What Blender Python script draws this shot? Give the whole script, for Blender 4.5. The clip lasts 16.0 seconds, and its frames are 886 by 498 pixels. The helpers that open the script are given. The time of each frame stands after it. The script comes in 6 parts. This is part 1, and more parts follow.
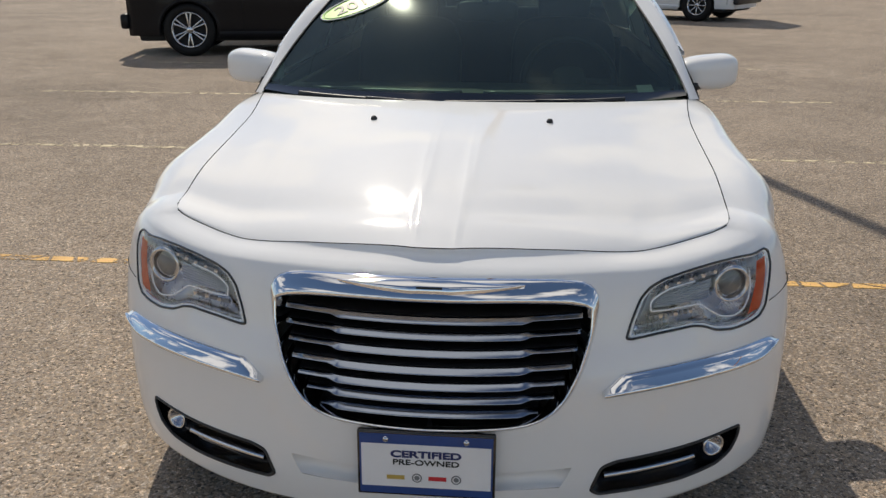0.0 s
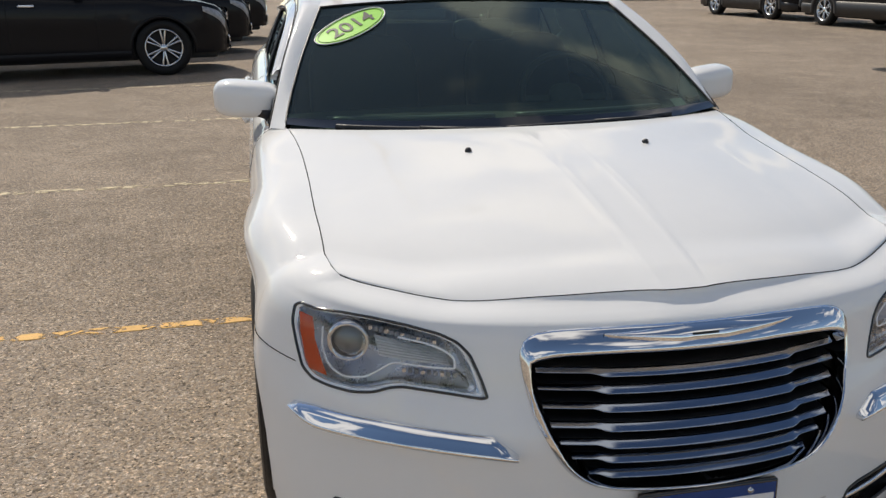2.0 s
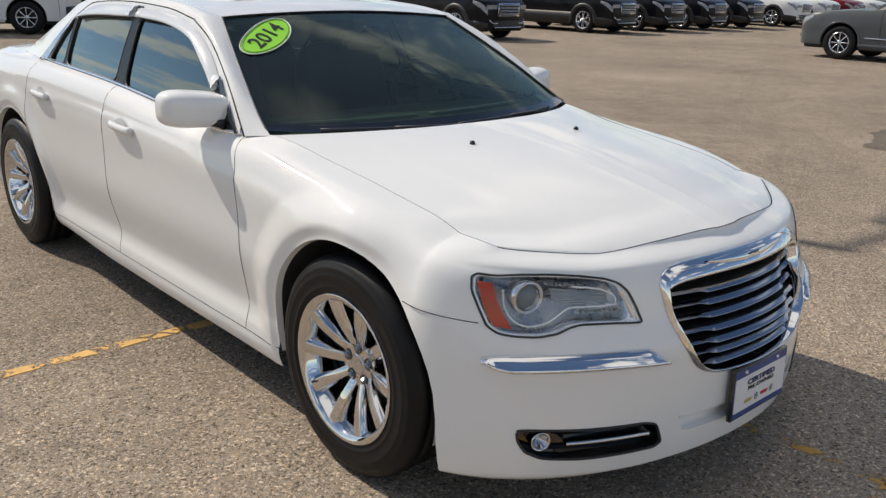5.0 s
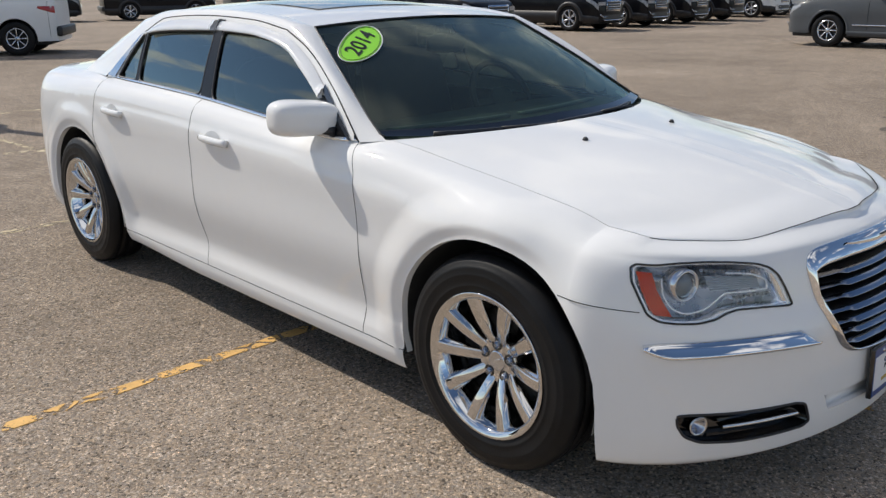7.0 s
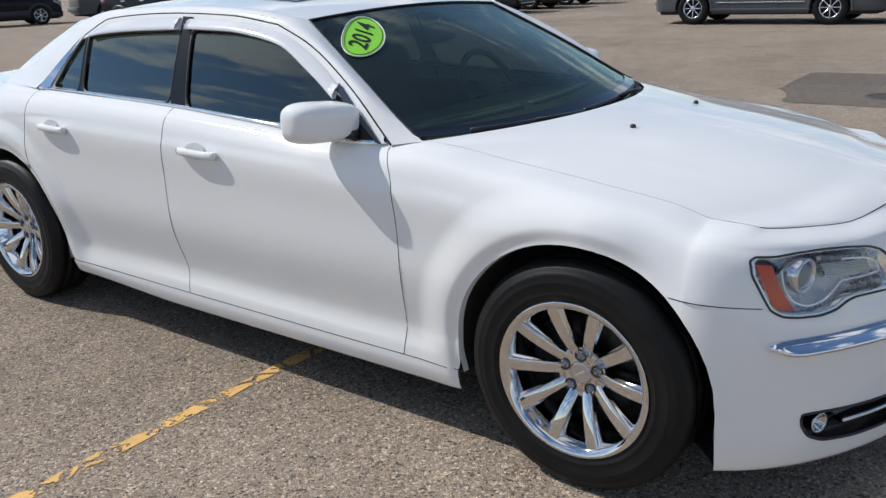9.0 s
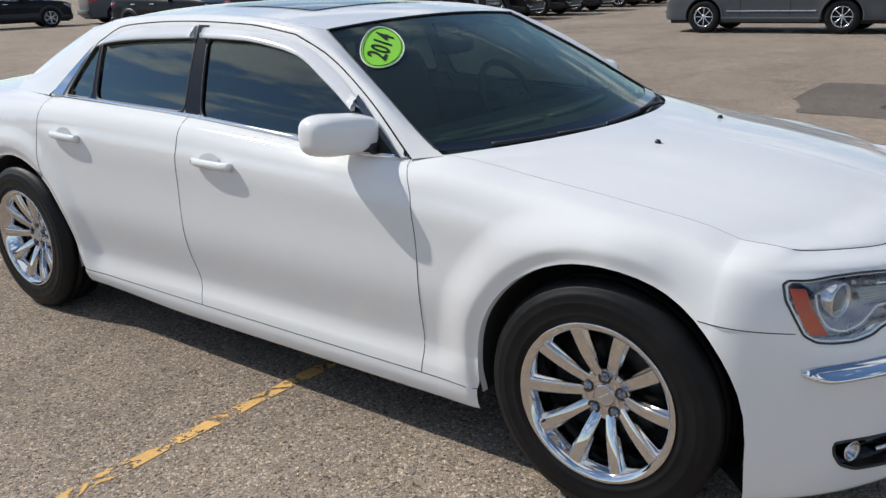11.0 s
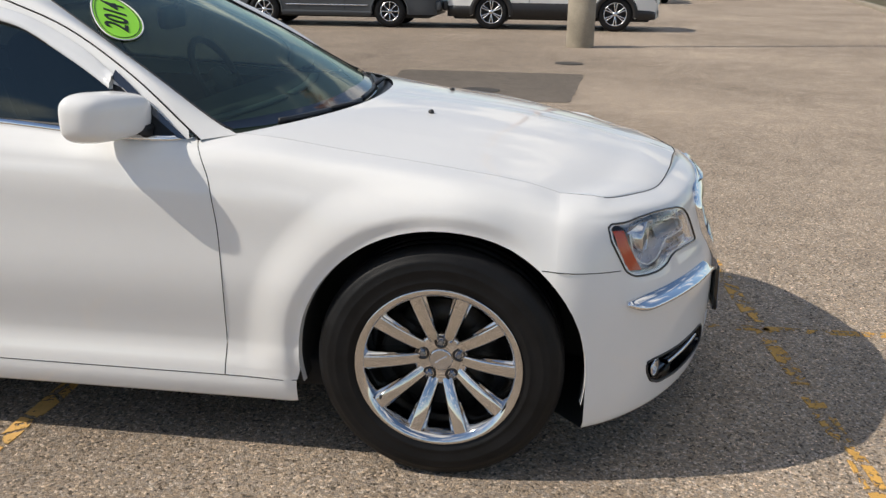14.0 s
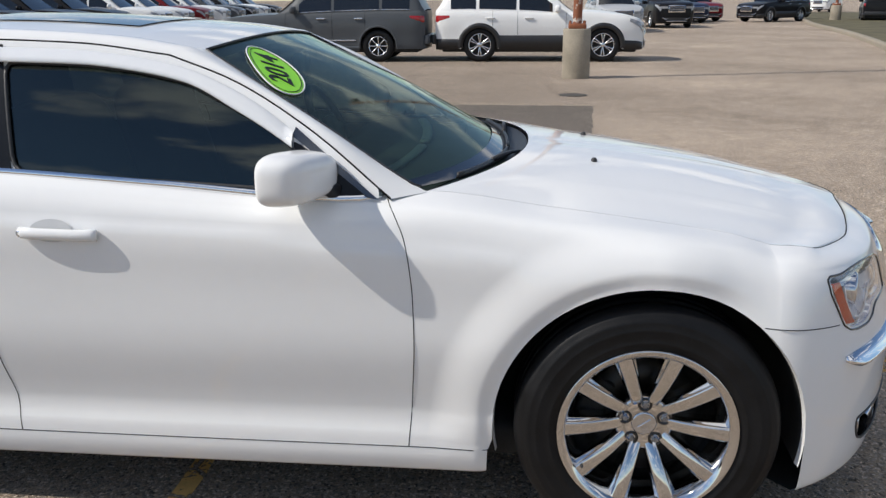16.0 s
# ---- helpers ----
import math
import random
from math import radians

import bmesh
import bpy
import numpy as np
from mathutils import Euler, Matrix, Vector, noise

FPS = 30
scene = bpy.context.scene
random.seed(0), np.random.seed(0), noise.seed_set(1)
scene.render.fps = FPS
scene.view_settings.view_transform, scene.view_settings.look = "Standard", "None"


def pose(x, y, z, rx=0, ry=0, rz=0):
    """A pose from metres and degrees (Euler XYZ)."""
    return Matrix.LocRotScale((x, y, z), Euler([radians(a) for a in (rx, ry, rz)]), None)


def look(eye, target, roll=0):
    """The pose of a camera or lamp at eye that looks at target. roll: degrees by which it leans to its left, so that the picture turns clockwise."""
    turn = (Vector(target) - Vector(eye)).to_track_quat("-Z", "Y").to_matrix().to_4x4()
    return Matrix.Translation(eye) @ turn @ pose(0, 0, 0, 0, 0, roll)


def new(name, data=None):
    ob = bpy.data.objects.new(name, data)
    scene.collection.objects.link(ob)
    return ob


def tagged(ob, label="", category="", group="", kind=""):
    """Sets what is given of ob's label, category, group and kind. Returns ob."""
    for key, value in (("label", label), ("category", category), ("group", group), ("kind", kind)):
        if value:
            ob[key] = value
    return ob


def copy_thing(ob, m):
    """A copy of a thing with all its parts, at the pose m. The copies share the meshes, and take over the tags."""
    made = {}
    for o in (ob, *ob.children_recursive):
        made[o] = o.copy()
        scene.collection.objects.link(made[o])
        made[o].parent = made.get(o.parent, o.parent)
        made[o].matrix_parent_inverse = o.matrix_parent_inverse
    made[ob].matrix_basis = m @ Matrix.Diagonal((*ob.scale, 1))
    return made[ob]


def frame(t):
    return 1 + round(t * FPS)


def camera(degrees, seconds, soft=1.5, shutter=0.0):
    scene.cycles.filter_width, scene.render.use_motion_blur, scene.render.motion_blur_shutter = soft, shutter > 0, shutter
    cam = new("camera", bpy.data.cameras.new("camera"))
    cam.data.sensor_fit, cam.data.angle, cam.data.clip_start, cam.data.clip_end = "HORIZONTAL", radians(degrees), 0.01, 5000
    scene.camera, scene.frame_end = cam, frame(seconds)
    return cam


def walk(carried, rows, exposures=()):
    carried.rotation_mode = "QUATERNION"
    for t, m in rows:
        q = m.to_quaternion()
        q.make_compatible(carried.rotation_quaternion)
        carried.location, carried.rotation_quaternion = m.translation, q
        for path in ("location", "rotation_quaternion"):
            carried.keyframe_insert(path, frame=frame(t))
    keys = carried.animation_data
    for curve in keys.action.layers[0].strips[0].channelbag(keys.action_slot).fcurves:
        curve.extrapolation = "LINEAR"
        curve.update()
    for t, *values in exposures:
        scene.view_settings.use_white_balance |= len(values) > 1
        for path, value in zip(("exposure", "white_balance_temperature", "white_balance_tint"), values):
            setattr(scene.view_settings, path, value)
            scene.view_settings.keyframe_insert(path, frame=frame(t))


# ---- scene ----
cam = camera(54.3, 16.0, soft=1.4)
METRES, EYE, TILT, LEAN, TURN = 5.976, 1.5, 0.0, 0.0, 6.8
PATH = [
    (0, (0.193, -2.519, 1.437), (0.016, -0.633, 0.797), 0.1),
    (0.5, (-0.03, -2.417, 1.435), (-0.114, -0.535, 0.763), -0.7),
    (1, (-0.343, -2.435, 1.472), (-0.203, -0.553, 0.81), 0.6),
    (1.5, (-0.603, -2.377, 1.459), (-0.303, -0.499, 0.84), 0.6),
    (2, (-0.849, -2.241, 1.46), (-0.456, -0.381, 0.84), -0.4),
    (2.5, (-1.178, -2.248, 1.46), (-0.572, -0.441, 0.854), 0.9),
    (3, (-1.402, -2.223, 1.467), (-0.605, -0.49, 0.866), 1.6),
    (3.5, (-1.597, -2.067, 1.461), (-0.709, -0.381, 0.853), -0.8),
    (4, (-1.817, -1.958, 1.457), (-0.771, -0.374, 0.828), -1.2),
    (4.2, (-1.923, -1.933, 1.461), (-0.785, -0.42, 0.815), -0.1),
    (6.3, (-2.689, -1.974, 1.523), (-1.345, -0.604, 0.96), 2.1),
    (6.5, (-2.716, -1.897, 1.509), (-1.377, -0.523, 0.946), 1.8),
    (7, (-2.673, -1.665, 1.481), (-1.352, -0.284, 0.892), -0.5),
    (7.5, (-2.732, -1.523, 1.473), (-1.357, -0.206, 0.861), -0.5),
    (8, (-2.871, -1.365, 1.495), (-1.363, -0.198, 0.894), 0.8),
    (8.5, (-2.887, -1.21, 1.474), (-1.342, -0.089, 0.876), 0.1),
    (9, (-2.856, -1.051, 1.464), (-1.343, 0.105, 0.852), -2.5),
    (9.2, (-2.872, -1.03, 1.457), (-1.349, 0.124, 0.865), -2.4),
    (11.3, (-2.824, -0.976, 1.483), (-1.316, 0.192, 0.88), -2.0),
    (11.5, (-2.823, -0.982, 1.479), (-1.301, 0.166, 0.873), -2.1),
    (12, (-2.93, -0.944, 1.457), (-1.292, 0.036, 0.861), -1.1),
    (12.5, (-3.056, -0.853, 1.46), (-1.307, -0.077, 0.878), 0.7),
    (13, (-3.026, -0.682, 1.426), (-1.208, -0.066, 0.862), 0.4),
    (13.5, (-2.979, -0.485, 1.415), (-1.12, -0.045, 0.822), -0.5),
    (14, (-3.058, -0.287, 1.416), (-1.174, -0.035, 0.792), 0.7),
    (14.5, (-3.065, -0.097, 1.426), (-1.171, 0.054, 0.803), 1.0),
    (15, (-2.923, 0.063, 1.42), (-1.027, 0.243, 0.807), -0.5),
    (15.5, (-2.9, 0.166, 1.426), (-1.003, 0.366, 0.823), -1.4),
    (16, (-2.983, 0.349, 1.452), (-1.071, 0.531, 0.894), -0.3),
]
EXPOSURE = [(0.0, 0.0, 7120, 10), (4.0, 0.08, 7170, 10), (6.5, 0.08, 6820, 10), (7.5, 0.06, 6570, 10), (9.0, 0.05, 6270, 9), (11.5, 0.05, 6470, 9),
            (12.5, 0.04, 6720, 10), (14.5, 0.08, 6970, 10), (15.5, 0.08, 6670, 10), (16.0, 0.06, 6520, 10)]
walk(cam, [(t, look(eye, target, roll)) for t, eye, target, roll in PATH], EXPOSURE)

# ---- world, sun ----
SUN_EL, SUN_FROM = radians(42.5), Vector((-0.295, 0.955, 0))
world = bpy.data.worlds.new("sky")
scene.world = world
world.use_nodes = True
wn = world.node_tree.nodes
wl = world.node_tree.links
bg = wn["Background"]
sky = wn.new("ShaderNodeTexSky")
sky.sky_type, sky.sun_disc = "NISHITA", False
sky.sun_elevation, sky.sun_rotation = SUN_EL, math.atan2(SUN_FROM.x, SUN_FROM.y)
sky.air_density, sky.dust_density, sky.ozone_density = 0.9, 0.1, 3.0
# broken white clouds all over the sky
wtc = wn.new("ShaderNodeTexCoord")
wsep = wn.new("ShaderNodeSeparateXYZ")
wl.new(wtc.outputs["Generated"], wsep.inputs[0])
wup = wn.new("ShaderNodeMath")
wup.operation = "MAXIMUM"
wup.inputs[1].default_value = 0.06
wl.new(wsep.outputs["Z"], wup.inputs[0])
wdiv = wn.new("ShaderNodeVectorMath")
wdiv.operation = "DIVIDE"
wl.new(wtc.outputs["Generated"], wdiv.inputs[0])
wl.new(wup.outputs[0], wdiv.inputs[1])
wnoise = wn.new("ShaderNodeTexNoise")
wnoise.inputs["Scale"].default_value = 1.35
wnoise.inputs["Detail"].default_value = 7.0
wnoise.inputs["Roughness"].default_value = 0.58
wshift = wn.new("ShaderNodeVectorMath")
wshift.inputs[1].default_value = (4.3, 1.9, 0.7)
wl.new(wdiv.outputs[0], wshift.inputs[0])
wl.new(wshift.outputs[0], wnoise.inputs["Vector"])
wramp = wn.new("ShaderNodeValToRGB")
wramp.color_ramp.elements[0].position, wramp.color_ramp.elements[1].position = 0.525, 0.60
wramp.color_ramp.elements[0].color, wramp.color_ramp.elements[1].color = (0, 0, 0, 1), (0.85, 0.85, 0.85, 1)
wl.new(wnoise.outputs["Fac"], wramp.inputs[0])
wmix = wn.new("ShaderNodeMix")
wmix.data_type = "RGBA"
wl.new(wramp.outputs["Color"], wmix.inputs["Factor"])
wl.new(sky.outputs[0], wmix.inputs["A"])
wmix.inputs["B"].default_value = (8.6, 8.6, 8.7, 1)
wl.new(wmix.outputs["Result"], bg.inputs["Color"])
bg.inputs["Strength"].default_value = 0.105

sun_data = bpy.data.lights.new("sun", "SUN")
sun_data.energy, sun_data.angle, sun_data.color = 3.7, radians(0.53), (1.0, 0.95, 0.87)
sun = new("sun", sun_data)
sun.matrix_world = look(tuple(SUN_FROM.normalized() * 20 * math.cos(SUN_EL) + Vector((0, 0, 20 * math.sin(SUN_EL)))), (0, 0, 0))

# ---- materials ----
def material(name, colour, rough=0.5, metal=0.0, coat=0.0, vary=0.0, scale=8.0, bump=0.0, bump_scale=200.0, spec=0.5, rough_vary=0.0, random_tint=0.0, coat_rough=0.03):
    """A principled material with colour variation at two scales, and fine relief."""
    m = bpy.data.materials.new(name)
    m.use_nodes = True
    n, l = m.node_tree.nodes, m.node_tree.links
    p = n["Principled BSDF"]
    p.inputs["Base Color"].default_value = (*colour, 1)
    p.inputs["Roughness"].default_value, p.inputs["Metallic"].default_value = rough, metal
    p.inputs["Coat Weight"].default_value, p.inputs["Coat Roughness"].default_value = coat, coat_rough
    p.inputs["Specular IOR Level"].default_value = spec
    tc = n.new("ShaderNodeTexCoord")
    if vary or rough_vary or random_tint:
        a, b = n.new("ShaderNodeTexNoise"), n.new("ShaderNodeTexNoise")
        for tex, sc in ((a, scale), (b, scale * 11)):
            tex.inputs["Scale"].default_value, tex.inputs["Detail"].default_value = sc, 5
            l.new(tc.outputs["Object"], tex.inputs["Vector"])
        mix = n.new("ShaderNodeMath")
        mix.operation = "MULTIPLY_ADD"
        mix.inputs[1].default_value = 0.45
        l.new(b.outputs["Fac"], mix.inputs[0])
        l.new(a.outputs["Fac"], mix.inputs[2])
        rng = n.new("ShaderNodeMapRange")
        rng.inputs["From Min"].default_value, rng.inputs["From Max"].default_value = 0.45, 1.0
        rng.inputs["To Min"].default_value, rng.inputs["To Max"].default_value = 1 - vary, 1 + vary
        l.new(mix.outputs[0], rng.inputs["Value"])
        mul = n.new("ShaderNodeVectorMath")
        mul.operation = "SCALE"
        mul.inputs[0].default_value = colour
        l.new(rng.outputs[0], mul.inputs["Scale"])
        l.new(mul.outputs[0], p.inputs["Base Color"])
        if rough_vary:
            rr = n.new("ShaderNodeMapRange")
            rr.inputs["From Min"].default_value, rr.inputs["From Max"].default_value = 0.45, 1.0
            rr.inputs["To Min"].default_value, rr.inputs["To Max"].default_value = max(rough - rough_vary, 0.01), rough + rough_vary
            l.new(mix.outputs[0], rr.inputs["Value"])
            l.new(rr.outputs[0], p.inputs["Roughness"])
    if bump:
        t = n.new("ShaderNodeTexNoise")
        t.inputs["Scale"].default_value, t.inputs["Detail"].default_value = bump_scale, 4
        l.new(tc.outputs["Object"], t.inputs["Vector"])
        bp = n.new("ShaderNodeBump")
        bp.inputs["Strength"].default_value, bp.inputs["Distance"].default_value = bump, 0.002
        l.new(t.outputs["Fac"], bp.inputs["Height"])
        l.new(bp.outputs[0], p.inputs["Normal"])
    return m


def glass(name, tint, gloss=0.02, face=0.04, veil=0.0, veil_colour=(0.5, 0.5, 0.5), sheen=(1, 1, 1), rise=3.8):
    """A pane: light passes through it tinted; it mirrors a share face head on, and more at a glance; veil mixes in a
    pale haze.
    """
    m = bpy.data.materials.new(name)
    m.use_nodes = True
    n, l = m.node_tree.nodes, m.node_tree.links
    n.remove(n["Principled BSDF"])
    t, g, x, w = n.new("ShaderNodeBsdfTransparent"), n.new("ShaderNodeBsdfGlossy"), n.new("ShaderNodeMixShader"), n.new("ShaderNodeLayerWeight")
    t.inputs["Color"].default_value = (*tint, 1)
    g.inputs["Roughness"].default_value = gloss
    g.inputs["Color"].default_value = (*sheen, 1)
    w.inputs["Blend"].default_value = 0.5
    p, q = n.new("ShaderNodeMath"), n.new("ShaderNodeMath")
    p.operation, q.operation = "POWER", "MULTIPLY_ADD"
    p.inputs[1].default_value = rise
    q.inputs[1].default_value, q.inputs[2].default_value = 1 - face, face
    l.new(w.outputs["Facing"], p.inputs[0])
    l.new(p.outputs[0], q.inputs[0])
    l.new(q.outputs[0], x.inputs["Fac"])
    l.new(t.outputs[0], x.inputs[1])
    l.new(g.outputs[0], x.inputs[2])
    # a thin diffuse film paints a patchy pale haze over the pane
    if veil:
        film, y, z = n.new("ShaderNodeBsdfDiffuse"), n.new("ShaderNodeMixShader"), n.new("ShaderNodeTexNoise")
        film.inputs["Color"].default_value = (*veil_colour, 1)
        z.inputs["Scale"].default_value, z.inputs["Detail"].default_value = 2.2, 5
        tc, amount = n.new("ShaderNodeTexCoord"), n.new("ShaderNodeMapRange")
        l.new(tc.outputs["Object"], z.inputs["Vector"])
        amount.inputs["From Min"].default_value, amount.inputs["From Max"].default_value = 0.3, 0.7
        amount.inputs["To Min"].default_value, amount.inputs["To Max"].default_value = veil * 0.6, veil * 1.4
        l.new(z.outputs["Fac"], amount.inputs["Value"])
        l.new(amount.outputs[0], y.inputs["Fac"])
        l.new(x.outputs[0], y.inputs[1])
        l.new(film.outputs[0], y.inputs[2])
        x = y
    l.new(x.outputs[0], n["Material Output"].inputs["Surface"])
    return m


PAINT = material("white_paint", (0.80, 0.80, 0.795), 0.5, coat=1.0, spec=0.03, coat_rough=0.055, vary=0.015, scale=2.0)
CHROME = material("chrome", (0.80, 0.81, 0.83), 0.04, metal=1.0, rough_vary=0.02, scale=20)
CHROME_DULL = material("satin_chrome", (0.60, 0.61, 0.64), 0.12, metal=1.0, rough_vary=0.05, scale=30)
BLACK = material("black_plastic", (0.018, 0.018, 0.020), 0.45, vary=0.3, scale=40, bump=0.2)
GLOSS_BLACK = material("gloss_black", (0.008, 0.008, 0.009), 0.08, coat=0.6, vary=0.2, scale=10)
SEAM = material("shut_line", (0.01, 0.01, 0.01), 0.9, vary=0.2, scale=30)
RUBBER = material("tyre_rubber", (0.0085, 0.0085, 0.0092), 0.50, spec=0.22, vary=0.45, scale=14, bump=0.25, bump_scale=160, rough_vary=0.14)
LINER = material("wheel_liner", (0.020, 0.020, 0.020), 0.85, vary=0.4, scale=12, bump=0.5, bump_scale=60)
# both car glasses carry a tinted haze in their colour, to lighten them
WINDSCREEN = glass("windscreen_glass", (0.40, 0.52, 0.45), gloss=0.06, face=0.072, veil=0.027, veil_colour=(0.44, 0.52, 0.46), sheen=(0.82, 0.95, 0.86), rise=5.6)
TINTED = glass("tinted_glass", (0.12, 0.155, 0.155), face=0.065, rise=2.8, veil=0.004, veil_colour=(0.36, 0.45, 0.55), sheen=(0.86, 1.0, 0.96))
LENS = glass("clear_lens", (0.97, 0.98, 0.99), face=0.045, rise=3.6)
AMBER = material("amber_reflector", (0.50, 0.050, 0.002), 0.35, spec=0.12, vary=0.15, scale=60)
LAMP_SILVER = material("lamp_reflector", (0.90, 0.91, 0.93), 0.25, metal=0.0, coat=0.5, vary=0.08, scale=25)
LAMP_CHROME = material("lamp_bowl_chrome", (0.90, 0.92, 0.95), 0.28, metal=1.0, rough_vary=0.06, scale=30)
PILLAR_BLACK = material("pillar_black", (0.010, 0.011, 0.013), 0.25, spec=0.22, vary=0.15, scale=10)
LAMP_DARK = material("lamp_grey", (0.20, 0.21, 0.22), 0.3, vary=0.2, scale=25)
BAR_CHROME = material("dark_satin_chrome", (0.31, 0.35, 0.42), 0.12, metal=1.0, rough_vary=0.04, scale=30)
TRIM = material("dark_interior", (0.050, 0.054, 0.052), 0.7, vary=0.25, scale=12, bump=0.4, bump_scale=300)
LEATHER = material("black_leather", (0.028, 0.028, 0.030), 0.5, vary=0.2, scale=9, bump=0.4, bump_scale=220)
LIME = material("lime_sticker", (0.30, 0.75, 0.05), 0.45, vary=0.03, scale=10)
INK = material("black_ink", (0.01, 0.012, 0.01), 0.5)
PLATE_WHITE = material("plate_white", (0.78, 0.78, 0.79), 0.4, vary=0.03, scale=20)
PLATE_BLUE = material("plate_blue", (0.012, 0.055, 0.22), 0.3, vary=0.1, scale=20)
RED_INK = material("red_ink", (0.55, 0.02, 0.03), 0.45)
GOLD_INK = material("gold_ink", (0.50, 0.35, 0.08), 0.45)
GREY_INK = material("grey_ink", (0.18, 0.19, 0.20), 0.45)
NAVY_INK = material("navy_ink", (0.02, 0.03, 0.12), 0.45)

# ---- mesh helpers ----
from mathutils.geometry import delaunay_2d_cdt


def mesh(name, verts, faces, smooth=True, normals=None):
    me = bpy.data.meshes.new(name)
    me.from_pydata([tuple(map(float, v)) for v in verts], [], [tuple(map(int, f)) for f in faces])
    me.update()
    if smooth:
        me.shade_smooth()
    if normals is not None:
        me.normals_split_custom_set_from_vertices([tuple(map(float, v)) for v in normals])
    return me


def part(name, data, mat, parent=None, label=""):
    """One mesh object, under a thing or a part of one. data: a mesh or a bmesh."""
    if isinstance(data, bmesh.types.BMesh):
        bm, data = data, bpy.data.meshes.new(name)
        bm.to_mesh(data)
        bm.free()
    if not data.materials:
        data.materials.append(mat)
    ob = new(name, data)
    ob.parent = parent
    return tagged(ob, label)


def thing(name, label, category, group="", kind="", at=None):
    ob = new(name)
    ob.empty_display_size = 0.1
    if at is not None:
        ob.matrix_basis = at
    return tagged(ob, label, category, group, kind)


def join(*pieces):
    """Several (verts, faces) as one."""
    verts, faces = [], []
    for v, f in pieces:
        k = len(verts)
        verts += [tuple(q) for q in v]
        faces += [tuple(i + k for i in q) for q in f]
    return verts, faces


def flip(piece):
    """The mirror image across the car's middle."""
    v, f = piece
    return [(-x, y, z) for x, y, z in v], [tuple(reversed(q)) for q in f]


def moved(piece, m):
    return [tuple(m @ Vector(v)) for v in piece[0]], piece[1]


def grid(points, close_u=False, close_v=False):
    """Quads over an array of points [u][v]."""
    p = np.asarray(points, float)
    a, b = p.shape[:2]
    idx = lambda i, j: (i % a) * b + j % b
    faces = [(idx(i, j), idx(i + 1, j), idx(i + 1, j + 1), idx(i, j + 1)) for i in range(a if close_u else a - 1) for j in range(b if close_v else b - 1)]
    return [tuple(q) for q in p.reshape(-1, 3)], faces


def lathe(profile, n=64, axis="x"):
    """A profile of (along, radius) turned round the axis."""
    out = []
    for k in range(n):
        a = 2 * math.pi * k / n
        out.append([(s, r * math.cos(a), r * math.sin(a)) for s, r in profile])
    v, f = grid(out, close_u=True)
    if axis == "z":
        v = [(y, z, x) for x, y, z in v]
    if axis == "y":
        v = [(z, x, y) for x, y, z in v]
    return v, f


def sweep(path, section, closed=False, up=(0, 0, 1), caps=True):
    """A section of (side, up) offsets carried along a path of points."""
    p = [Vector(q) for q in path]
    rows = []
    for i, q in enumerate(p):
        a, b = p[i - 1] if i or closed else q, p[(i + 1) % len(p)] if i + 1 < len(p) or closed else q
        t = (b - a).normalized()
        s = t.cross(Vector(up))
        s = s.normalized() if s.length > 1e-4 else Vector((1, 0, 0))
        u = s.cross(t).normalized()
        rows.append([tuple(q + s * x + u * y) for x, y in section])
    v, f = grid(rows, close_u=closed, close_v=True)
    if caps and not closed:
        n = len(section)
        f += [tuple(range(n)), tuple(reversed(range(len(v) - n, len(v))))]
    return v, f


def ring(r, n=8, squash=1.0):
    return [(r * math.cos(2 * math.pi * k / n), squash * r * math.sin(2 * math.pi * k / n)) for k in range(n)]


def box(x0, x1, y0, y1, z0, z1, bevel=0.0, segments=2):
    """A box with rounded edges, as (verts, faces)."""
    bm = bmesh.new()
    bmesh.ops.create_cube(bm, size=1)
    bmesh.ops.transform(bm, matrix=Matrix.Translation(((x0 + x1) / 2, (y0 + y1) / 2, (z0 + z1) / 2)) @ Matrix.Diagonal((x1 - x0, y1 - y0, z1 - z0, 1)), verts=bm.verts)
    if bevel:
        bmesh.ops.bevel(bm, geom=bm.edges[:], offset=bevel, segments=segments, profile=0.5, affect="EDGES")
    out = [tuple(v.co) for v in bm.verts], [tuple(v.index for v in f.verts) for f in bm.faces]
    bm.free()
    return out


def inside(poly, pts):
    poly, pts = np.asarray(poly), np.asarray(pts)
    x, y, odd = pts[:, 0], pts[:, 1], np.zeros(len(pts), bool)
    for (ax, ay), (bx, by) in zip(poly, np.roll(poly, -1, 0)):
        with np.errstate(divide="ignore", invalid="ignore"):
            cut = ((ay > y) != (by > y)) & (x < (bx - ax) * (y - ay) / (by - ay) + ax)
        odd ^= cut
    return odd


def spaced(poly, step, closed=True):
    """The outline with points at most step apart."""
    out, n = [], len(poly)
    for i in range(n if closed else n - 1):
        a, b = np.asarray(poly[i], float), np.asarray(poly[(i + 1) % n], float)
        k = max(1, int(np.ceil(np.linalg.norm(b - a) / step)))
        out += [a + (b - a) * j / k for j in range(k)]
    return np.array(out if closed else out + [np.asarray(poly[-1], float)])


def rounded(poly, r=0.25, n=3):
    """The outline with its corners cut round, by a share r of the shorter side."""
    out, p = [], [np.asarray(q, float) for q in poly]
    for i, q in enumerate(p):
        a, b = p[i - 1] - q, p[(i + 1) % len(p)] - q
        d = r * min(np.linalg.norm(a), np.linalg.norm(b))
        s, e = q + a / np.linalg.norm(a) * d, q + b / np.linalg.norm(b) * d
        out += [(1 - t) ** 2 * s + 2 * t * (1 - t) * q + t * t * e for t in np.linspace(0, 1, n + 1)]
    return np.array(out)


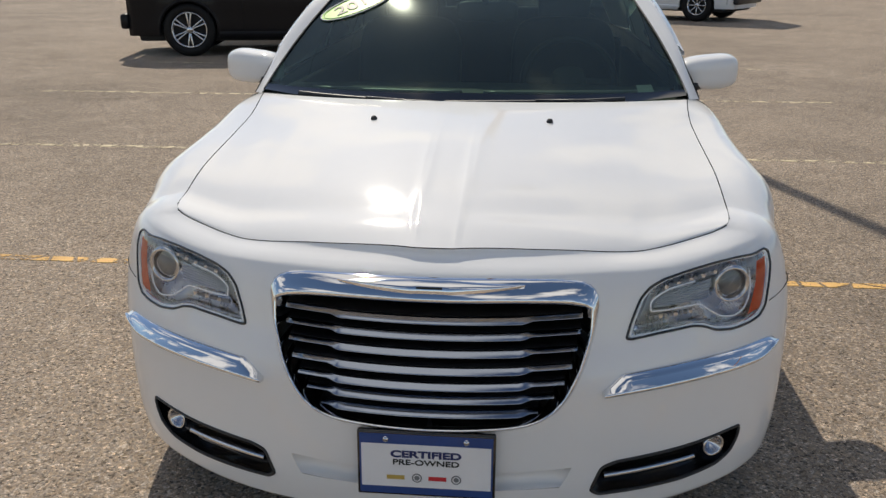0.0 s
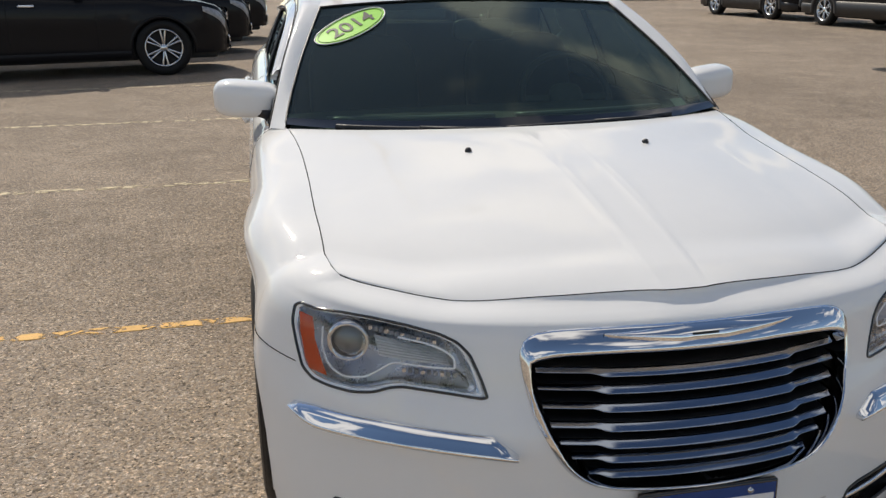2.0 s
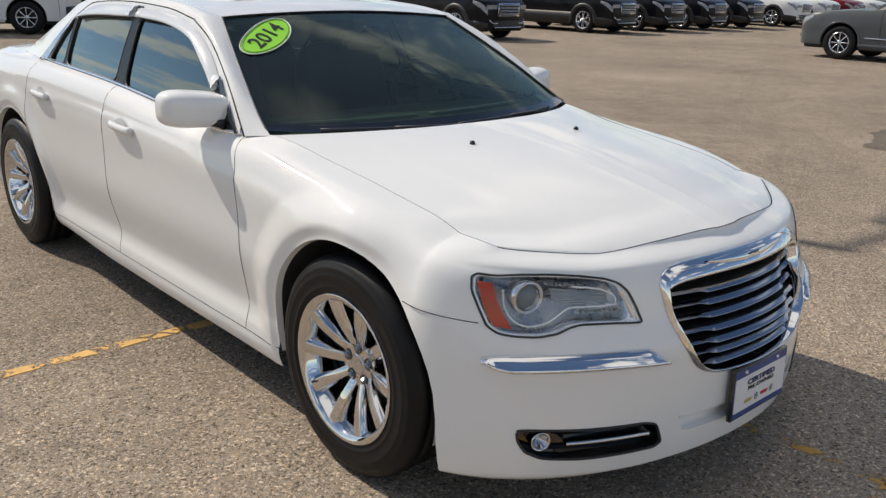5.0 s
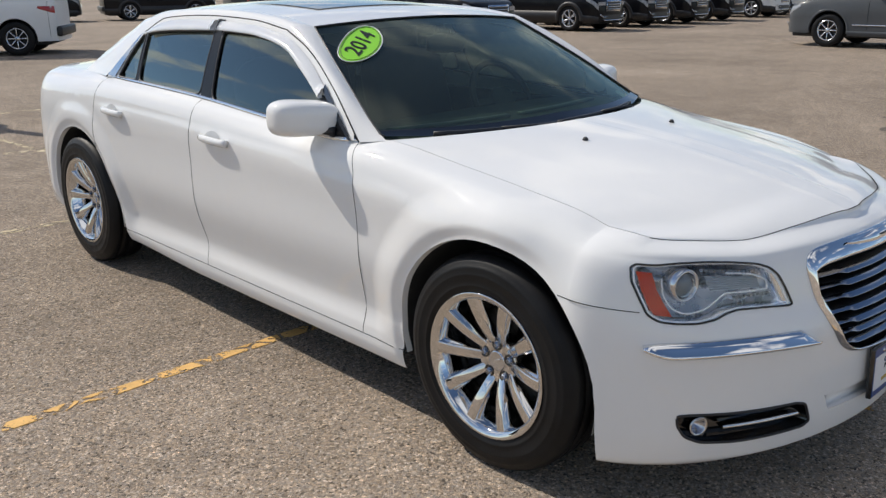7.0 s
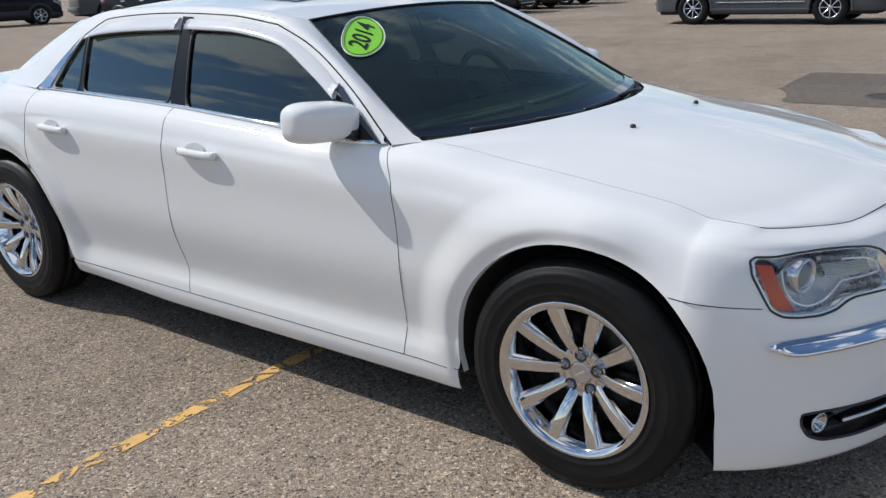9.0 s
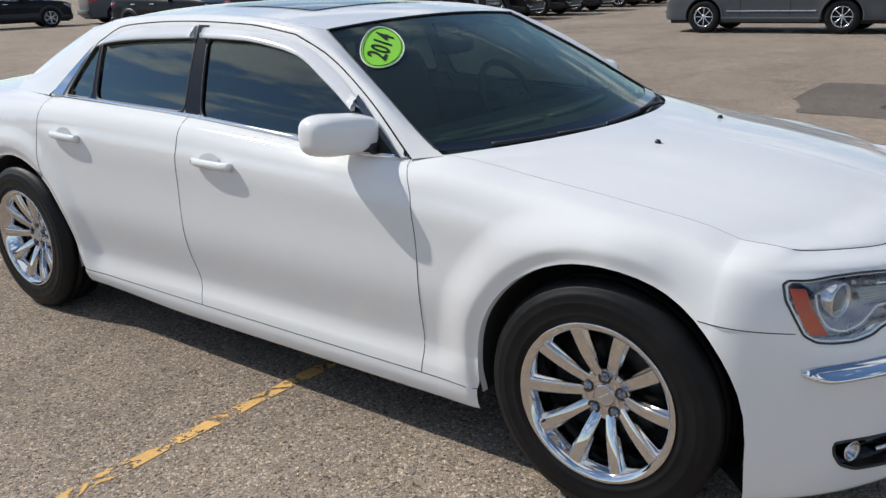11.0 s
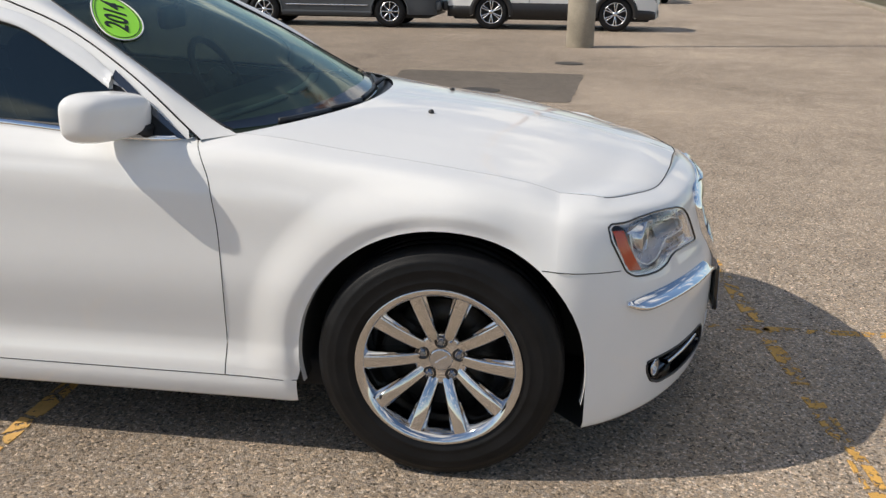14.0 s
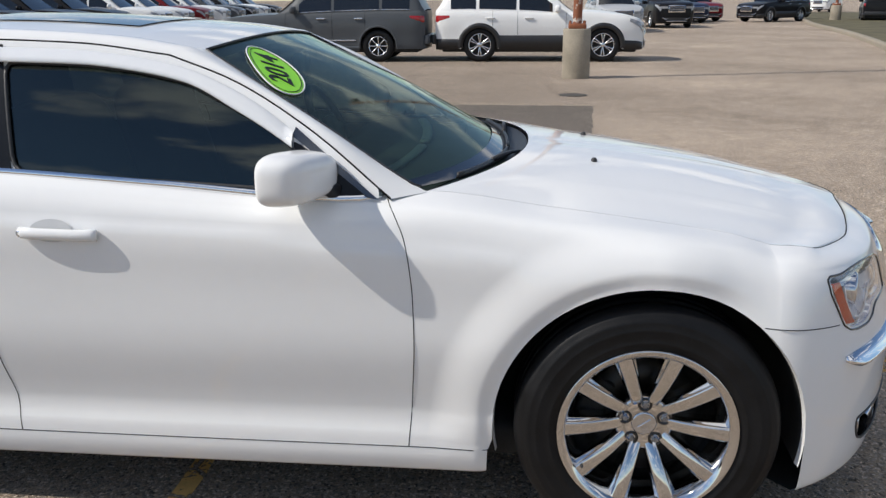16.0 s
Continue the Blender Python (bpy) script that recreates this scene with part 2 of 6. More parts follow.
def patch(surface, outer, holes=(), step=0.03, scale=(1.0, 1.0), both=False, turn=False, extra=()):
    """A piece of a surface(u, v), cut along outlines in u, v. scale: metres per unit of u and v. Gives verts, faces, normals."""
    sc = np.asarray(scale)
    loops = [spaced(np.asarray(q) * sc, step) for q in (outer, *holes)]
    lo, hi = loops[0].min(0), loops[0].max(0)
    gx, gy = np.meshgrid(np.arange(lo[0] + step / 2, hi[0], step), np.arange(lo[1] + step / 2, hi[1], step), indexing="ij")
    gx[:, ::2] += step * 0.25
    pts = np.stack([gx.ravel(), gy.ravel()], 1)
    keep = inside(loops[0], pts)
    for q in loops[1:]:
        keep &= ~inside(q, pts)
    pts = pts[keep]
    if len(extra):
        more = np.asarray(extra) * sc
        ok = inside(loops[0], more)
        for q in loops[1:]:
            ok &= ~inside(q, more)
        more = more[ok]
        rim = np.concatenate(loops)
        more = more[np.array([((rim - p) ** 2).sum(1).min() for p in more]) > 0.004**2]
        if len(pts):
            pts = pts[np.array([((more - p) ** 2).sum(1).min() for p in pts]) > (0.6 * step) ** 2]
        pts = np.concatenate([pts, more])
    edge = np.concatenate(loops)
    if len(pts):
        near = np.array([((edge - p) ** 2).sum(1).min() for p in pts])
        pts = pts[near > ((0.45 if not len(extra) else 0.25) * step) ** 2]
    verts, edges, k = [Vector(map(float, q)) for q in edge], [], 0
    for q in loops:
        edges += [(k + i, k + (i + 1) % len(q)) for i in range(len(q))]
        k += len(q)
    verts += [Vector(map(float, q)) for q in pts]
    co, _, tri, *_ = delaunay_2d_cdt(verts, edges, [], 0, 1e-6)
    co, tri = np.array([tuple(c) for c in co]), np.array(tri)
    mid = co[tri].mean(1)
    keep = inside(loops[0], mid)
    for q in loops[1:]:
        keep &= ~inside(q, mid)
    tri = tri[keep]
    uv = co / sc
    p = surface(uv[:, 0], uv[:, 1])
    e = 0.0003 / sc
    nrm = np.cross(surface(uv[:, 0] + e[0], uv[:, 1]) - surface(uv[:, 0] - e[0], uv[:, 1]), surface(uv[:, 0], uv[:, 1] + e[1]) - surface(uv[:, 0], uv[:, 1] - e[1]))
    nrm = nrm / np.maximum(np.linalg.norm(nrm, axis=1, keepdims=True), 1e-9)
    face = np.cross(p[tri[:, 1]] - p[tri[:, 0]], p[tri[:, 2]] - p[tri[:, 0]])
    if turn:
        nrm = -nrm
    bad = (face * nrm[tri].mean(1)).sum(1) < 0
    tri[bad] = tri[bad][:, ::-1]
    if both:
        k = len(p)
        p = np.concatenate([p, p * (-1, 1, 1)])
        nrm = np.concatenate([nrm, nrm * (-1, 1, 1)])
        tri = np.concatenate([tri, tri[:, ::-1] + k])
    return p, tri, nrm


def mirrored(data):
    p, tri, nrm = data
    return p * (-1, 1, 1), tri[:, ::-1], nrm * (-1, 1, 1)


def coons(a, b, c, d):
    """A patch between four curves: a from c[0] to d[0], b from c[-1] to d[-1], c and d along the sides."""
    a, b, c, d = (np.asarray(q, float) for q in (a, b, c, d))
    u, v = np.linspace(0, 1, len(a))[None, :, None], np.linspace(0, 1, len(c))[:, None, None]
    return ((1 - v) * a[None] + v * b[None] + (1 - u) * c[:, None] + u * d[:, None]
            - (1 - u) * (1 - v) * a[0] - u * (1 - v) * a[-1] - (1 - u) * v * b[0] - u * v * b[-1])


def curve3(keys, n):
    """n points on a smooth line through the keys."""
    k = np.asarray(keys, float)
    s = np.r_[0, np.cumsum(np.linalg.norm(np.diff(k, axis=0), axis=1))]
    return ease(s, k, np.linspace(0, s[-1], n))
# ---- shape of the sedan's body: x outward from the middle, y to the rear from the front axle, z up ----
def ease(xs, ys, x):
    """Smooth interpolation through (xs, ys), without overshoot; ys may hold several columns."""
    xs, ys, x = np.asarray(xs, float), np.asarray(ys, float), np.clip(np.asarray(x, float), xs[0], xs[-1])
    ys = ys.reshape(len(xs), -1)
    h, d = np.diff(xs)[:, None], np.diff(ys, axis=0) / np.diff(xs)[:, None]
    m = np.zeros_like(ys)
    m[0], m[-1] = d[0], d[-1]
    s = d[:-1] * d[1:] > 0
    w1, w2 = 2 * h[1:] + h[:-1], h[1:] + 2 * h[:-1]
    with np.errstate(divide="ignore", invalid="ignore"):
        m[1:-1] = np.where(s, (w1 + w2) / (w1 / d[:-1] + w2 / d[1:]), 0)
    k = np.clip(np.searchsorted(xs, x, "right") - 1, 0, len(xs) - 2)
    t = ((x - xs[k]) / (xs[k + 1] - xs[k]))[..., None]
    hk = (xs[k + 1] - xs[k])[..., None]
    out = (1 + 2 * t) * (1 - t) ** 2 * ys[k] + t * (1 - t) ** 2 * hk * m[k] + t * t * (3 - 2 * t) * ys[k + 1] + t * t * (t - 1) * hk * m[k + 1]
    return out[..., 0] if out.shape[-1] == 1 else out


SECTION_Y = (-0.30, -0.20, 0.0, 0.3, 0.62, 0.80, 1.3, 1.85, 2.5, 2.85, 3.15, 3.5, 3.8, 4.1)
SECTION_X = (
    (0.850, 0.885, 0.897, 0.903, 0.908, 0.904, 0.878, 0.848, 0.795, 0.725),
    (0.850, 0.885, 0.897, 0.903, 0.908, 0.904, 0.880, 0.852, 0.800, 0.725),
    (0.850, 0.882, 0.892, 0.896, 0.902, 0.908, 0.904, 0.876, 0.822, 0.728),
    (0.830, 0.862, 0.876, 0.870, 0.880, 0.897, 0.896, 0.876, 0.836, 0.733),
    (0.815, 0.852, 0.868, 0.866, 0.854, 0.892, 0.891, 0.878, 0.848, 0.768),
    (0.815, 0.852, 0.868, 0.866, 0.853, 0.892, 0.892, 0.879, 0.850, 0.822),
    (0.815, 0.852, 0.867, 0.865, 0.852, 0.890, 0.890, 0.878, 0.850, 0.814),
    (0.815, 0.850, 0.864, 0.862, 0.849, 0.887, 0.887, 0.876, 0.848, 0.800),
    (0.812, 0.846, 0.860, 0.858, 0.847, 0.884, 0.885, 0.874, 0.842, 0.790),
    (0.815, 0.848, 0.860, 0.860, 0.868, 0.882, 0.882, 0.868, 0.830, 0.775),
    (0.820, 0.852, 0.862, 0.866, 0.872, 0.882, 0.882, 0.864, 0.812, 0.740),
    (0.820, 0.850, 0.860, 0.866, 0.870, 0.875, 0.870, 0.846, 0.788, 0.700),
    (0.810, 0.838, 0.848, 0.852, 0.856, 0.858, 0.850, 0.826, 0.770, 0.690),
    (0.800, 0.828, 0.838, 0.842, 0.845, 0.845, 0.836, 0.815, 0.755, 0.680),
)
SECTION_Z = (
    (0.158, 0.180, 0.232, 0.288, 0.390, 0.580, 0.715, 0.776, 0.808, 0.824),
    (0.160, 0.182, 0.234, 0.288, 0.390, 0.582, 0.724, 0.800, 0.838, 0.852),
    (0.180, 0.200, 0.245, 0.290, 0.390, 0.590, 0.745, 0.832, 0.873, 0.883),
    (0.172, 0.193, 0.245, 0.280, 0.370, 0.590, 0.755, 0.850, 0.902, 0.922),
    (0.170, 0.192, 0.247, 0.292, 0.365, 0.590, 0.780, 0.880, 0.930, 0.964),
    (0.170, 0.192, 0.247, 0.292, 0.365, 0.590, 0.790, 0.888, 0.928, 0.950),
    (0.170, 0.192, 0.247, 0.292, 0.365, 0.590, 0.800, 0.905, 0.950, 0.982),
    (0.170, 0.192, 0.247, 0.292, 0.365, 0.590, 0.810, 0.925, 0.982, 1.012),
    (0.190, 0.210, 0.255, 0.278, 0.360, 0.590, 0.800, 0.938, 1.000, 1.030),
    (0.195, 0.215, 0.260, 0.290, 0.370, 0.590, 0.790, 0.938, 1.004, 1.036),
    (0.200, 0.220, 0.265, 0.300, 0.390, 0.600, 0.800, 0.938, 1.006, 1.036),
    (0.215, 0.240, 0.290, 0.330, 0.420, 0.620, 0.800, 0.930, 1.002, 1.032),
    (0.225, 0.250, 0.300, 0.340, 0.430, 0.620, 0.790, 0.920, 0.996, 1.022),
    (0.240, 0.265, 0.310, 0.350, 0.440, 0.620, 0.780, 0.905, 0.985, 1.010),
)
ROWS_V = tuple(range(10))
CENTRE_Z = (0.216, 0.233, 0.262, 0.298, 0.380, 0.545, 0.680, 0.752, 0.792, 0.816)
NOSE_Z = (0.15, 0.20, 0.30, 0.43, 0.52, 0.58, 0.62, 0.70, 0.74, 0.78, 0.82, 0.90)
NOSE_Y = (-0.78, -0.828, -0.842, -0.843, -0.843, -0.828, -0.808, -0.785, -0.772, -0.742, -0.668, -0.58)
ARCHES = ((0.012, 0.345), (3.058, 0.350))
ARCH_R = 0.407
CREASE_Y = (0.20, 0.40, 0.65, 0.95, 1.30, 1.80, 2.60, 3.10)
CREASE_Z = (0.815, 0.826, 0.843, 0.866, 0.886, 0.896, 0.904, 0.905)


def ease_rows(a, v):
    """ease() over the ten rows of every section at once."""
    d = np.diff(a, axis=-1)
    m = np.zeros_like(a)
    m[..., 0], m[..., -1] = d[..., 0], d[..., -1]
    with np.errstate(divide="ignore", invalid="ignore"):
        m[..., 1:-1] = np.where(d[..., :-1] * d[..., 1:] > 0, 2 / (1 / d[..., :-1] + 1 / d[..., 1:]), 0)
    k = np.clip(v.astype(int), 0, 8)
    t = v - k
    pick = lambda q, n: np.take_along_axis(q, n[..., None], -1)[..., 0]
    return ((1 + 2 * t) * (1 - t) ** 2 * pick(a, k) + t * (1 - t) ** 2 * pick(m, k)
            + t * t * (3 - 2 * t) * pick(a, k + 1) + t * t * (t - 1) * pick(m, k + 1))


def side(y, v):
    """A point of the flank: y along the car, v from the sill (0) to the belt (9)."""
    y, v = np.broadcast_arrays(np.asarray(y, float), np.asarray(v, float))
    x = ease_rows(ease(SECTION_Y, SECTION_X, y), v)
    z = ease_rows(ease(SECTION_Y, SECTION_Z, y), v)
    t = np.clip((y - 3.45) / 0.63, 0, 1)
    x = x * np.sqrt(np.clip(1 - t**3.2, 0, 1))
    # the flange round the wheel openings, and the swelling that carries it
    soft = lambda q: np.clip(q, 0, 1) ** 2 * (3 - 2 * np.clip(q, 0, 1))
    for cy, cz in ARCHES:
        r = np.hypot(y - cy, np.maximum(z - cz, 0))
        low = soft((0.93 - z) / 0.10) * (soft((y + 0.30) / 0.20) if cy < 1 else 1)
        x = x + (-0.011 * soft((0.455 - r) / 0.045) + 0.018 * (1 - soft((r - 0.455) / 0.125)) * soft((z - 0.22) / 0.14)) * low
    # the crease that runs along the doors and falls towards the front wheel
    zc = ease(CREASE_Y, CREASE_Z, y)
    x = x + 0.0055 * soft((zc + 0.014 - z) / 0.034) * soft((z - zc + 0.17) / 0.15) * soft((y - 0.22) / 0.3) * soft((3.0 - y) / 0.4)
    return np.stack([x, y, z], -1)


# the front edge of the bonnet, and how far it dips towards the lamps
BROW_X = (0.0, 0.045, 0.062, 0.25, 0.40, 0.47, 0.52, 0.56, 0.62, 0.68, 0.708, 0.719, 0.725)
BROW_Y = (-0.688, -0.686, -0.681, -0.648, -0.610, -0.584, -0.557, -0.532, -0.488, -0.440, -0.408, -0.360, -0.300)
DIP_H = (0.0, 0.10, 0.40, 0.62, 0.66, 0.80, 0.95, 1.0)
DIP = (0.0, 0.001, 0.013, 0.029, 0.0305, 0.026, 0.017, 0.0)


def nose(h, v):
    """A point of the front: h from the middle (0) to the flank (1), v as in side()."""
    h, v = np.broadcast_arrays(np.asarray(h, float), np.asarray(v, float))
    edge = side(np.full(h.shape, -0.30), v)
    zc = ease(ROWS_V, CENTRE_Z, v)
    w = np.abs(h) ** 1.5
    z = zc * (1 - w) + edge[..., 2] * w
    x = h * edge[..., 0]
    z = z - ease(DIP_H, DIP, np.abs(h)) * ease((0, 6.0, 7.0, 8.0, 9.0), (0, 0, 0.45, 0.80, 1.0), v)
    c = -0.30 - ease(NOSE_Z, NOSE_Y, edge[..., 2]) - 0.45 * edge[..., 0] ** 2
    power = 8.0 + 6.0 * np.clip((v - 7.2) / 1.5, 0, 1)
    low = ease(NOSE_Z, NOSE_Y, z) + 0.45 * x**2 + c * (1 - np.sqrt(np.clip(1 - np.abs(h) ** power, 0, 1)))
    # towards the bonnet the front runs straight and breaks back at the lamps
    top = np.clip((v - 7.4) / 1.6, 0, 1)
    top = top**2 * (3 - 2 * top)
    y = low * (1 - top) + top * ease(BROW_X, BROW_Y, np.abs(h) * 0.725)
    return np.stack([x, y, z], -1)


def side_v(y, z):
    """The row at which the flank has that height."""
    y, z = np.broadcast_arrays(np.asarray(y, float), np.asarray(z, float))
    lo, hi = np.zeros(y.shape), np.full(y.shape, 9.0)
    for _ in range(24):
        m = (lo + hi) / 2
        low = side(y, m)[..., 2] < z
        lo, hi = np.where(low, m, lo), np.where(low, hi, m)
    return (lo + hi) / 2


def nose_hv(x, z):
    """The (h, v) at which the nose has that x and z."""
    x, z = np.broadcast_arrays(np.asarray(x, float), np.asarray(z, float))
    lo, hi = np.zeros(x.shape), np.full(x.shape, 9.0)
    width = lambda v: np.minimum(x / side(np.full(x.shape, -0.30), v)[..., 0], 1)
    for _ in range(24):
        m = (lo + hi) / 2
        low = nose(width(m), m)[..., 2] < z
        lo, hi = np.where(low, m, lo), np.where(low, hi, m)
    v = (lo + hi) / 2
    return np.stack([width(v), v], -1)


def nose_yz(y, z):
    """The (h, v) at which the nose's corner has that y and z."""
    y, z = np.broadcast_arrays(np.asarray(y, float), np.asarray(z, float))
    a, b = np.zeros(y.shape), np.full(y.shape, 9.0)
    for _ in range(22):
        v = (a + b) / 2
        lo, hi = np.full(y.shape, 0.3), np.ones(y.shape)
        for _ in range(22):
            m = (lo + hi) / 2
            low = nose(m, v)[..., 1] < y
            lo, hi = np.where(low, m, lo), np.where(low, hi, m)
        low = nose(lo, v)[..., 2] < z
        a, b = np.where(low, v, a), np.where(low, b, v)
    return np.stack([lo, (a + b) / 2], -1)

# ---- the lot ----
def ground_material(name, warm, cool, patchy=0.42, stone=215.0, bump=0.8, rough=0.9, contrast=1.0, y_fade=0.0):
    """Worn asphalt: stones set in binder, broad stains, fine cracks."""
    m = bpy.data.materials.new(name)
    m.use_nodes = True
    n, l = m.node_tree.nodes, m.node_tree.links
    p = n["Principled BSDF"]
    p.inputs["Roughness"].default_value = rough
    p.inputs["Specular IOR Level"].default_value = 0.25
    tc = n.new("ShaderNodeTexCoord")
    def tex(kind, scale, **more):
        t = n.new(kind)
        t.inputs["Scale"].default_value = scale
        for k, v in more.items():
            t.inputs[k].default_value = v
        l.new(tc.outputs["Object"], t.inputs["Vector"])
        return t
    def math_(op, a, b):
        q = n.new("ShaderNodeMath")
        q.operation = op
        for i, s in enumerate((a, b)):
            if isinstance(s, (int, float)):
                q.inputs[i].default_value = s
            else:
                l.new(s, q.inputs[i])
        return q.outputs[0]
    # stones of two sizes lying in the binder, each with a tone and a tint of its own
    warp = tex("ShaderNodeTexNoise", stone * 0.9, Detail=1.0)
    bend = n.new("ShaderNodeVectorMath")
    bend.operation = "MULTIPLY_ADD"
    bend.inputs[1].default_value = (0.007, 0.007, 0.007)
    l.new(warp.outputs["Color"], bend.inputs[0])
    l.new(tc.outputs["Object"], bend.inputs[2])
    big, small = tex("ShaderNodeTexVoronoi", stone * 0.48), tex("ShaderNodeTexVoronoi", stone * 1.05)
    for q in (big, small):
        l.new(bend.outputs[0], q.inputs["Vector"])
    grit = tex("ShaderNodeTexNoise", stone * 2.2, Detail=2.0)
    mid = tex("ShaderNodeTexNoise", 3.2, Detail=6.0, Roughness=0.6)
    clump = tex("ShaderNodeTexNoise", 17.0, Detail=4.0, Roughness=0.6)
    wide = tex("ShaderNodeTexNoise", 0.22, Detail=5.0, Roughness=0.55)
    stain = tex("ShaderNodeTexNoise", 0.8, Detail=6.0, Roughness=0.62, Distortion=0.8)
    sa, sb = n.new("ShaderNodeSeparateColor"), n.new("ShaderNodeSeparateColor")
    l.new(big.outputs["Color"], sa.inputs[0])
    l.new(small.outputs["Color"], sb.inputs[0])

    def steps(value, *keys):
        r = n.new("ShaderNodeValToRGB")
        e = r.color_ramp.elements
        while len(e) < len(keys):
            e.new(0.5)
        for k, (at, v) in zip(e, keys):
            k.position, k.color = at, (v, v, v, 1)
        l.new(value, r.inputs[0])
        return r.outputs[0]

    # tone: mostly near the mean, a few pale stones, a few dark pits
    tone = math_("MULTIPLY", steps(sa.outputs[0], (0.0, 0.12), (0.10, 0.26), (0.16, 0.40), (0.82, 0.56), (0.93, 0.86), (1.0, 1.0)), 2.0)
    fine = math_("MULTIPLY", steps(sb.outputs[0], (0.0, 0.20), (0.12, 0.38), (0.80, 0.58), (0.95, 0.80), (1.0, 0.95)), 2.0)
    tone = math_("MULTIPLY", math_("POWER", tone, contrast), math_("POWER", fine, contrast))
    tone = math_("MULTIPLY", tone, math_("ADD", math_("MULTIPLY", grit.outputs["Fac"], 0.5), 0.75))
    broad = math_("ADD", math_("MULTIPLY", math_("SUBTRACT", mid.outputs["Fac"], 0.5), patchy * 1.5), math_("MULTIPLY", math_("SUBTRACT", wide.outputs["Fac"], 0.5), patchy * 2.3))
    broad = math_("ADD", broad, math_("MULTIPLY", math_("SUBTRACT", clump.outputs["Fac"], 0.5), patchy * 0.8))
    broad = math_("ADD", broad, math_("MULTIPLY", math_("SUBTRACT", stain.outputs["Fac"], 0.5), patchy * 1.6))
    tone = math_("MULTIPLY", tone, math_("ADD", broad, 1.0))
    # the tone falls from low y to high y, unevenly with the stain noise
    where, pale = n.new("ShaderNodeSeparateXYZ"), n.new("ShaderNodeMapRange")
    l.new(tc.outputs["Object"], where.inputs[0])
    pale.inputs["From Min"].default_value, pale.inputs["From Max"].default_value = -3.0, 2.2
    pale.inputs["To Min"].default_value, pale.inputs["To Max"].default_value = 1.0 + y_fade, 1.0 - y_fade * 0.7
    pale.interpolation_type = "SMOOTHSTEP"
    l.new(math_("ADD", where.outputs["Y"], math_("MULTIPLY", math_("SUBTRACT", stain.outputs["Fac"], 0.5), 6.0)), pale.inputs["Value"])
    tone = math_("MULTIPLY", tone, pale.outputs[0])
    tint = n.new("ShaderNodeMix")
    tint.data_type = "RGBA"
    l.new(sa.outputs[1], tint.inputs["Factor"])
    tint.inputs["A"].default_value, tint.inputs["B"].default_value = (*warm, 1), (*cool, 1)
    mul = n.new("ShaderNodeVectorMath")
    mul.operation = "SCALE"
    l.new(tint.outputs["Result"], mul.inputs[0])
    l.new(tone, mul.inputs["Scale"])
    l.new(mul.outputs[0], p.inputs["Base Color"])
    bp = n.new("ShaderNodeBump")
    bp.inputs["Strength"].default_value, bp.inputs["Distance"].default_value = bump, 0.004
    l.new(math_("ADD", math_("MULTIPLY", big.outputs["Distance"], -0.8), math_("ADD", math_("MULTIPLY", small.outputs["Distance"], -0.5), math_("MULTIPLY", grit.outputs["Fac"], 0.5))), bp.inputs["Height"])
    l.new(bp.outputs[0], p.inputs["Normal"])
    return m


ASPHALT = ground_material("worn_asphalt", (0.345, 0.262, 0.186), (0.290, 0.250, 0.213), stone=250.0, contrast=0.9, y_fade=0.15)
PATCH = ground_material("newer_asphalt", (0.150, 0.124, 0.098), (0.135, 0.118, 0.102), patchy=0.3, bump=0.3, contrast=0.7)
GRASS = material("dry_grass", (0.105, 0.090, 0.045), 0.9, vary=0.5, scale=1.2, bump=1.0, bump_scale=40)
CONCRETE = material("old_concrete", (0.30, 0.26, 0.20), 0.85, vary=0.22, scale=3, bump=0.5, bump_scale=60)
RUST = material("rusty_steel", (0.26, 0.085, 0.035), 0.75, vary=0.45, scale=7, bump=0.4, bump_scale=80)
IRON = material("cast_iron", (0.075, 0.066, 0.056), 0.7, vary=0.4, scale=20, bump=0.4)


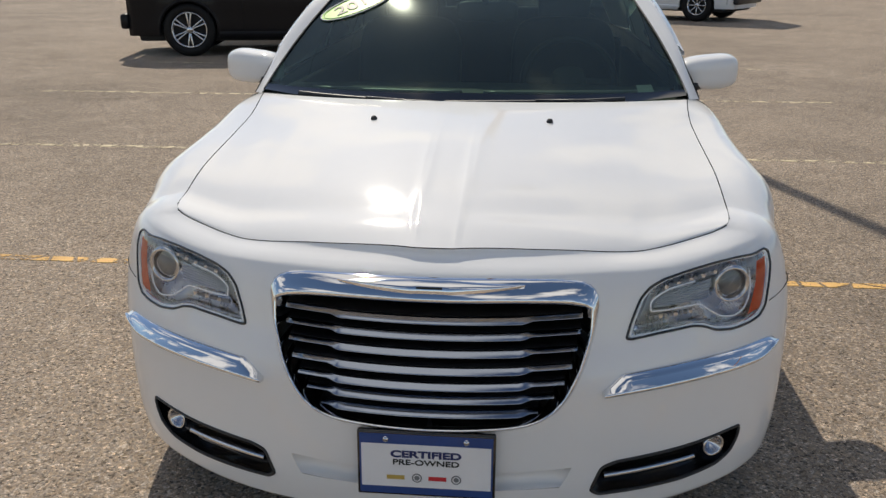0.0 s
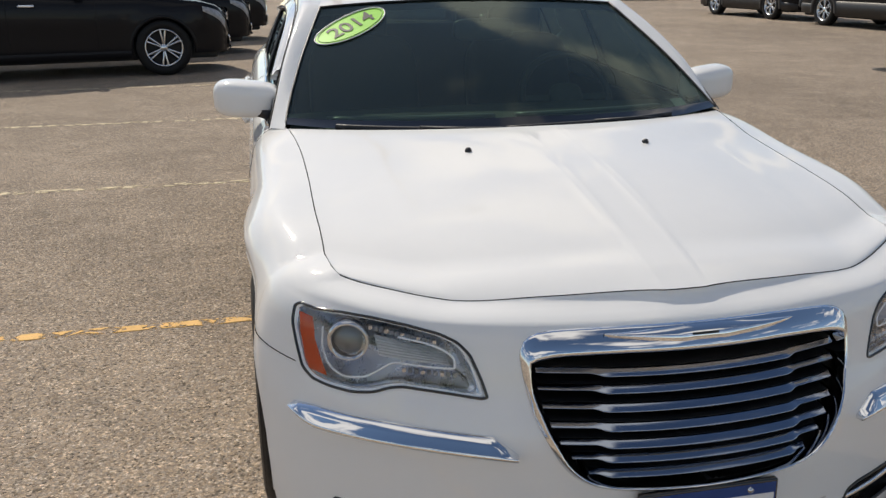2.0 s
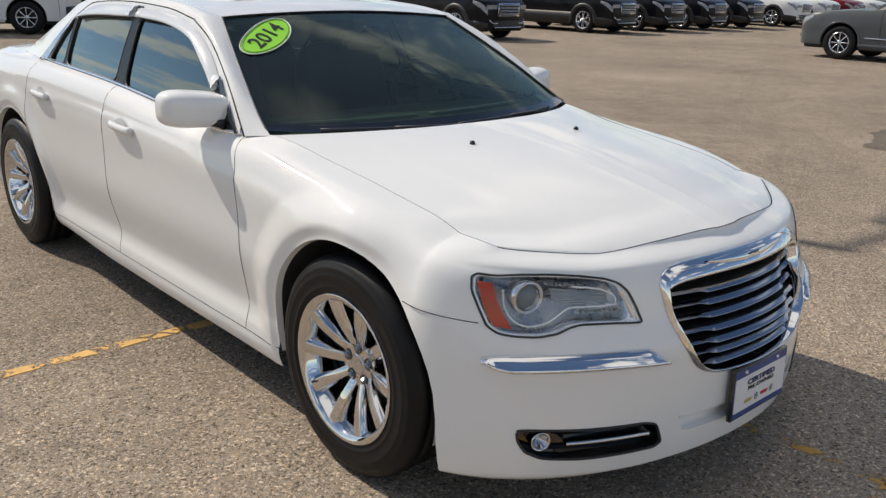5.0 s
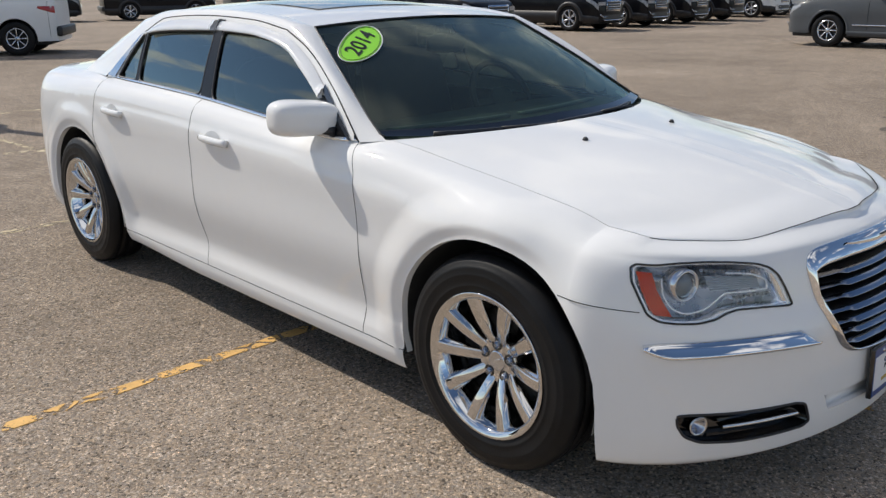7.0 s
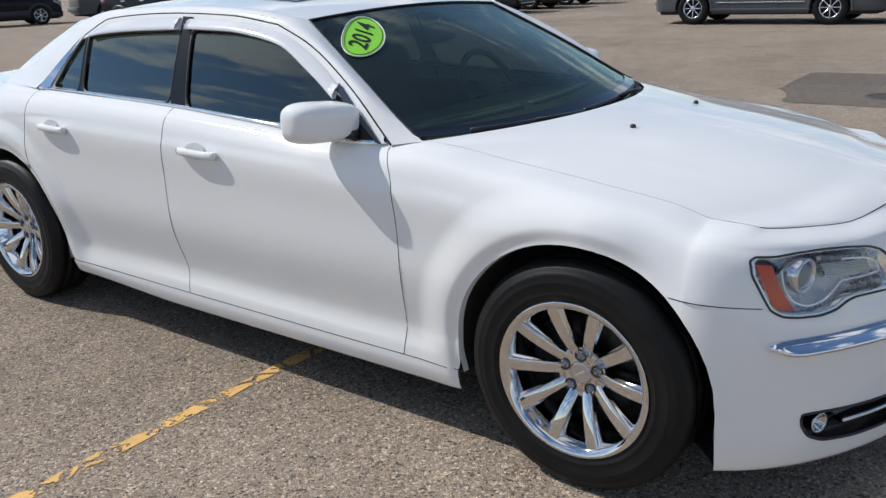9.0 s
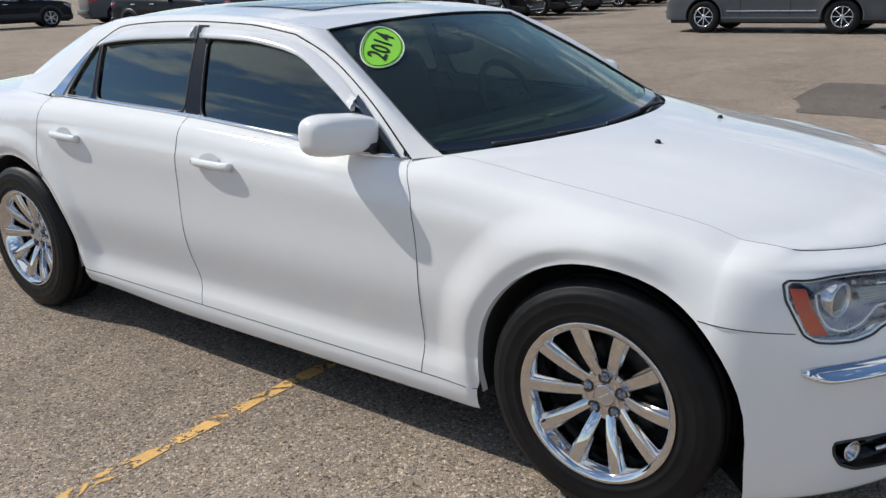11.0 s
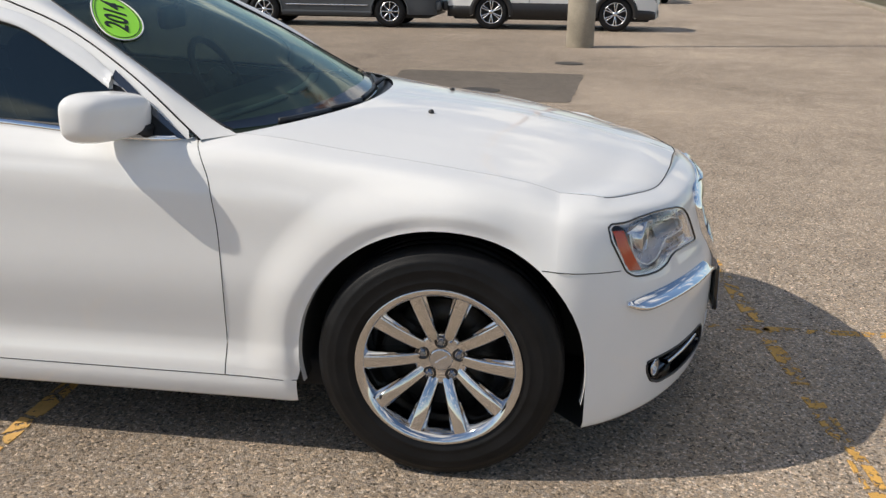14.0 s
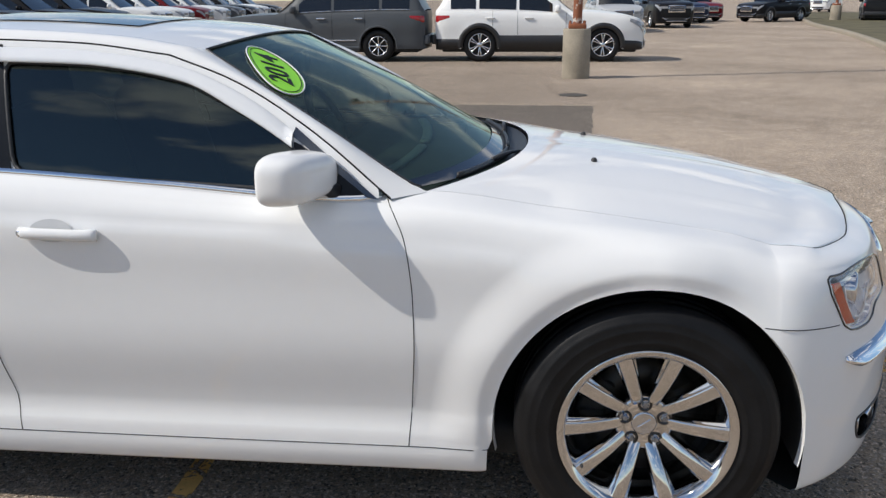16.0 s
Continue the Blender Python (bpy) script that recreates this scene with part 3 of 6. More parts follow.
def worn_paint(name, colour, at=0.80):
    """Road paint, flaked away in places."""
    m = material(name, colour, 0.8, vary=0.2, scale=9, bump=0.4, bump_scale=150)
    n, l = m.node_tree.nodes, m.node_tree.links
    tc, t, f = n.new("ShaderNodeTexCoord"), n.new("ShaderNodeTexNoise"), n.new("ShaderNodeTexNoise")
    for q, s in ((t, 8.5), (f, 70)):
        q.inputs["Scale"].default_value, q.inputs["Detail"].default_value = s, 5
        l.new(tc.outputs["Object"], q.inputs["Vector"])
    mix = n.new("ShaderNodeMath")
    mix.operation = "MULTIPLY_ADD"
    mix.inputs[1].default_value = 0.6
    l.new(f.outputs["Fac"], mix.inputs[0])
    l.new(t.outputs["Fac"], mix.inputs[2])
    ramp = n.new("ShaderNodeMapRange")
    ramp.inputs["From Min"].default_value, ramp.inputs["From Max"].default_value = at, at + 0.05
    l.new(mix.outputs[0], ramp.inputs["Value"])
    cells, gap, worst = n.new("ShaderNodeTexVoronoi"), n.new("ShaderNodeMapRange"), n.new("ShaderNodeMath")
    cells.feature = "DISTANCE_TO_EDGE"
    cells.inputs["Scale"].default_value = 7.5
    l.new(tc.outputs["Object"], cells.inputs["Vector"])
    gap.inputs["From Min"].default_value, gap.inputs["From Max"].default_value = 0.045, 0.085
    gap.inputs["To Min"].default_value, gap.inputs["To Max"].default_value = 1.0, 0.0
    rough_edge = n.new("ShaderNodeMath")
    rough_edge.operation = "MULTIPLY_ADD"
    rough_edge.inputs[1].default_value, rough_edge.inputs[2].default_value = 0.14, -0.06
    l.new(f.outputs["Fac"], rough_edge.inputs[0])
    frayed = n.new("ShaderNodeMath")
    frayed.operation = "ADD"
    l.new(cells.outputs["Distance"], frayed.inputs[0])
    l.new(rough_edge.outputs[0], frayed.inputs[1])
    l.new(frayed.outputs[0], gap.inputs["Value"])
    worst.operation = "MAXIMUM"
    l.new(ramp.outputs[0], worst.inputs[0])
    l.new(gap.outputs[0], worst.inputs[1])
    ramp = worst
    tr, x = n.new("ShaderNodeBsdfTransparent"), n.new("ShaderNodeMixShader")
    l.new(ramp.outputs[0], x.inputs["Fac"])
    l.new(n["Principled BSDF"].outputs[0], x.inputs[1])
    l.new(tr.outputs[0], x.inputs[2])
    l.new(x.outputs[0], n["Material Output"].inputs["Surface"])
    return m


YELLOW = worn_paint("worn_yellow_paint", (0.70, 0.42, 0.14), 0.86)
FADED = worn_paint("faded_yellow_paint", (0.64, 0.36, 0.09), 0.80)
PALE = worn_paint("worn_pale_paint", (0.62, 0.52, 0.34))

tagged(part("ground", mesh("ground", [(-600, -600, 0), (600, -600, 0), (600, 600, 0), (-600, 600, 0)], [(0, 1, 2, 3)], False), ASPHALT),
       "worn tan-grey asphalt of a car lot, stones showing", "ground", kind="structure")


def line(a, b, width, mat, label):
    """A painted stall line, with uneven edges, a few millimetres proud."""
    a, b = Vector(a), Vector(b)
    n = max(4, int((b - a).length / 0.06))
    t = (b - a).normalized()
    s = Vector((-t.y, t.x, 0))
    rows = []
    for k in range(n + 1):
        q = a + (b - a) * k / n
        w = width / 2
        l_, r_ = w * (1 + random.uniform(-0.16, 0.12)), w * (1 + random.uniform(-0.16, 0.12))
        rows.append([(*(q + s * l_).xy, 0.0), (*(q + s * l_ * 0.96).xy, 0.003), (*(q - s * r_ * 0.96).xy, 0.003), (*(q - s * r_).xy, 0.0)])
    ob = part("parking_line", mesh("parking_line", *grid(rows), False), mat)
    return tagged(ob, label, "parking line", group="stall lines", kind="structure")


for y0, slope, mat, w in ((-1.19, 0.075, FADED, 0.068), (1.37, 0.0, YELLOW, 0.064), (4.02, 0.0, PALE, 0.075), (6.85, 0.005, PALE, 0.075), (9.7, 0.005, PALE, 0.07)):
    line((-5.2, y0 - 5.2 * slope, 0), (0.40, y0 + 0.4 * slope, 0), w, mat, "flaking yellow stall line painted on the asphalt")
    reach = 2.2 if 1 < y0 < 3 else 3.4
    line((0.46, y0 + 0.46 * slope, 0), (reach, y0 + reach * slope, 0), w, mat, "flaking yellow stall line painted on the asphalt")
line((0.43, -3.6, 0), (0.36, 1.0, 0), 0.05, FADED, "faded yellow line between two rows of stalls")
line((0.32, 3.2, 0), (-0.25, 16.0, 0), 0.06, PALE, "faded pale line between two rows of stalls")

# the darker patch round the manhole
edge = rounded([(6.5, -0.38), (9.22, -0.60), (9.24, 1.97), (7.55, 1.9), (7.2, 1.70), (6.6, 1.60)], 0.06)
edge = spaced(edge, 0.15)
edge = [(x + random.uniform(-0.02, 0.02), y + random.uniform(-0.02, 0.02)) for x, y in edge]
tagged(part("asphalt_patch", mesh("asphalt_patch", [(x, y, 0.004) for x, y in edge], [tuple(range(len(edge)))], False), PATCH),
       "dark repaired patch in the asphalt", "pavement patch", kind="structure")


def manhole(x, y, r):
    ob = thing("manhole_cover", "round cast-iron manhole cover flush with the asphalt", "manhole cover", at=pose(x, y, 0.004))
    part("rim", mesh("rim", *lathe([(0.0, r), (0.006, r), (0.006, r * 0.88), (0.0, r * 0.88)], 40, "z")), IRON, ob)
    part("plate", mesh("plate", *lathe([(0.003, r * 0.87), (0.003, 0.0)], 40, "z")), IRON, ob)
    for k in range(-3, 4):
        w = math.sqrt(max(0.0, (r * 0.8) ** 2 - (k * r * 0.22) ** 2))
        part("rib", mesh("rib", *box(-w, w, k * r * 0.22 - r * 0.04, k * r * 0.22 + r * 0.04, 0.003, 0.007), False), IRON, ob)


manhole(8.15, 8.80, 0.27)
manhole(7.30, 0.68, 0.24)
manhole(10.6, -0.38, 0.22)

# verge and kerb
KERB = [(5.0, -5.0), (17.6, -8.2), (24.4, -10.0), (34.0, -12.2), (43.3, -13.9), (52.0, -16.0), (75.0, -22.0)]
k3 = curve3([(x, y, 0) for x, y in KERB], 90)
verge = [[(x, y - 0.20 - d, 0.13 + 0.004 * d) for d in (0, 1, 3, 6, 12, 40)] for x, y, _ in k3]
tagged(part("verge", mesh("verge", *grid(verge)), GRASS), "strip of short dry grass behind the kerb", "grass", kind="structure")
for i in range(0, 88, 2):
    a, b = Vector(k3[i]), Vector(k3[i + 2])
    ob = part("kerb", mesh("kerb", *sweep([a + (b - a) * 0.006, b - (b - a) * 0.006], [(0.0, 0), (0.0, 0.11), (0.03, 0.15), (0.2, 0.15), (0.2, 0)]), False), CONCRETE)
    tagged(ob, "weathered concrete kerb section along the grass", "kerb", group="kerb sections", kind="structure")

# ---- the white sedan ----
sedan = thing("sedan", "white four-door sedan with chrome grille and chrome wheels", "car")

SIDE = (1.0, 0.10)
NOSE = (0.93, 0.085)


def pane(data, name, mat, label="", parent=None):
    p, tri, nrm = data
    return part(name, mesh(name, p, tri, True, nrm), mat, parent or sedan, label)


def on_nose(x, z, d=0.0):
    """A place on the front at that x (either side) and height, d metres out from it."""
    x, z = np.broadcast_arrays(np.asarray(x, float), np.asarray(z, float))
    hv = nose_hv(np.abs(x), z)
    return lift(nose, hv[..., 0], hv[..., 1], NOSE, d) * np.stack([np.where(x < 0, -1, 1), np.ones(x.shape), np.ones(x.shape)], -1)


def lift(surface, u, v, sc, d):
    e, f = 0.0006 / sc[0], 0.0006 / sc[1]
    n = np.cross(surface(np.minimum(u + e, 1 if surface is nose else 9), v) - surface(u - e, v), surface(u, v + f) - surface(u, v - f))
    n = n / np.maximum(np.linalg.norm(n, axis=-1, keepdims=True), 1e-9)
    n = n * np.where((n[..., :1] * 1.0 + (-n[..., 1:2] if surface is nose else 0)) < 0, -1, 1)
    return surface(u, v) + n * d


def on_side(y, z, d=0.0):
    y, z = np.broadcast_arrays(np.asarray(y, float), np.asarray(z, float))
    return lift(side, y, side_v(y, z), SIDE, d)


def both(name, piece, mat, label="", parent=None, smooth=True):
    """The piece and its mirror image: the car's left and right one."""
    return [part(name, mesh(name, *q, smooth), mat, parent or sedan, label) for q in (piece, flip(piece))]


def outward(piece, way):
    """The piece with its faces turned towards way."""
    v, f = piece
    n = sum(((Vector(v[q[1]]) - Vector(v[q[0]])).cross(Vector(v[q[2]]) - Vector(v[q[0]])) for q in f), Vector())
    return (v, f) if n.dot(Vector(way)) > 0 else (v, [tuple(reversed(q)) for q in f])


def seam(points, r=0.0013):
    return sweep(points, ring(r, 6))


# outlines on the nose, x and z
HEADLAMP = [(0.803, 0.752), (0.790, 0.760), (0.757, 0.757), (0.71, 0.761), (0.649, 0.761), (0.585, 0.756), (0.521, 0.746), (0.488, 0.733), (0.466, 0.711), (0.447, 0.664), (0.437, 0.628),
            (0.448, 0.625), (0.519, 0.630), (0.596, 0.632), (0.624, 0.626), (0.655, 0.612), (0.70, 0.604), (0.748, 0.606), (0.779, 0.612), (0.797, 0.630), (0.806, 0.678), (0.811, 0.72)]
GRILLE = [(0.0, 0.770), (0.15, 0.769), (0.28, 0.764), (0.335, 0.757), (0.362, 0.742), (0.372, 0.715), (0.366, 0.66), (0.350, 0.595), (0.322, 0.535),
          (0.285, 0.483), (0.240, 0.456), (0.19, 0.445), (0.10, 0.440), (0.0, 0.438)]
GRILLE_IN = [(0.0, 0.722), (0.15, 0.722), (0.28, 0.717), (0.33, 0.709), (0.350, 0.700), (0.350, 0.66), (0.336, 0.600), (0.308, 0.540), (0.274, 0.493),
             (0.234, 0.468), (0.19, 0.459), (0.10, 0.454), (0.0, 0.452)]
FOG = [(0.748, 0.343), (0.72, 0.344), (0.60, 0.339), (0.43, 0.337), (0.395, 0.327), (0.372, 0.268), (0.392, 0.254), (0.50, 0.249), (0.60, 0.247), (0.69, 0.256), (0.728, 0.277), (0.745, 0.311)]
SLOT = [(0.325, 0.336), (0.0, 0.334), (0.0, 0.288), (0.300, 0.286)]


def nose_loop(pts):
    p = np.array(pts)
    return nose_hv(p[:, 0], p[:, 1])


# front fascia, open for lamps, grille and slots, and round the front wheels
arch_n = [nose_yz(ARCHES[0][0] - math.sqrt(max(ARCH_R**2 - (z - ARCHES[0][1]) ** 2, 0)) if z > ARCHES[0][1] else ARCHES[0][0] - ARCH_R, z) for z in (0.60, 0.57, 0.53, 0.48, 0.42, 0.352, 0.28, 0.20)]
foot = arch_n[-1].copy()
foot[1] = 0.0
arch_y = lambda z: ARCHES[0][0] - math.sqrt(ARCH_R**2 - (z - ARCHES[0][1]) ** 2)
zj = ARCHES[0][1] + math.sqrt(ARCH_R**2 - (0.30 + ARCHES[0][0]) ** 2)
vj = float(side_v(-0.30, zj))
gl, gi = nose_loop(GRILLE), nose_loop(GRILLE_IN)
sl = nose_loop(SLOT)
hs = np.unique(np.concatenate([np.linspace(0, 0.965, 34), [0.060, 0.070, 0.080, 0.090, 0.100, 0.62, 0.635, 0.65, 0.665, 0.68]]))

front_v = np.full(len(hs), 9.0)
front_hv = list(zip(hs, front_v))
outer = [*front_hv, (0.985, 9.0), (1.0, 9.0), (1.0, 7.0), (1.0, vj), *[tuple(q) for q in arch_n], tuple(foot),
         *[(h, 0.0) for h in np.linspace(foot[0], 0, 12)[1:]], tuple(sl[2]), *[tuple(sl[k]) for k in (3, 0)], tuple(sl[1]), *[tuple(q) for q in gl[::-1]]]
pane(patch(nose, outer, [nose_loop(HEADLAMP), nose_loop(rounded(FOG, 0.3))], 0.022, NOSE, both=True), "front_bumper", PAINT)

# flank panels
SEAM_F = [(0.700, 0.951), (0.676, 0.918), (0.652, 0.868), (0.637, 0.80), (0.628, 0.70), (0.626, 0.58), (0.634, 0.44), (0.648, 0.266)]
SEAM_B = [(1.790, 1.010), (1.788, 0.93), (1.795, 0.80), (1.800, 0.65), (1.795, 0.50), (1.775, 0.37), (1.768, 0.266)]
arc = lambda n, a0, a1: [(ARCHES[n][0] + ARCH_R * math.cos(radians(a)), ARCHES[n][1] + ARCH_R * math.sin(radians(a))) for a in np.linspace(a0, a1, 30)]
rear_cut = [(2.78, 1.031), (2.80, 0.95), (2.81, 0.80), (2.79, 0.690)] + arc(1, 127, 180)[:: 3] + [(2.640, 0.30), (2.600, 0.266)]
to_v = lambda pts: [(y, float(side_v(y, z))) for y, z in pts]
front_arc = [q for q in arc(0, 180, 0) if q[0] > -0.298]
fender = [(-0.30, vj), *to_v(front_arc), *to_v([(ARCHES[0][0] + ARCH_R, 0.30), (ARCHES[0][0] + ARCH_R + 0.013, 0.262)]), *to_v([(0.648, 0.262)]), *to_v(SEAM_F[::-1][:-1]), (0.700, 9.0),
          *[(y, 9.0) for y in np.linspace(0.66, -0.30, 16)], (-0.30, 7.0)]
fdoor = [*to_v(SEAM_F[1:]), *to_v(SEAM_B[::-1][:-1]), *[(y, 9.0) for y in np.linspace(1.790, 0.700, 16)]]
rdoor = [*to_v(SEAM_B[1:]), *to_v(rear_cut[::-1][:-1]), *[(y, 9.0) for y in np.linspace(2.78, 1.790, 12)]]
sill = [*to_v([(ARCHES[0][0] + ARCH_R + 0.013, 0.262)]), (ARCHES[0][0] + ARCH_R + 0.018, 0.0), *[(y, 0.0) for y in np.linspace(0.6, 2.62, 9)], *to_v([(2.62, 0.266), (1.768, 0.266), (0.648, 0.266)])]
rear_arc = arc(1, 180, 0)
quarter = [*to_v(rear_cut[1:4]), *to_v([q for q in rear_arc if q[0] > 2.83]), *to_v([(3.465, 0.30)]), (3.468, 0.0), *[(y, 0.0) for y in np.linspace(3.5, 4.079, 12)],
           *[(4.079, v) for v in (2, 4, 6, 8)], *[(y, 9.0) for y in np.linspace(4.079, 2.78, 18)]]
for name, loop, lab in (("front_fender", fender, ""), ("front_door", fdoor, ""), ("rear_door", rdoor, ""), ("rear_quarter", quarter, ""), ("sill", sill, "")):
    rings = []
    for n in ({"front_fender": (0,), "rear_quarter": (1,), "rear_door": (1,)}).get(name, ()):
        for rr in (0.410, 0.424, 0.437, 0.444, 0.451, 0.459, 0.47, 0.485, 0.50, 0.515, 0.53, 0.545, 0.562, 0.58, 0.60):
            for a in np.arange(0, math.pi, 0.016 / rr):
                y_, z_ = ARCHES[n][0] + rr * math.cos(a), ARCHES[n][1] + rr * math.sin(a)
                if z_ < 0.92:
                    rings.append((y_, z_))
    if rings:
        rg = np.array(rings)
        rings = np.stack([rg[:, 0], side_v(rg[:, 0], rg[:, 1])], 1)
    data = patch(side, loop, (), 0.026, SIDE, extra=rings)
    if data[2][:, 0].mean() < 0:
        data = patch(side, loop, (), 0.026, SIDE, turn=True, extra=rings)
    for d in (data, mirrored(data)):
        pane(d, name, PAINT, lab)

# shut lines
for pts in (SEAM_F, SEAM_B, rear_cut, [(0.42, 0.264), (0.648, 0.266), (1.2, 0.266), (1.768, 0.266), (2.60, 0.268)]):
    p = curve3([(a, b, 0) for a, b in pts], 40)
    both("shut_line", seam(on_side(p[:, 0], p[:, 1], 0.0)), SEAM)
h_end, v_end = nose_hv(0.810, 0.636)
q_ = np.linspace(0, 1, 24)
v_s = float(side_v(-0.30, 0.650))
joint = np.concatenate([on_side(np.linspace(-0.262, -0.302, 8), np.linspace(0.6535, 0.650, 8)), lift(nose, 0.9995 - (0.9995 - h_end) * q_**3, v_s + (v_end - v_s) * q_**1.5, NOSE, 0.0)])
both("shut_line", seam([tuple(q) for q in joint], 0.0013), SEAM)

# rolled lips and liners of the wheel openings
for n, (cy, cz) in enumerate(ARCHES):
    ang = np.radians(np.linspace(-12, 192, 60))
    ys, zs = cy + ARCH_R * np.cos(ang), cz + ARCH_R * np.sin(ang)
    if n == 0:
        lip = np.array([on_side(y, z) if y > -0.298 else lift(nose, *nose_yz(y, z), NOSE, 0) for y, z in zip(ys, zs)])
    else:
        lip = on_side(ys, zs)
    inner = lip + np.stack([-0.022 * np.ones(60), -0.004 * np.cos(ang), -0.004 * np.sin(ang)], 1)
    deep = np.stack([np.full(60, 0.56), cy + (ARCH_R + 0.012) * np.cos(ang), cz + (ARCH_R + 0.012) * np.sin(ang)], 1)
    hub = np.stack([np.full(60, 0.55), cy + 0.02 * np.cos(ang), cz + 0.02 * np.sin(ang)], 1)
    both("arch_lip", grid(np.stack([lip, inner], 1)), PAINT)
    both("wheel_liner", grid(np.stack([inner, deep, hub], 1)), LINER)

# bonnet
front = nose(hs, front_v)
edge_a = np.concatenate([nose(np.linspace(0.965, 1, 7)[:-1], np.full(6, 9.0)), side(np.linspace(-0.30, 0.60, 34), np.full(34, 9.0))])
n_e = len(edge_a)
s22 = hs / hs[-1]
rear = np.stack([s22 * edge_a[-1][0], 0.335 + (edge_a[-1][1] - 0.335) * s22**2.2, 0.985 + (edge_a[-1][2] - 0.985) * s22**2], 1)
k_e = np.linspace(0, 1, n_e)[:, None]
middle = front[0] * (1 - k_e) + rear[0] * k_e
bonnet = coons(front, rear, middle, edge_a)
uu, vv = np.meshgrid(np.linspace(0, 1, n_e), s22, indexing="ij")
smooth_step = lambda t: np.clip(t, 0, 1) ** 2 * (3 - 2 * np.clip(t, 0, 1))
dome = smooth_step((0.72 + 0.14 * uu - vv) / 0.13)
spear = smooth_step((0.088 + 0.075 * uu - vv) / 0.030) * smooth_step((0.95 - uu) / 0.7)
rise = smooth_step(uu / 0.10)
bonnet[..., 2] += 0.024 * np.sin(np.pi * uu) * (1 - vv**2.2) + rise * (0.0042 * dome * smooth_step((1 - uu) / 0.6) + 0.0026 * spear)
# the shut line is a real gap: the bonnet stops short of the fender and turns down
gap = 0.0030
bonnet[:, -1, 0] -= gap
bonnet[0, :, 1] += 0.0032
full = np.concatenate([(bonnet * (-1, 1, 1))[:, :0:-1], bonnet], 1)
lid = part("bonnet", mesh("bonnet", *outward(grid(full), (0, 0, 1))), PAINT, sedan)
for sx in (1, -1):
    part("bonnet_hem", mesh("bonnet_hem", *grid(np.stack([bonnet[:, -1], bonnet[:, -1] + (-0.0015, 0, -0.014)], 0) * (sx, 1, 1))), PAINT, lid)
part("bonnet_hem", mesh("bonnet_hem", *grid(np.stack([full[0], full[0] + (0, 0.0015, -0.014)], 0))), PAINT, lid)
rim_line = np.concatenate([(front * (-1, 1, 1))[:0:-1], front]) + (0, 0.0014, -0.0002)
part("shut_line", mesh("shut_line", *seam([tuple(q) for q in rim_line], 0.0017)), SEAM, sedan)
both("shut_line", seam([tuple(q - (0.0016, 0, 0.0056)) for q in edge_a], 0.0010), SEAM)
# under the bonnet's rear edge, the black cowl with its grille
cowl_f = rear - (0, -0.005, 0.012)
cowl_b = np.stack([rear[:, 0] * 0.99, rear[:, 1] + 0.13 - 0.05 * s22, rear[:, 2] - 0.030], 1)
cowl = np.stack([cowl_f, (cowl_f + cowl_b) / 2 - (0, 0, 0.014), cowl_b], 0)
cowl = np.concatenate([(cowl * (-1, 1, 1))[:, :0:-1], cowl], 1)
part("cowl", mesh("cowl", *grid(cowl)), BLACK, sedan, "black plastic cowl at the foot of the windscreen")
for sx in (-0.272, 0.272):
    noz = lathe([(0.0, 0.010), (0.006, 0.010), (0.012, 0.006), (0.013, 0.0)], 12, "z")
    part("washer_nozzle", mesh("washer_nozzle", *moved(noz, pose(sx, 0.13, 0.957))), BLACK, sedan, "small black washer nozzle")

# greenhouse
belt_x = lambda z: 0.83 - 0.42 * (np.asarray(z) - 0.93)
DRIP = [(0.690, 0.953), (0.918, 1.128), (1.131, 1.246), (1.309, 1.308), (1.579, 1.340), (1.935, 1.350), (2.340, 1.332), (2.498, 1.266), (2.615, 1.150), (2.800, 1.036)]
drip = np.array([(belt_x(z) + 0.012 * math.sin(math.pi * min(1, max(0, (z - 0.93) / 0.42))) - 0.001, y, z) for y, z in DRIP])
d_a, d_r, d_c = curve3(drip[:4], 18), curve3(drip[3:8], 26), curve3(drip[7:], 16)
e_a = curve3([(0.772, 0.600, 0.962), (0.765, 0.645, 0.985), (0.70, 0.90, 1.135), (0.592, 1.235, 1.318)], 18)
e_r = curve3([(0.592, 1.235, 1.318), (0.572, 1.45, 1.350), (0.558, 1.92, 1.372), (0.558, 2.4, 1.362), (0.575, 2.72, 1.318)], 26)
e_c = curve3([(0.575, 2.72, 1.318), (0.64, 2.98, 1.19), (0.728, 3.22, 1.036)], 16)
inner_e, outer_d = np.concatenate([e_a, e_r[1:], e_c[1:]]), np.concatenate([d_a, d_r[1:], d_c[1:]])
w = np.linspace(0, 1, 9)[None, :, None]
rail = inner_e[:, None] * (1 - w) + outer_d[:, None] * w
ends = np.minimum(np.arange(len(inner_e)), np.arange(len(inner_e))[::-1])[:, None]
bulge = np.sin(np.pi * w[..., 0]) * 0.016 * smooth_step(ends / 7)
rail[..., 0] += bulge
rail[..., 2] += bulge * 0.9
both("roof_rail", grid(rail[:, ::-1]), PAINT)
both("shut_line", seam([tuple(q) for q in outer_d], 0.0028), SEAM)

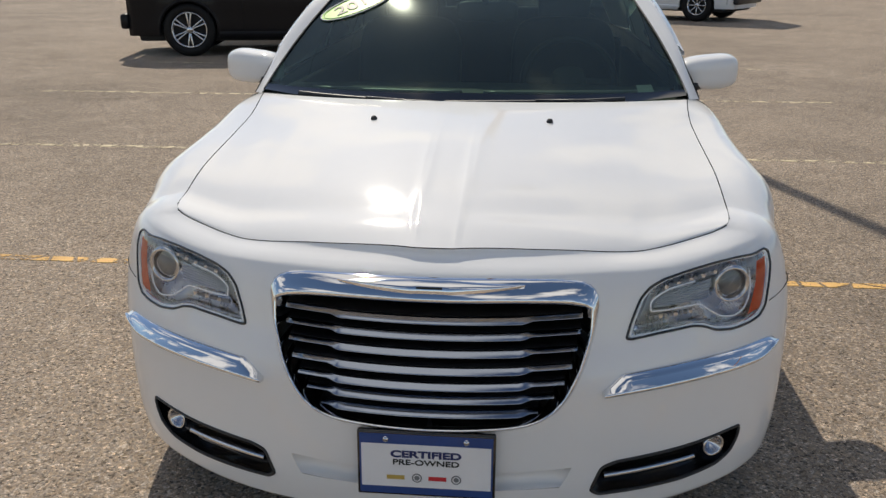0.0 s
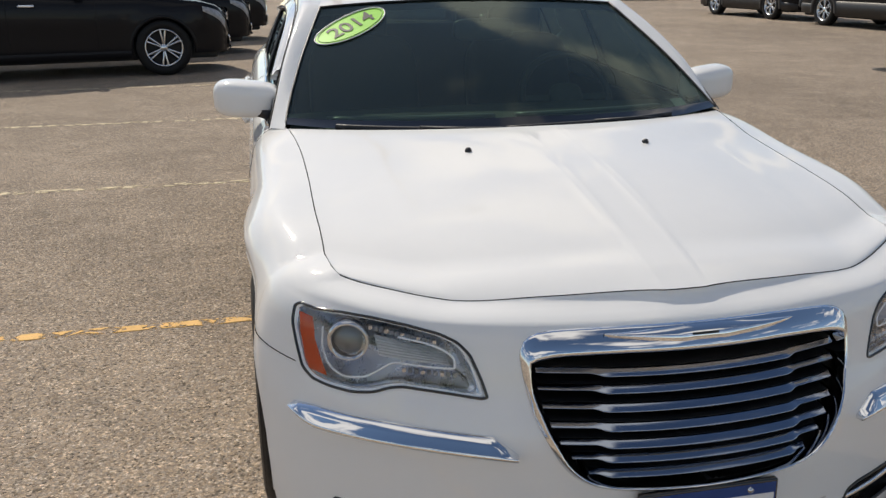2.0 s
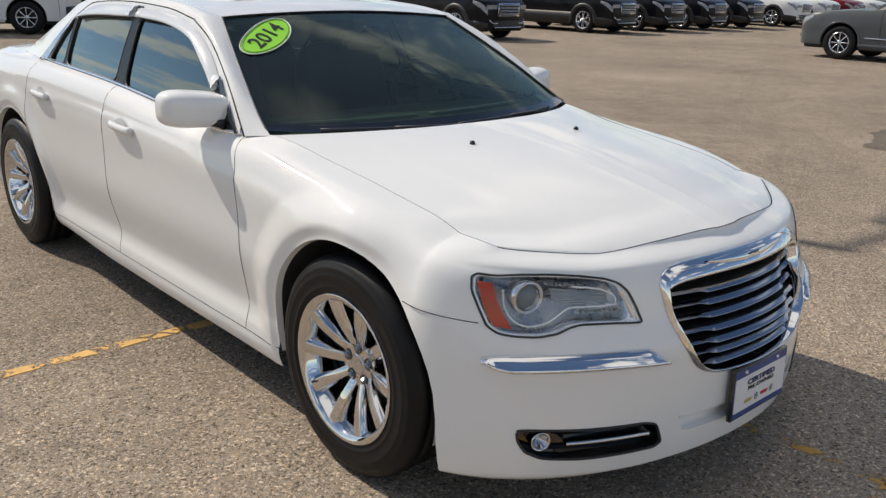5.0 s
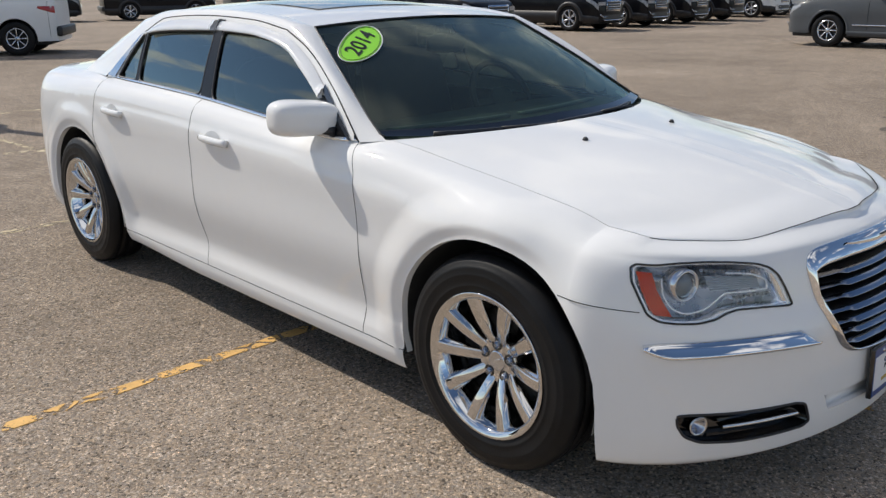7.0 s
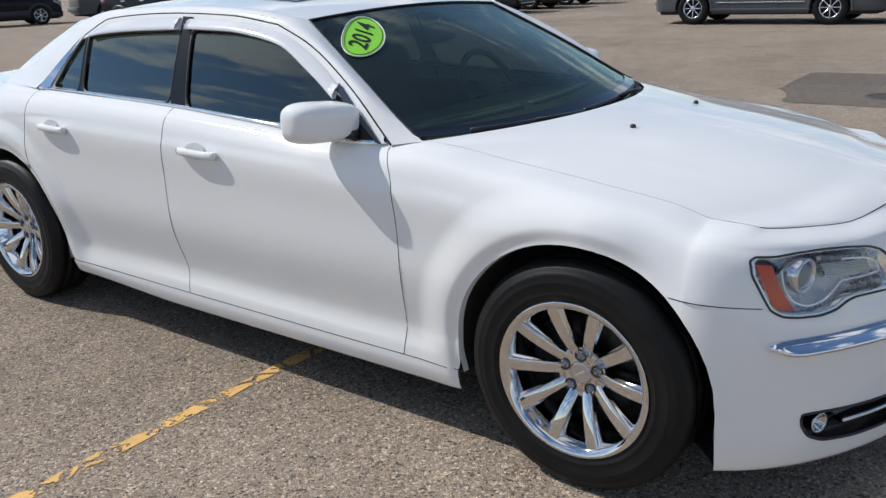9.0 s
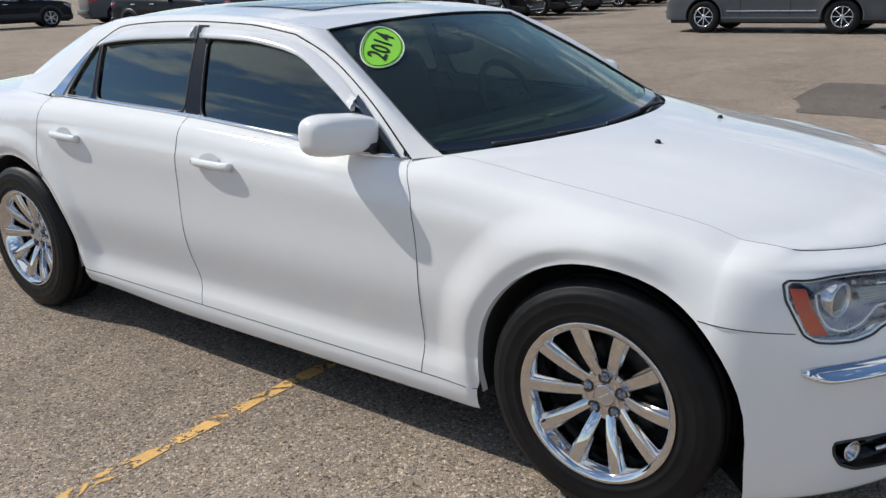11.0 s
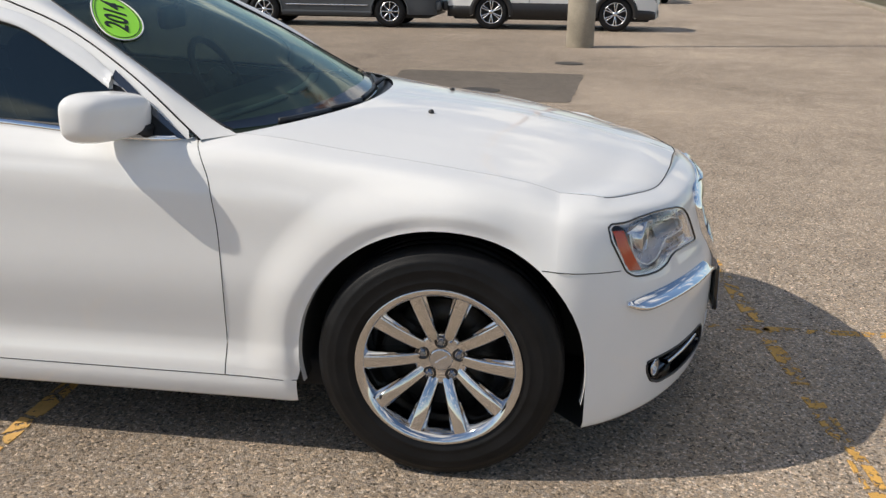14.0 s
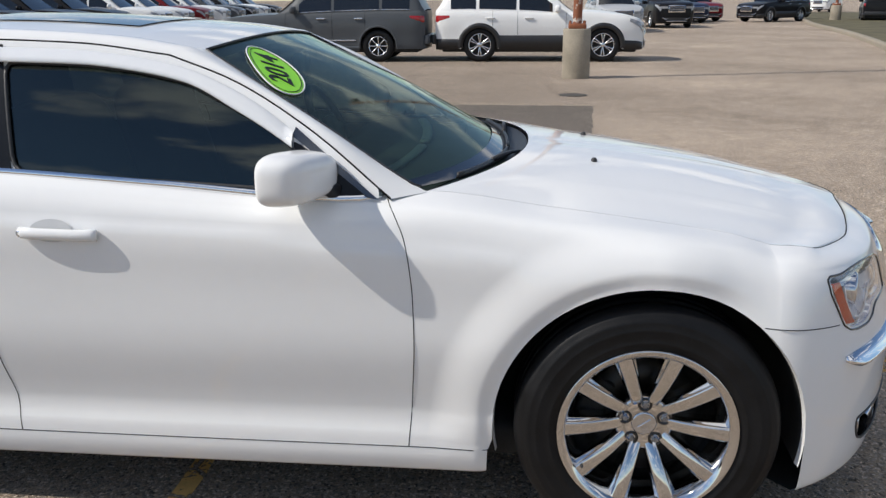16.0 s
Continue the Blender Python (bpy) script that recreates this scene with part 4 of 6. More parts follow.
s15 = np.linspace(0, 1, 15)
top_f = np.stack([s15 * 0.592, 1.235 - 0.030 * (1 - s15**2), 1.318 + 0.024 * (1 - s15**2)], 1)
top_b = np.stack([s15 * 0.575, 2.72 + 0.06 * (1 - s15**2), 1.318 + 0.040 * (1 - s15**2)], 1)
r26 = np.linspace(0, 1, 26)[:, None]
mid_r = top_f[0] * (1 - r26) + top_b[0] * r26
mid_r[:, 2] += 0.056 * np.sin(np.pi * r26[:, 0]) ** 0.7
roof = coons(top_f, top_b, mid_r, e_r)
roof_full = np.concatenate([(roof * (-1, 1, 1))[:, :0:-1], roof], 1)
part("roof", mesh("roof", *outward(grid(roof_full), (0, 0, 1))), PAINT, sedan)
sr = roof[5:15, :10] + (0, 0, 0.004)
sr = np.concatenate([(sr * (-1, 1, 1))[:, :0:-1], sr], 1)
part("sunroof", mesh("sunroof", *outward(grid(sr), (0, 0, 1))), GLOSS_BLACK, sedan, "dark glass sunroof panel")

# windscreen
bot = np.stack([s15 * 0.765, 0.40 + 0.215 * s15**2.2, 0.955 + 0.02 * s15**2], 1)
a18 = np.linspace(0, 1, 18)[:, None]
e_w = np.array(e_a)
e_w[0] = bot[-1]
mid_w = bot[0] * (1 - a18) + top_f[0] * a18
mid_w[:, 1] -= 0.015 * np.sin(np.pi * a18[:, 0])
mid_w[:, 2] += 0.03 * np.sin(np.pi * a18[:, 0])
screen = coons(bot, top_f, mid_w, e_w)
screen_full = np.concatenate([(screen * (-1, 1, 1))[:, :0:-1], screen], 1) - (0, -0.003, 0.003)
ws = part("windscreen", mesh("windscreen", *outward(grid(screen_full), (0, -0.5, 0.8))), WINDSCREEN, sedan, "tinted windscreen reflecting clouds")
frit = screen_full[:3] * 1.0
frit[2] = screen_full[1] * 0.6 + screen_full[2] * 0.4
part("black_border", mesh("black_border", *outward(grid(frit - (0, 0.003, -0.004)), (0, -0.5, 0.8))), GLOSS_BLACK, ws, "black border along the foot of the windscreen")
part("windscreen_trim", mesh("windscreen_trim", *sweep([tuple(q) for q in np.concatenate([(e_w * (-1, 1, 1)), top_f[::-1] * (-1, 1, 1), top_f[1:], e_w[::-1]])], ring(0.0038, 6))), BLACK, ws, "black rubber seal")

# rear window and boot lid
base_c = np.stack([s15 * 0.728, 3.22 + 0.10 * (1 - s15**2), 1.036 + 0.022 * (1 - s15**2)], 1)
a16 = np.linspace(0, 1, 16)[:, None]
back = coons(top_b, base_c, top_b[0] * (1 - a16) + base_c[0] * a16, e_c)
back_full = np.concatenate([(back * (-1, 1, 1))[:, :0:-1], back], 1)
part("rear_window", mesh("rear_window", *outward(grid(back_full), (0, 0.5, 0.8))), TINTED, sedan, "dark tinted rear window")
deck_e = side(np.linspace(3.22, 4.05, 14), np.full(14, 9.0))
deck_end = np.stack([s15 * deck_e[-1][0], 4.10 + (deck_e[-1][1] - 4.10) * s15**3, 1.03 + (deck_e[-1][2] - 1.03) * s15**2], 1)
d14 = np.linspace(0, 1, 14)[:, None]
mid_d = base_c[0] * (1 - d14) + deck_end[0] * d14
deck = coons(base_c, deck_end, mid_d, deck_e)
deck_full = np.concatenate([(deck * (-1, 1, 1))[:, :0:-1], deck], 1)
part("boot_lid", mesh("boot_lid", *outward(grid(deck_full), (0, 0, 1))), PAINT, sedan)

# doors above the belt: frames, panes, pillars, deflectors
PANE_F = [(1.718, 1.006), (1.774, 1.290), (1.545, 1.283), (1.39, 1.266), (1.25, 1.238), (1.10, 1.166), (1.00, 1.112), (0.952, 1.078), (0.900, 0.968), (1.30, 0.988)]
PANE_R = [(1.816, 1.020), (1.840, 1.290), (2.20, 1.278), (2.40, 1.264), (2.458, 1.256), (2.424, 1.036), (2.20, 1.030)]
PANE_Q = [(2.452, 1.038), (2.476, 1.252), (2.506, 1.246), (2.580, 1.150), (2.652, 1.042)]
upper = lambda d: (lambda y, z: np.stack([belt_x(z) + d + 0.012 * np.sin(np.pi * np.clip((z - 0.93) / 0.42, 0, 1)), y, z], -1))
belt_line = side(np.linspace(0.72, 2.785, 20), np.full(20, 9.0))
frame_loop = [(y, z) for _, y, z in belt_line] + [(y, z - 0.002) for _, y, z in outer_d[::-1] if 0.72 < y < 2.790]
frames = patch(upper(0.0), frame_loop, [rounded(PANE_F, 0.15), rounded(PANE_R, 0.10), rounded(PANE_Q, 0.10)], 0.04)
if frames[2][:, 0].mean() < 0:
    frames = patch(upper(0.0), frame_loop, [rounded(PANE_F, 0.15), rounded(PANE_R, 0.10), rounded(PANE_Q, 0.10)], 0.04, turn=True)
for d in (frames, mirrored(frames)):
    pane(d, "window_frame", PAINT)
for loop, nm in ((PANE_F, "front_window"), (PANE_R, "rear_side_window"), (PANE_Q, "quarter_window")):
    g = patch(upper(-0.006), rounded(loop, 0.15), (), 0.05)
    g = g if g[2][:, 0].mean() > 0 else patch(upper(-0.006), rounded(loop, 0.15), (), 0.05, turn=True)
    for d in (g, mirrored(g)):
        win = pane(d, nm, TINTED, "dark tinted side window")
    rim = spaced(rounded(loop, 0.15), 0.03)
    both("window_seal", sweep([tuple(q) for q in upper(0.0)(rim[:, 0], rim[:, 1])], ring(0.006, 6), closed=True), BLACK)
PILLAR = [(1.722, 1.004), (1.812, 1.016), (1.850, 1.338), (1.784, 1.336)]
SAIL = [(0.735, 0.956), (0.905, 0.962), (0.958, 1.072), (0.975, 1.102), (0.93, 1.085)]
RPILLAR = [(2.426, 1.036), (2.456, 1.256), (2.476, 1.254), (2.452, 1.038)]
for loop, nm, lab in ((PILLAR, "centre_pillar", "gloss black door pillar"), (SAIL, "mirror_sail", "black mirror base panel"), (RPILLAR, "window_divider", "")):
    g = patch(upper(0.004), loop, (), 0.05)
    g = g if g[2][:, 0].mean() > 0 else patch(upper(0.004), loop, (), 0.05, turn=True)
    for d in (g, mirrored(g)):
        pane(d, nm, PILLAR_BLACK, lab)
# rain deflectors above the panes
DEFL = material("deflector", (0.74, 0.75, 0.76), 0.12, coat=0.8, vary=0.02, scale=6)
for lo_, hi_ in (([(0.950, 1.080), (1.02, 1.124), (1.10, 1.168), (1.25, 1.240), (1.39, 1.268), (1.545, 1.285), (1.800, 1.292)],
                  [(0.952, 1.118), (1.03, 1.172), (1.118, 1.220), (1.264, 1.277), (1.401, 1.304), (1.572, 1.322), (1.808, 1.330)]),
                 ([(1.858, 1.290), (2.15, 1.282), (2.33, 1.272), (2.45, 1.258)], [(1.862, 1.336), (2.15, 1.330), (2.33, 1.316), (2.47, 1.268)])):
    a = curve3([(y, z, 0) for y, z in lo_], 28)
    b = curve3([(y, z, 0) for y, z in hi_], 28)
    rows = []
    for t, d in ((0, 0.004), (0, 0.022), (0.12, 0.026), (0.45, 0.026), (0.55, 0.020), (0.85, 0.016), (1, 0.003)):
        q = a * (1 - t) + b * t
        rows.append(upper(d)(q[:, 0], q[:, 1]))
    v, f = grid(np.array(rows))
    f = f + [tuple(28 * k for k in range(7)), tuple(28 * k + 27 for k in reversed(range(7)))]
    both("rain_deflector", (v, [tuple(reversed(q)) for q in f]), DEFL, "light window deflector along the door top")
DARK_TRIM = material("dark_gloss_trim", (0.10, 0.11, 0.125), 0.12, metal=0.8, rough_vary=0.04, scale=30)
TRIM_CHROME = material("dark_bright_trim", (0.55, 0.57, 0.61), 0.1, metal=1.0, rough_vary=0.04, scale=30)
# bright belt moulding and the strips beside the mirror and the rear pillar
bl = side(np.linspace(0.715, 2.78, 40), np.full(40, 9.0)) + (0.004, 0, 0.001)
both("belt_moulding", sweep([tuple(q) for q in bl], [(-0.004, -0.008), (0.006, -0.008), (0.008, 0.0), (0.005, 0.010), (-0.004, 0.010)]), CHROME, "thin chrome belt moulding")
for loop in ([(0.722, 0.953), (0.746, 0.956), (0.955, 1.108), (0.946, 1.130)], [(2.772, 1.044), (2.685, 1.044), (2.600, 1.148), (2.508, 1.262), (2.532, 1.246)]):
    g = patch(upper(0.007), loop, (), 0.03)
    g = g if g[2][:, 0].mean() > 0 else patch(upper(0.007), loop, (), 0.03, turn=True)
    for d in (g, mirrored(g)):
        pane(d, "pillar_strip", DARK_TRIM if loop[0][0] < 1 else TRIM_CHROME, "dark glossy strip beside the mirror" if loop[0][0] < 1 else "bright strip at the window's corner")

# door handles
for y0, z0 in ((1.560, 0.862), (2.550, 0.884)):
    ang = np.linspace(0, 2 * math.pi, 24, endpoint=False)
    # flat grey oval on the door skin paints the shade of the grip recess
    disc = [[tuple(on_side(y0 + 0.025 + r * 0.060 * math.cos(a), z0 + 0.006 + r * 0.030 * math.sin(a), 0.0022 - 0.0012 * (1 - r))) for r in (1.0, 0.7, 0.0)] for a in ang]
    both("handle_cup_shade", grid(disc, close_u=True), material("handle_cup_shade", (0.52, 0.52, 0.52), 0.4, coat=0.5, vary=0.03, scale=10))
    t = np.linspace(-0.105, 0.105, 15)
    bow = 0.021 - 0.010 * (np.abs(t) / 0.105) ** 4
    path = np.array([on_side(y0 + k, z0 + 0.02 * k, b) for k, b in zip(t, bow)])
    both("door_handle", sweep([tuple(q) for q in path], ring(0.0125, 10, 1.25)), PAINT, "white grab handle")
    if y0 < 2:
        lock = on_side(y0 + 0.100, z0 + 0.002, 0.014)
        both("key_lock", moved(lathe([(-0.012, 0.0105), (0.008, 0.0105), (0.010, 0.007), (0.010, 0.0)], 16), pose(*lock)), CHROME_DULL, "small key lock")
    foot_ = [on_side(y0 + k, z0, 0.012) for k in (-0.085, 0.085)]
    for q in foot_:
        both("handle_mount", box(q[0] - 0.014, q[0] + 0.008, q[1] - 0.018, q[1] + 0.018, q[2] - 0.012, q[2] + 0.012, 0.005), PAINT)

# mirrors
def superball(rx, ry, rz, e1, e2, n=28, m=18):
    sp = lambda c, e: math.copysign(abs(c) ** e, c)
    out = []
    for i in range(n):
        a = 2 * math.pi * i / n
        out.append([(rx * sp(math.cos(b), e1) * sp(math.cos(a), e2), ry * sp(math.cos(b), e1) * sp(math.sin(a), e2), rz * sp(math.sin(b), e1))
                    for b in np.linspace(-math.pi / 2, math.pi / 2, m)])
    return grid(out, close_u=True)


shell = superball(0.121, 0.082, 0.066, 0.55, 0.62, 40, 24)
# flat towards the rear, drawn in towards the door, the underside rising outward
shell = ([(x, (y if y < 0.0 else y * 0.55) + 0.24 * x, z * (1 + 0.55 * min(x, 0.05) + (0.0 if y > 0 else 1.2 * y)) + 0.04 * x) for x, y, z in shell[0]], shell[1])
m_pos = pose(0.886, 0.930, 1.020, 0, 0, 4)
mirrors = both("door_mirror", moved(shell, m_pos), PAINT, "white door mirror housing")
arm = sweep([(0.80, 0.845, 0.975), (0.825, 0.87, 0.982), (0.845, 0.90, 0.99)], [(-0.035, -0.016), (0.035, -0.016), (0.035, 0.012), (0.0, 0.02), (-0.035, 0.012)])
both("mirror_arm", arm, BLACK, "black mirror arm")
for ob, sx in zip(mirrors, (1, -1)):
    gl_v = moved(superball(0.086, 0.006, 0.052, 0.5, 0.5), m_pos @ pose(0.004, 0.044, 0.002, 0, 0, 13))
    gl_v = gl_v if sx > 0 else flip(gl_v)
    part("mirror_glass", mesh("mirror_glass", *gl_v), CHROME, ob, "mirror glass")

# ---- the sedan's face ----
# grille: chrome surround, dark back, bars
def nose_band(a, b, d=0.004):
    """A band between two outlines with as many points, swelling d out from the nose."""
    a, b = np.asarray(a, float), np.asarray(b, float)
    rows = []
    for t, e in ((0, -0.01), (0, 0.35), (0.12, 0.60), (0.45, 1.15), (0.82, 1.75), (0.93, 1.75), (1, 1.2), (1, -6.0)):
        q = a * (1 - t) + b * t
        rows.append(on_nose(q[:, 0], q[:, 1], d * e))
    return np.array(rows)


ga, gb = curve3([(x, z, 0) for x, z in GRILLE], 60)[:, :2], curve3([(x, z, 0) for x, z in GRILLE_IN], 60)[:, :2]
band = nose_band(ga, gb, 0.009)
gv = np.concatenate([(band * (-1, 1, 1))[:, :0:-1], band], 1)
grille = part("grille", mesh("grille", *grid(gv)), CHROME, sedan, "chrome-framed grille with horizontal bars")
back_l = on_nose(gb[:, 0], gb[:, 1], -0.002) + (0, 0.10, 0)
back_v = [tuple(q) for q in back_l] + [tuple(q * (-1, 1, 1)) for q in back_l[::-1]]
part("grille_back", mesh("grille_back", back_v, [tuple(range(len(back_v)))], False), LINER, grille)
wall_l = on_nose(gb[:, 0], gb[:, 1], -0.002)
wall_g = np.stack([wall_l, back_l], 1)
for q in (wall_g, wall_g * (-1, 1, 1)):
    part("grille_wall", mesh("grille_wall", *grid(q)), BLACK, grille)
for k in range(7):
    z0 = 0.686 - 0.0340 * k
    lim = np.interp(z0, [0.452, 0.468, 0.493, 0.54, 0.60, 0.66, 0.70], [0.19, 0.234, 0.274, 0.308, 0.336, 0.350, 0.350]) - 0.008
    xs = np.concatenate([np.linspace(-lim, -0.235, 7)[:-1], np.linspace(-0.235, -0.205, 4)[:-1], np.linspace(-0.205, 0.205, 25)[:-1], np.linspace(0.205, 0.235, 4)[:-1], np.linspace(0.235, lim, 7)]) if lim > 0.245 else np.linspace(-lim, lim, 31)
    wide_ = smooth_step((0.235 - np.abs(xs)) / 0.03)
    base = on_nose(xs, np.full(len(xs), z0), -0.016)
    up_, down_ = 0.0052 + 0.0028 * wide_, 0.0056 + 0.0044 * wide_
    out_ = 0.010 * wide_
    lip_ = lambda dy, dz: base + np.stack([0 * xs, dy - out_, dz], 1)
    prof = [lip_(0.012, up_), lip_(0.009, up_ * 0.95), lip_(-0.004, -down_ * 0.62), lip_(-0.0055, -down_ * 0.72), lip_(-0.005, -down_ * 0.9), lip_(0.0, -down_), lip_(0.008, -down_)]
    bar = part("grille_bar", mesh("grille_bar", *grid(np.array(prof))), BAR_CHROME, grille, "satin chrome bar")
    part("bar_blade", mesh("bar_blade", *grid(np.array([lip_(0.006, up_ * 0.98), base + np.stack([0 * xs, 0.06 + 0 * xs, up_ * 1.4], 1), base + np.stack([0 * xs, 0.06 + 0 * xs, -down_], 1), lip_(0.008, -down_ * 0.98)]))), BLACK, bar, "black blade behind the bar")
# the winged emblem, as a plain shape
wing = []
for x in np.linspace(-0.205, 0.205, 41):
    s_ = abs(x) / 0.205
    t_, b_ = 0.756 + 0.010 * (1 - s_), 0.752 - 0.026 * (1 - s_) ** 0.8
    if abs(x) < 0.04:
        t_, b_ = 0.764, 0.732
    wing.append([tuple(on_nose(x, zz, dd)) for zz, dd in ((t_, 0.007), ((2 * t_ + b_) / 3, 0.017), ((t_ + 2 * b_) / 3, 0.017), (b_, 0.007))])
emb = part("emblem", mesh("emblem", *grid(wing)), CHROME, grille, "plain winged chrome emblem")
part("emblem_bar", mesh("emblem_bar", *grid([[tuple(on_nose(x, zz, 0.0185)) for zz in (0.750, 0.746)] for x in np.linspace(-0.028, 0.028, 9)])), INK, emb, "small dark bar")

# headlamps
BEZEL = material("lamp_bezel", (0.86, 0.88, 0.92), 0.13, metal=1.0, rough_vary=0.05, scale=30)
RIBBED = material("ribbed_reflector", (0.46, 0.47, 0.49), 0.42, metal=1.0, coat=0.2, vary=0.12, scale=60)
lamp_hv = nose_loop(HEADLAMP)
lens_p = patch(nose, lamp_hv, (), 0.02, NOSE)
lens_p = lens_p if lens_p[2][:, 1].mean() < 0 else patch(nose, lamp_hv, (), 0.02, NOSE, turn=True)
rim_o = np.array(spaced(rounded(HEADLAMP, 0.3), 0.015))
for sx in (1, -1):
    fl = (lambda q: q) if sx > 0 else flip
    d = lens_p if sx > 0 else mirrored(lens_p)
    lamp = part("headlamp", mesh("headlamp", *fl(sweep([tuple(q) for q in on_nose(rim_o[:, 0], rim_o[:, 1], 0.0)], ring(0.0032, 8), closed=True))), GLOSS_BLACK, sedan, "headlamp with clear lens, projector and amber corner")
    pane(d, "lens", LENS, "clear headlamp lens", lamp)
    # bowl behind the lens
    c = rim_o.mean(0)
    rows = []
    for sc_, dep in ((1.0, -0.002), (0.985, -0.014), (0.95, -0.024), (0.86, -0.028)):
        q = c + (rim_o - c) * sc_
        rows.append(on_nose(q[:, 0], q[:, 1], 0.0) + (0.25 * dep * 0, -dep, 0))
    v, f = grid(np.array(rows), close_v=True)
    f = f + [tuple(range(len(v) - len(rim_o), len(v)))]
    part("lamp_bowl", mesh("lamp_bowl", *fl((v, f))), LAMP_CHROME, lamp)
    # broad chrome bezel round the lens
    rows = []
    for sc_, dep in ((0.985, 0.004), (0.95, 0.007), (0.915, 0.016), (0.90, 0.030)):
        q = c + (rim_o - c) * sc_
        rows.append(on_nose(q[:, 0], q[:, 1], 0.0) + (0, dep, 0))
    part("bezel", mesh("bezel", *fl(grid(np.array(rows), close_v=True))), BEZEL, lamp, "bright bezel inside the lens")
    # white tube in place of the sky's bright reflection along the chrome bezel
    q = c + (rim_o - c) * 0.962
    part("bezel_glint", mesh("bezel_glint", *fl(sweep([tuple(w_) for w_ in on_nose(q[:, 0], q[:, 1], 0.0) + (0, 0.005, 0)], ring(0.0034, 8), closed=True))), LAMP_SILVER, lamp, "thin white line painting the bright reflection along the bezel")
    # projector
    pc = on_nose(0.698, 0.700, 0.0) + (0, 0.016, 0)
    aim = pose(*pc, 0, 0, 16)
    part("projector_ring", mesh("projector_ring", *fl(moved(lathe([(0.04, 0.047), (0.002, 0.047), (-0.004, 0.044), (-0.004, 0.039), (0.002, 0.035), (0.012, 0.033)], 40, "y"), aim))), CHROME_DULL, lamp, "chrome projector ring")
    part("projector_lens", mesh("projector_lens", *fl(moved(lathe([(0.010, 0.034), (0.002, 0.029), (-0.005, 0.017), (-0.007, 0.0)], 32, "y"), aim))), material("projector_glass", (0.10, 0.11, 0.12), 0.04, coat=1.0, vary=0.1, scale=20), lamp, "dark glass projector lens")
    # finely fluted reflector towards the grille
    ribs = []
    for k in range(15):
        t_ = k / 14
        ribs.append([tuple(on_nose(0.645 - 0.135 * u_ - 0.008 * t_, (0.722 - 0.014 * u_) * (1 - t_) + (0.679 - 0.002 * u_) * t_, 0) + (0, 0.024 + 0.003 * (k % 2), 0)) for u_ in np.linspace(0, 1, 12)])
    part("turn_reflector", mesh("turn_reflector", *fl(grid(ribs)), False), RIBBED, lamp, "fluted silver reflector")
    # thin light guide that runs round the reflector and the projector
    curl = curve3([(0.600, 0.727, 0), (0.540, 0.719, 0), (0.508, 0.707, 0), (0.493, 0.692, 0), (0.494, 0.676, 0), (0.55, 0.673, 0), (0.605, 0.674, 0), (0.645, 0.650, 0), (0.672, 0.634, 0), (0.709, 0.627, 0), (0.740, 0.644, 0), (0.751, 0.684, 0), (0.747, 0.722, 0)], 60)
    part("light_guide", mesh("light_guide", *fl(sweep([tuple(w_) for w_ in on_nose(curl[:, 0], curl[:, 1], 0) + (0, 0.013, 0)], ring(0.0024, 8)))), LAMP_SILVER, lamp, "thin white light guide")
    for n_, (xa, za), (xb, zb_), sz in ((13, (0.652, 0.737), (0.530, 0.724), 0.0042), (9, (0.592, 0.660), (0.494, 0.661), 0.0040)):
        for k in range(n_):
            t_ = k / (n_ - 1)
            p_ = on_nose(xa + (xb - xa) * t_, za + (zb_ - za) * t_, 0) + (0, 0.015, 0)
            part("led", mesh("led", *fl(box(p_[0] - sz, p_[0] + sz, p_[1] - 0.002, p_[1] + 0.008, p_[2] - sz, p_[2] + sz)), False), LAMP_DARK if k % 3 else CHROME_DULL, lamp)
    am = [(0.794, 0.742), (0.767, 0.738), (0.766, 0.694), (0.758, 0.660), (0.746, 0.622), (0.781, 0.628), (0.789, 0.650), (0.795, 0.700)]
    ap = patch(lambda h, v: nose(h, v) + (0, 0.006, 0), nose_loop(am), (), 0.02, NOSE)
    ap = ap if ap[2][:, 1].mean() < 0 else patch(lambda h, v: nose(h, v) + (0, 0.006, 0), nose_loop(am), (), 0.02, NOSE, turn=True)
    pane(ap if sx > 0 else mirrored(ap), "side_reflector", AMBER, "amber side reflector", lamp)

# chrome strips on the bumper
rows = []
for t in np.linspace(0, 1, 36):
    x = 0.385 + (0.818 - 0.385) * t
    zt = 0.556 + 0.005 * math.sin(t * math.pi) - 0.034 * max(0, 0.11 - t) / 0.11 - 0.004 * (max(0, t - 0.90) / 0.10) ** 2
    zb = 0.512 + 0.005 * math.sin(t * math.pi) + 0.024 * (max(0, t - 0.86) / 0.14) ** 2
    prof = [(zt, -0.004), (zt, 0.003), (zt * 0.62 + zb * 0.38, 0.016), (zb + 0.0115, 0.019), (zb + 0.0095, 0.0225), (zb, 0.016), (zb, -0.004)]
    rows.append([tuple(on_nose(x, a, b)) for a, b in prof])
v, f = grid(rows)
f = f + [tuple(range(7)), tuple(range(len(v) - 1, len(v) - 8, -1))]
both("bumper_strip", (v, f), CHROME, "bright chrome bumper strip")

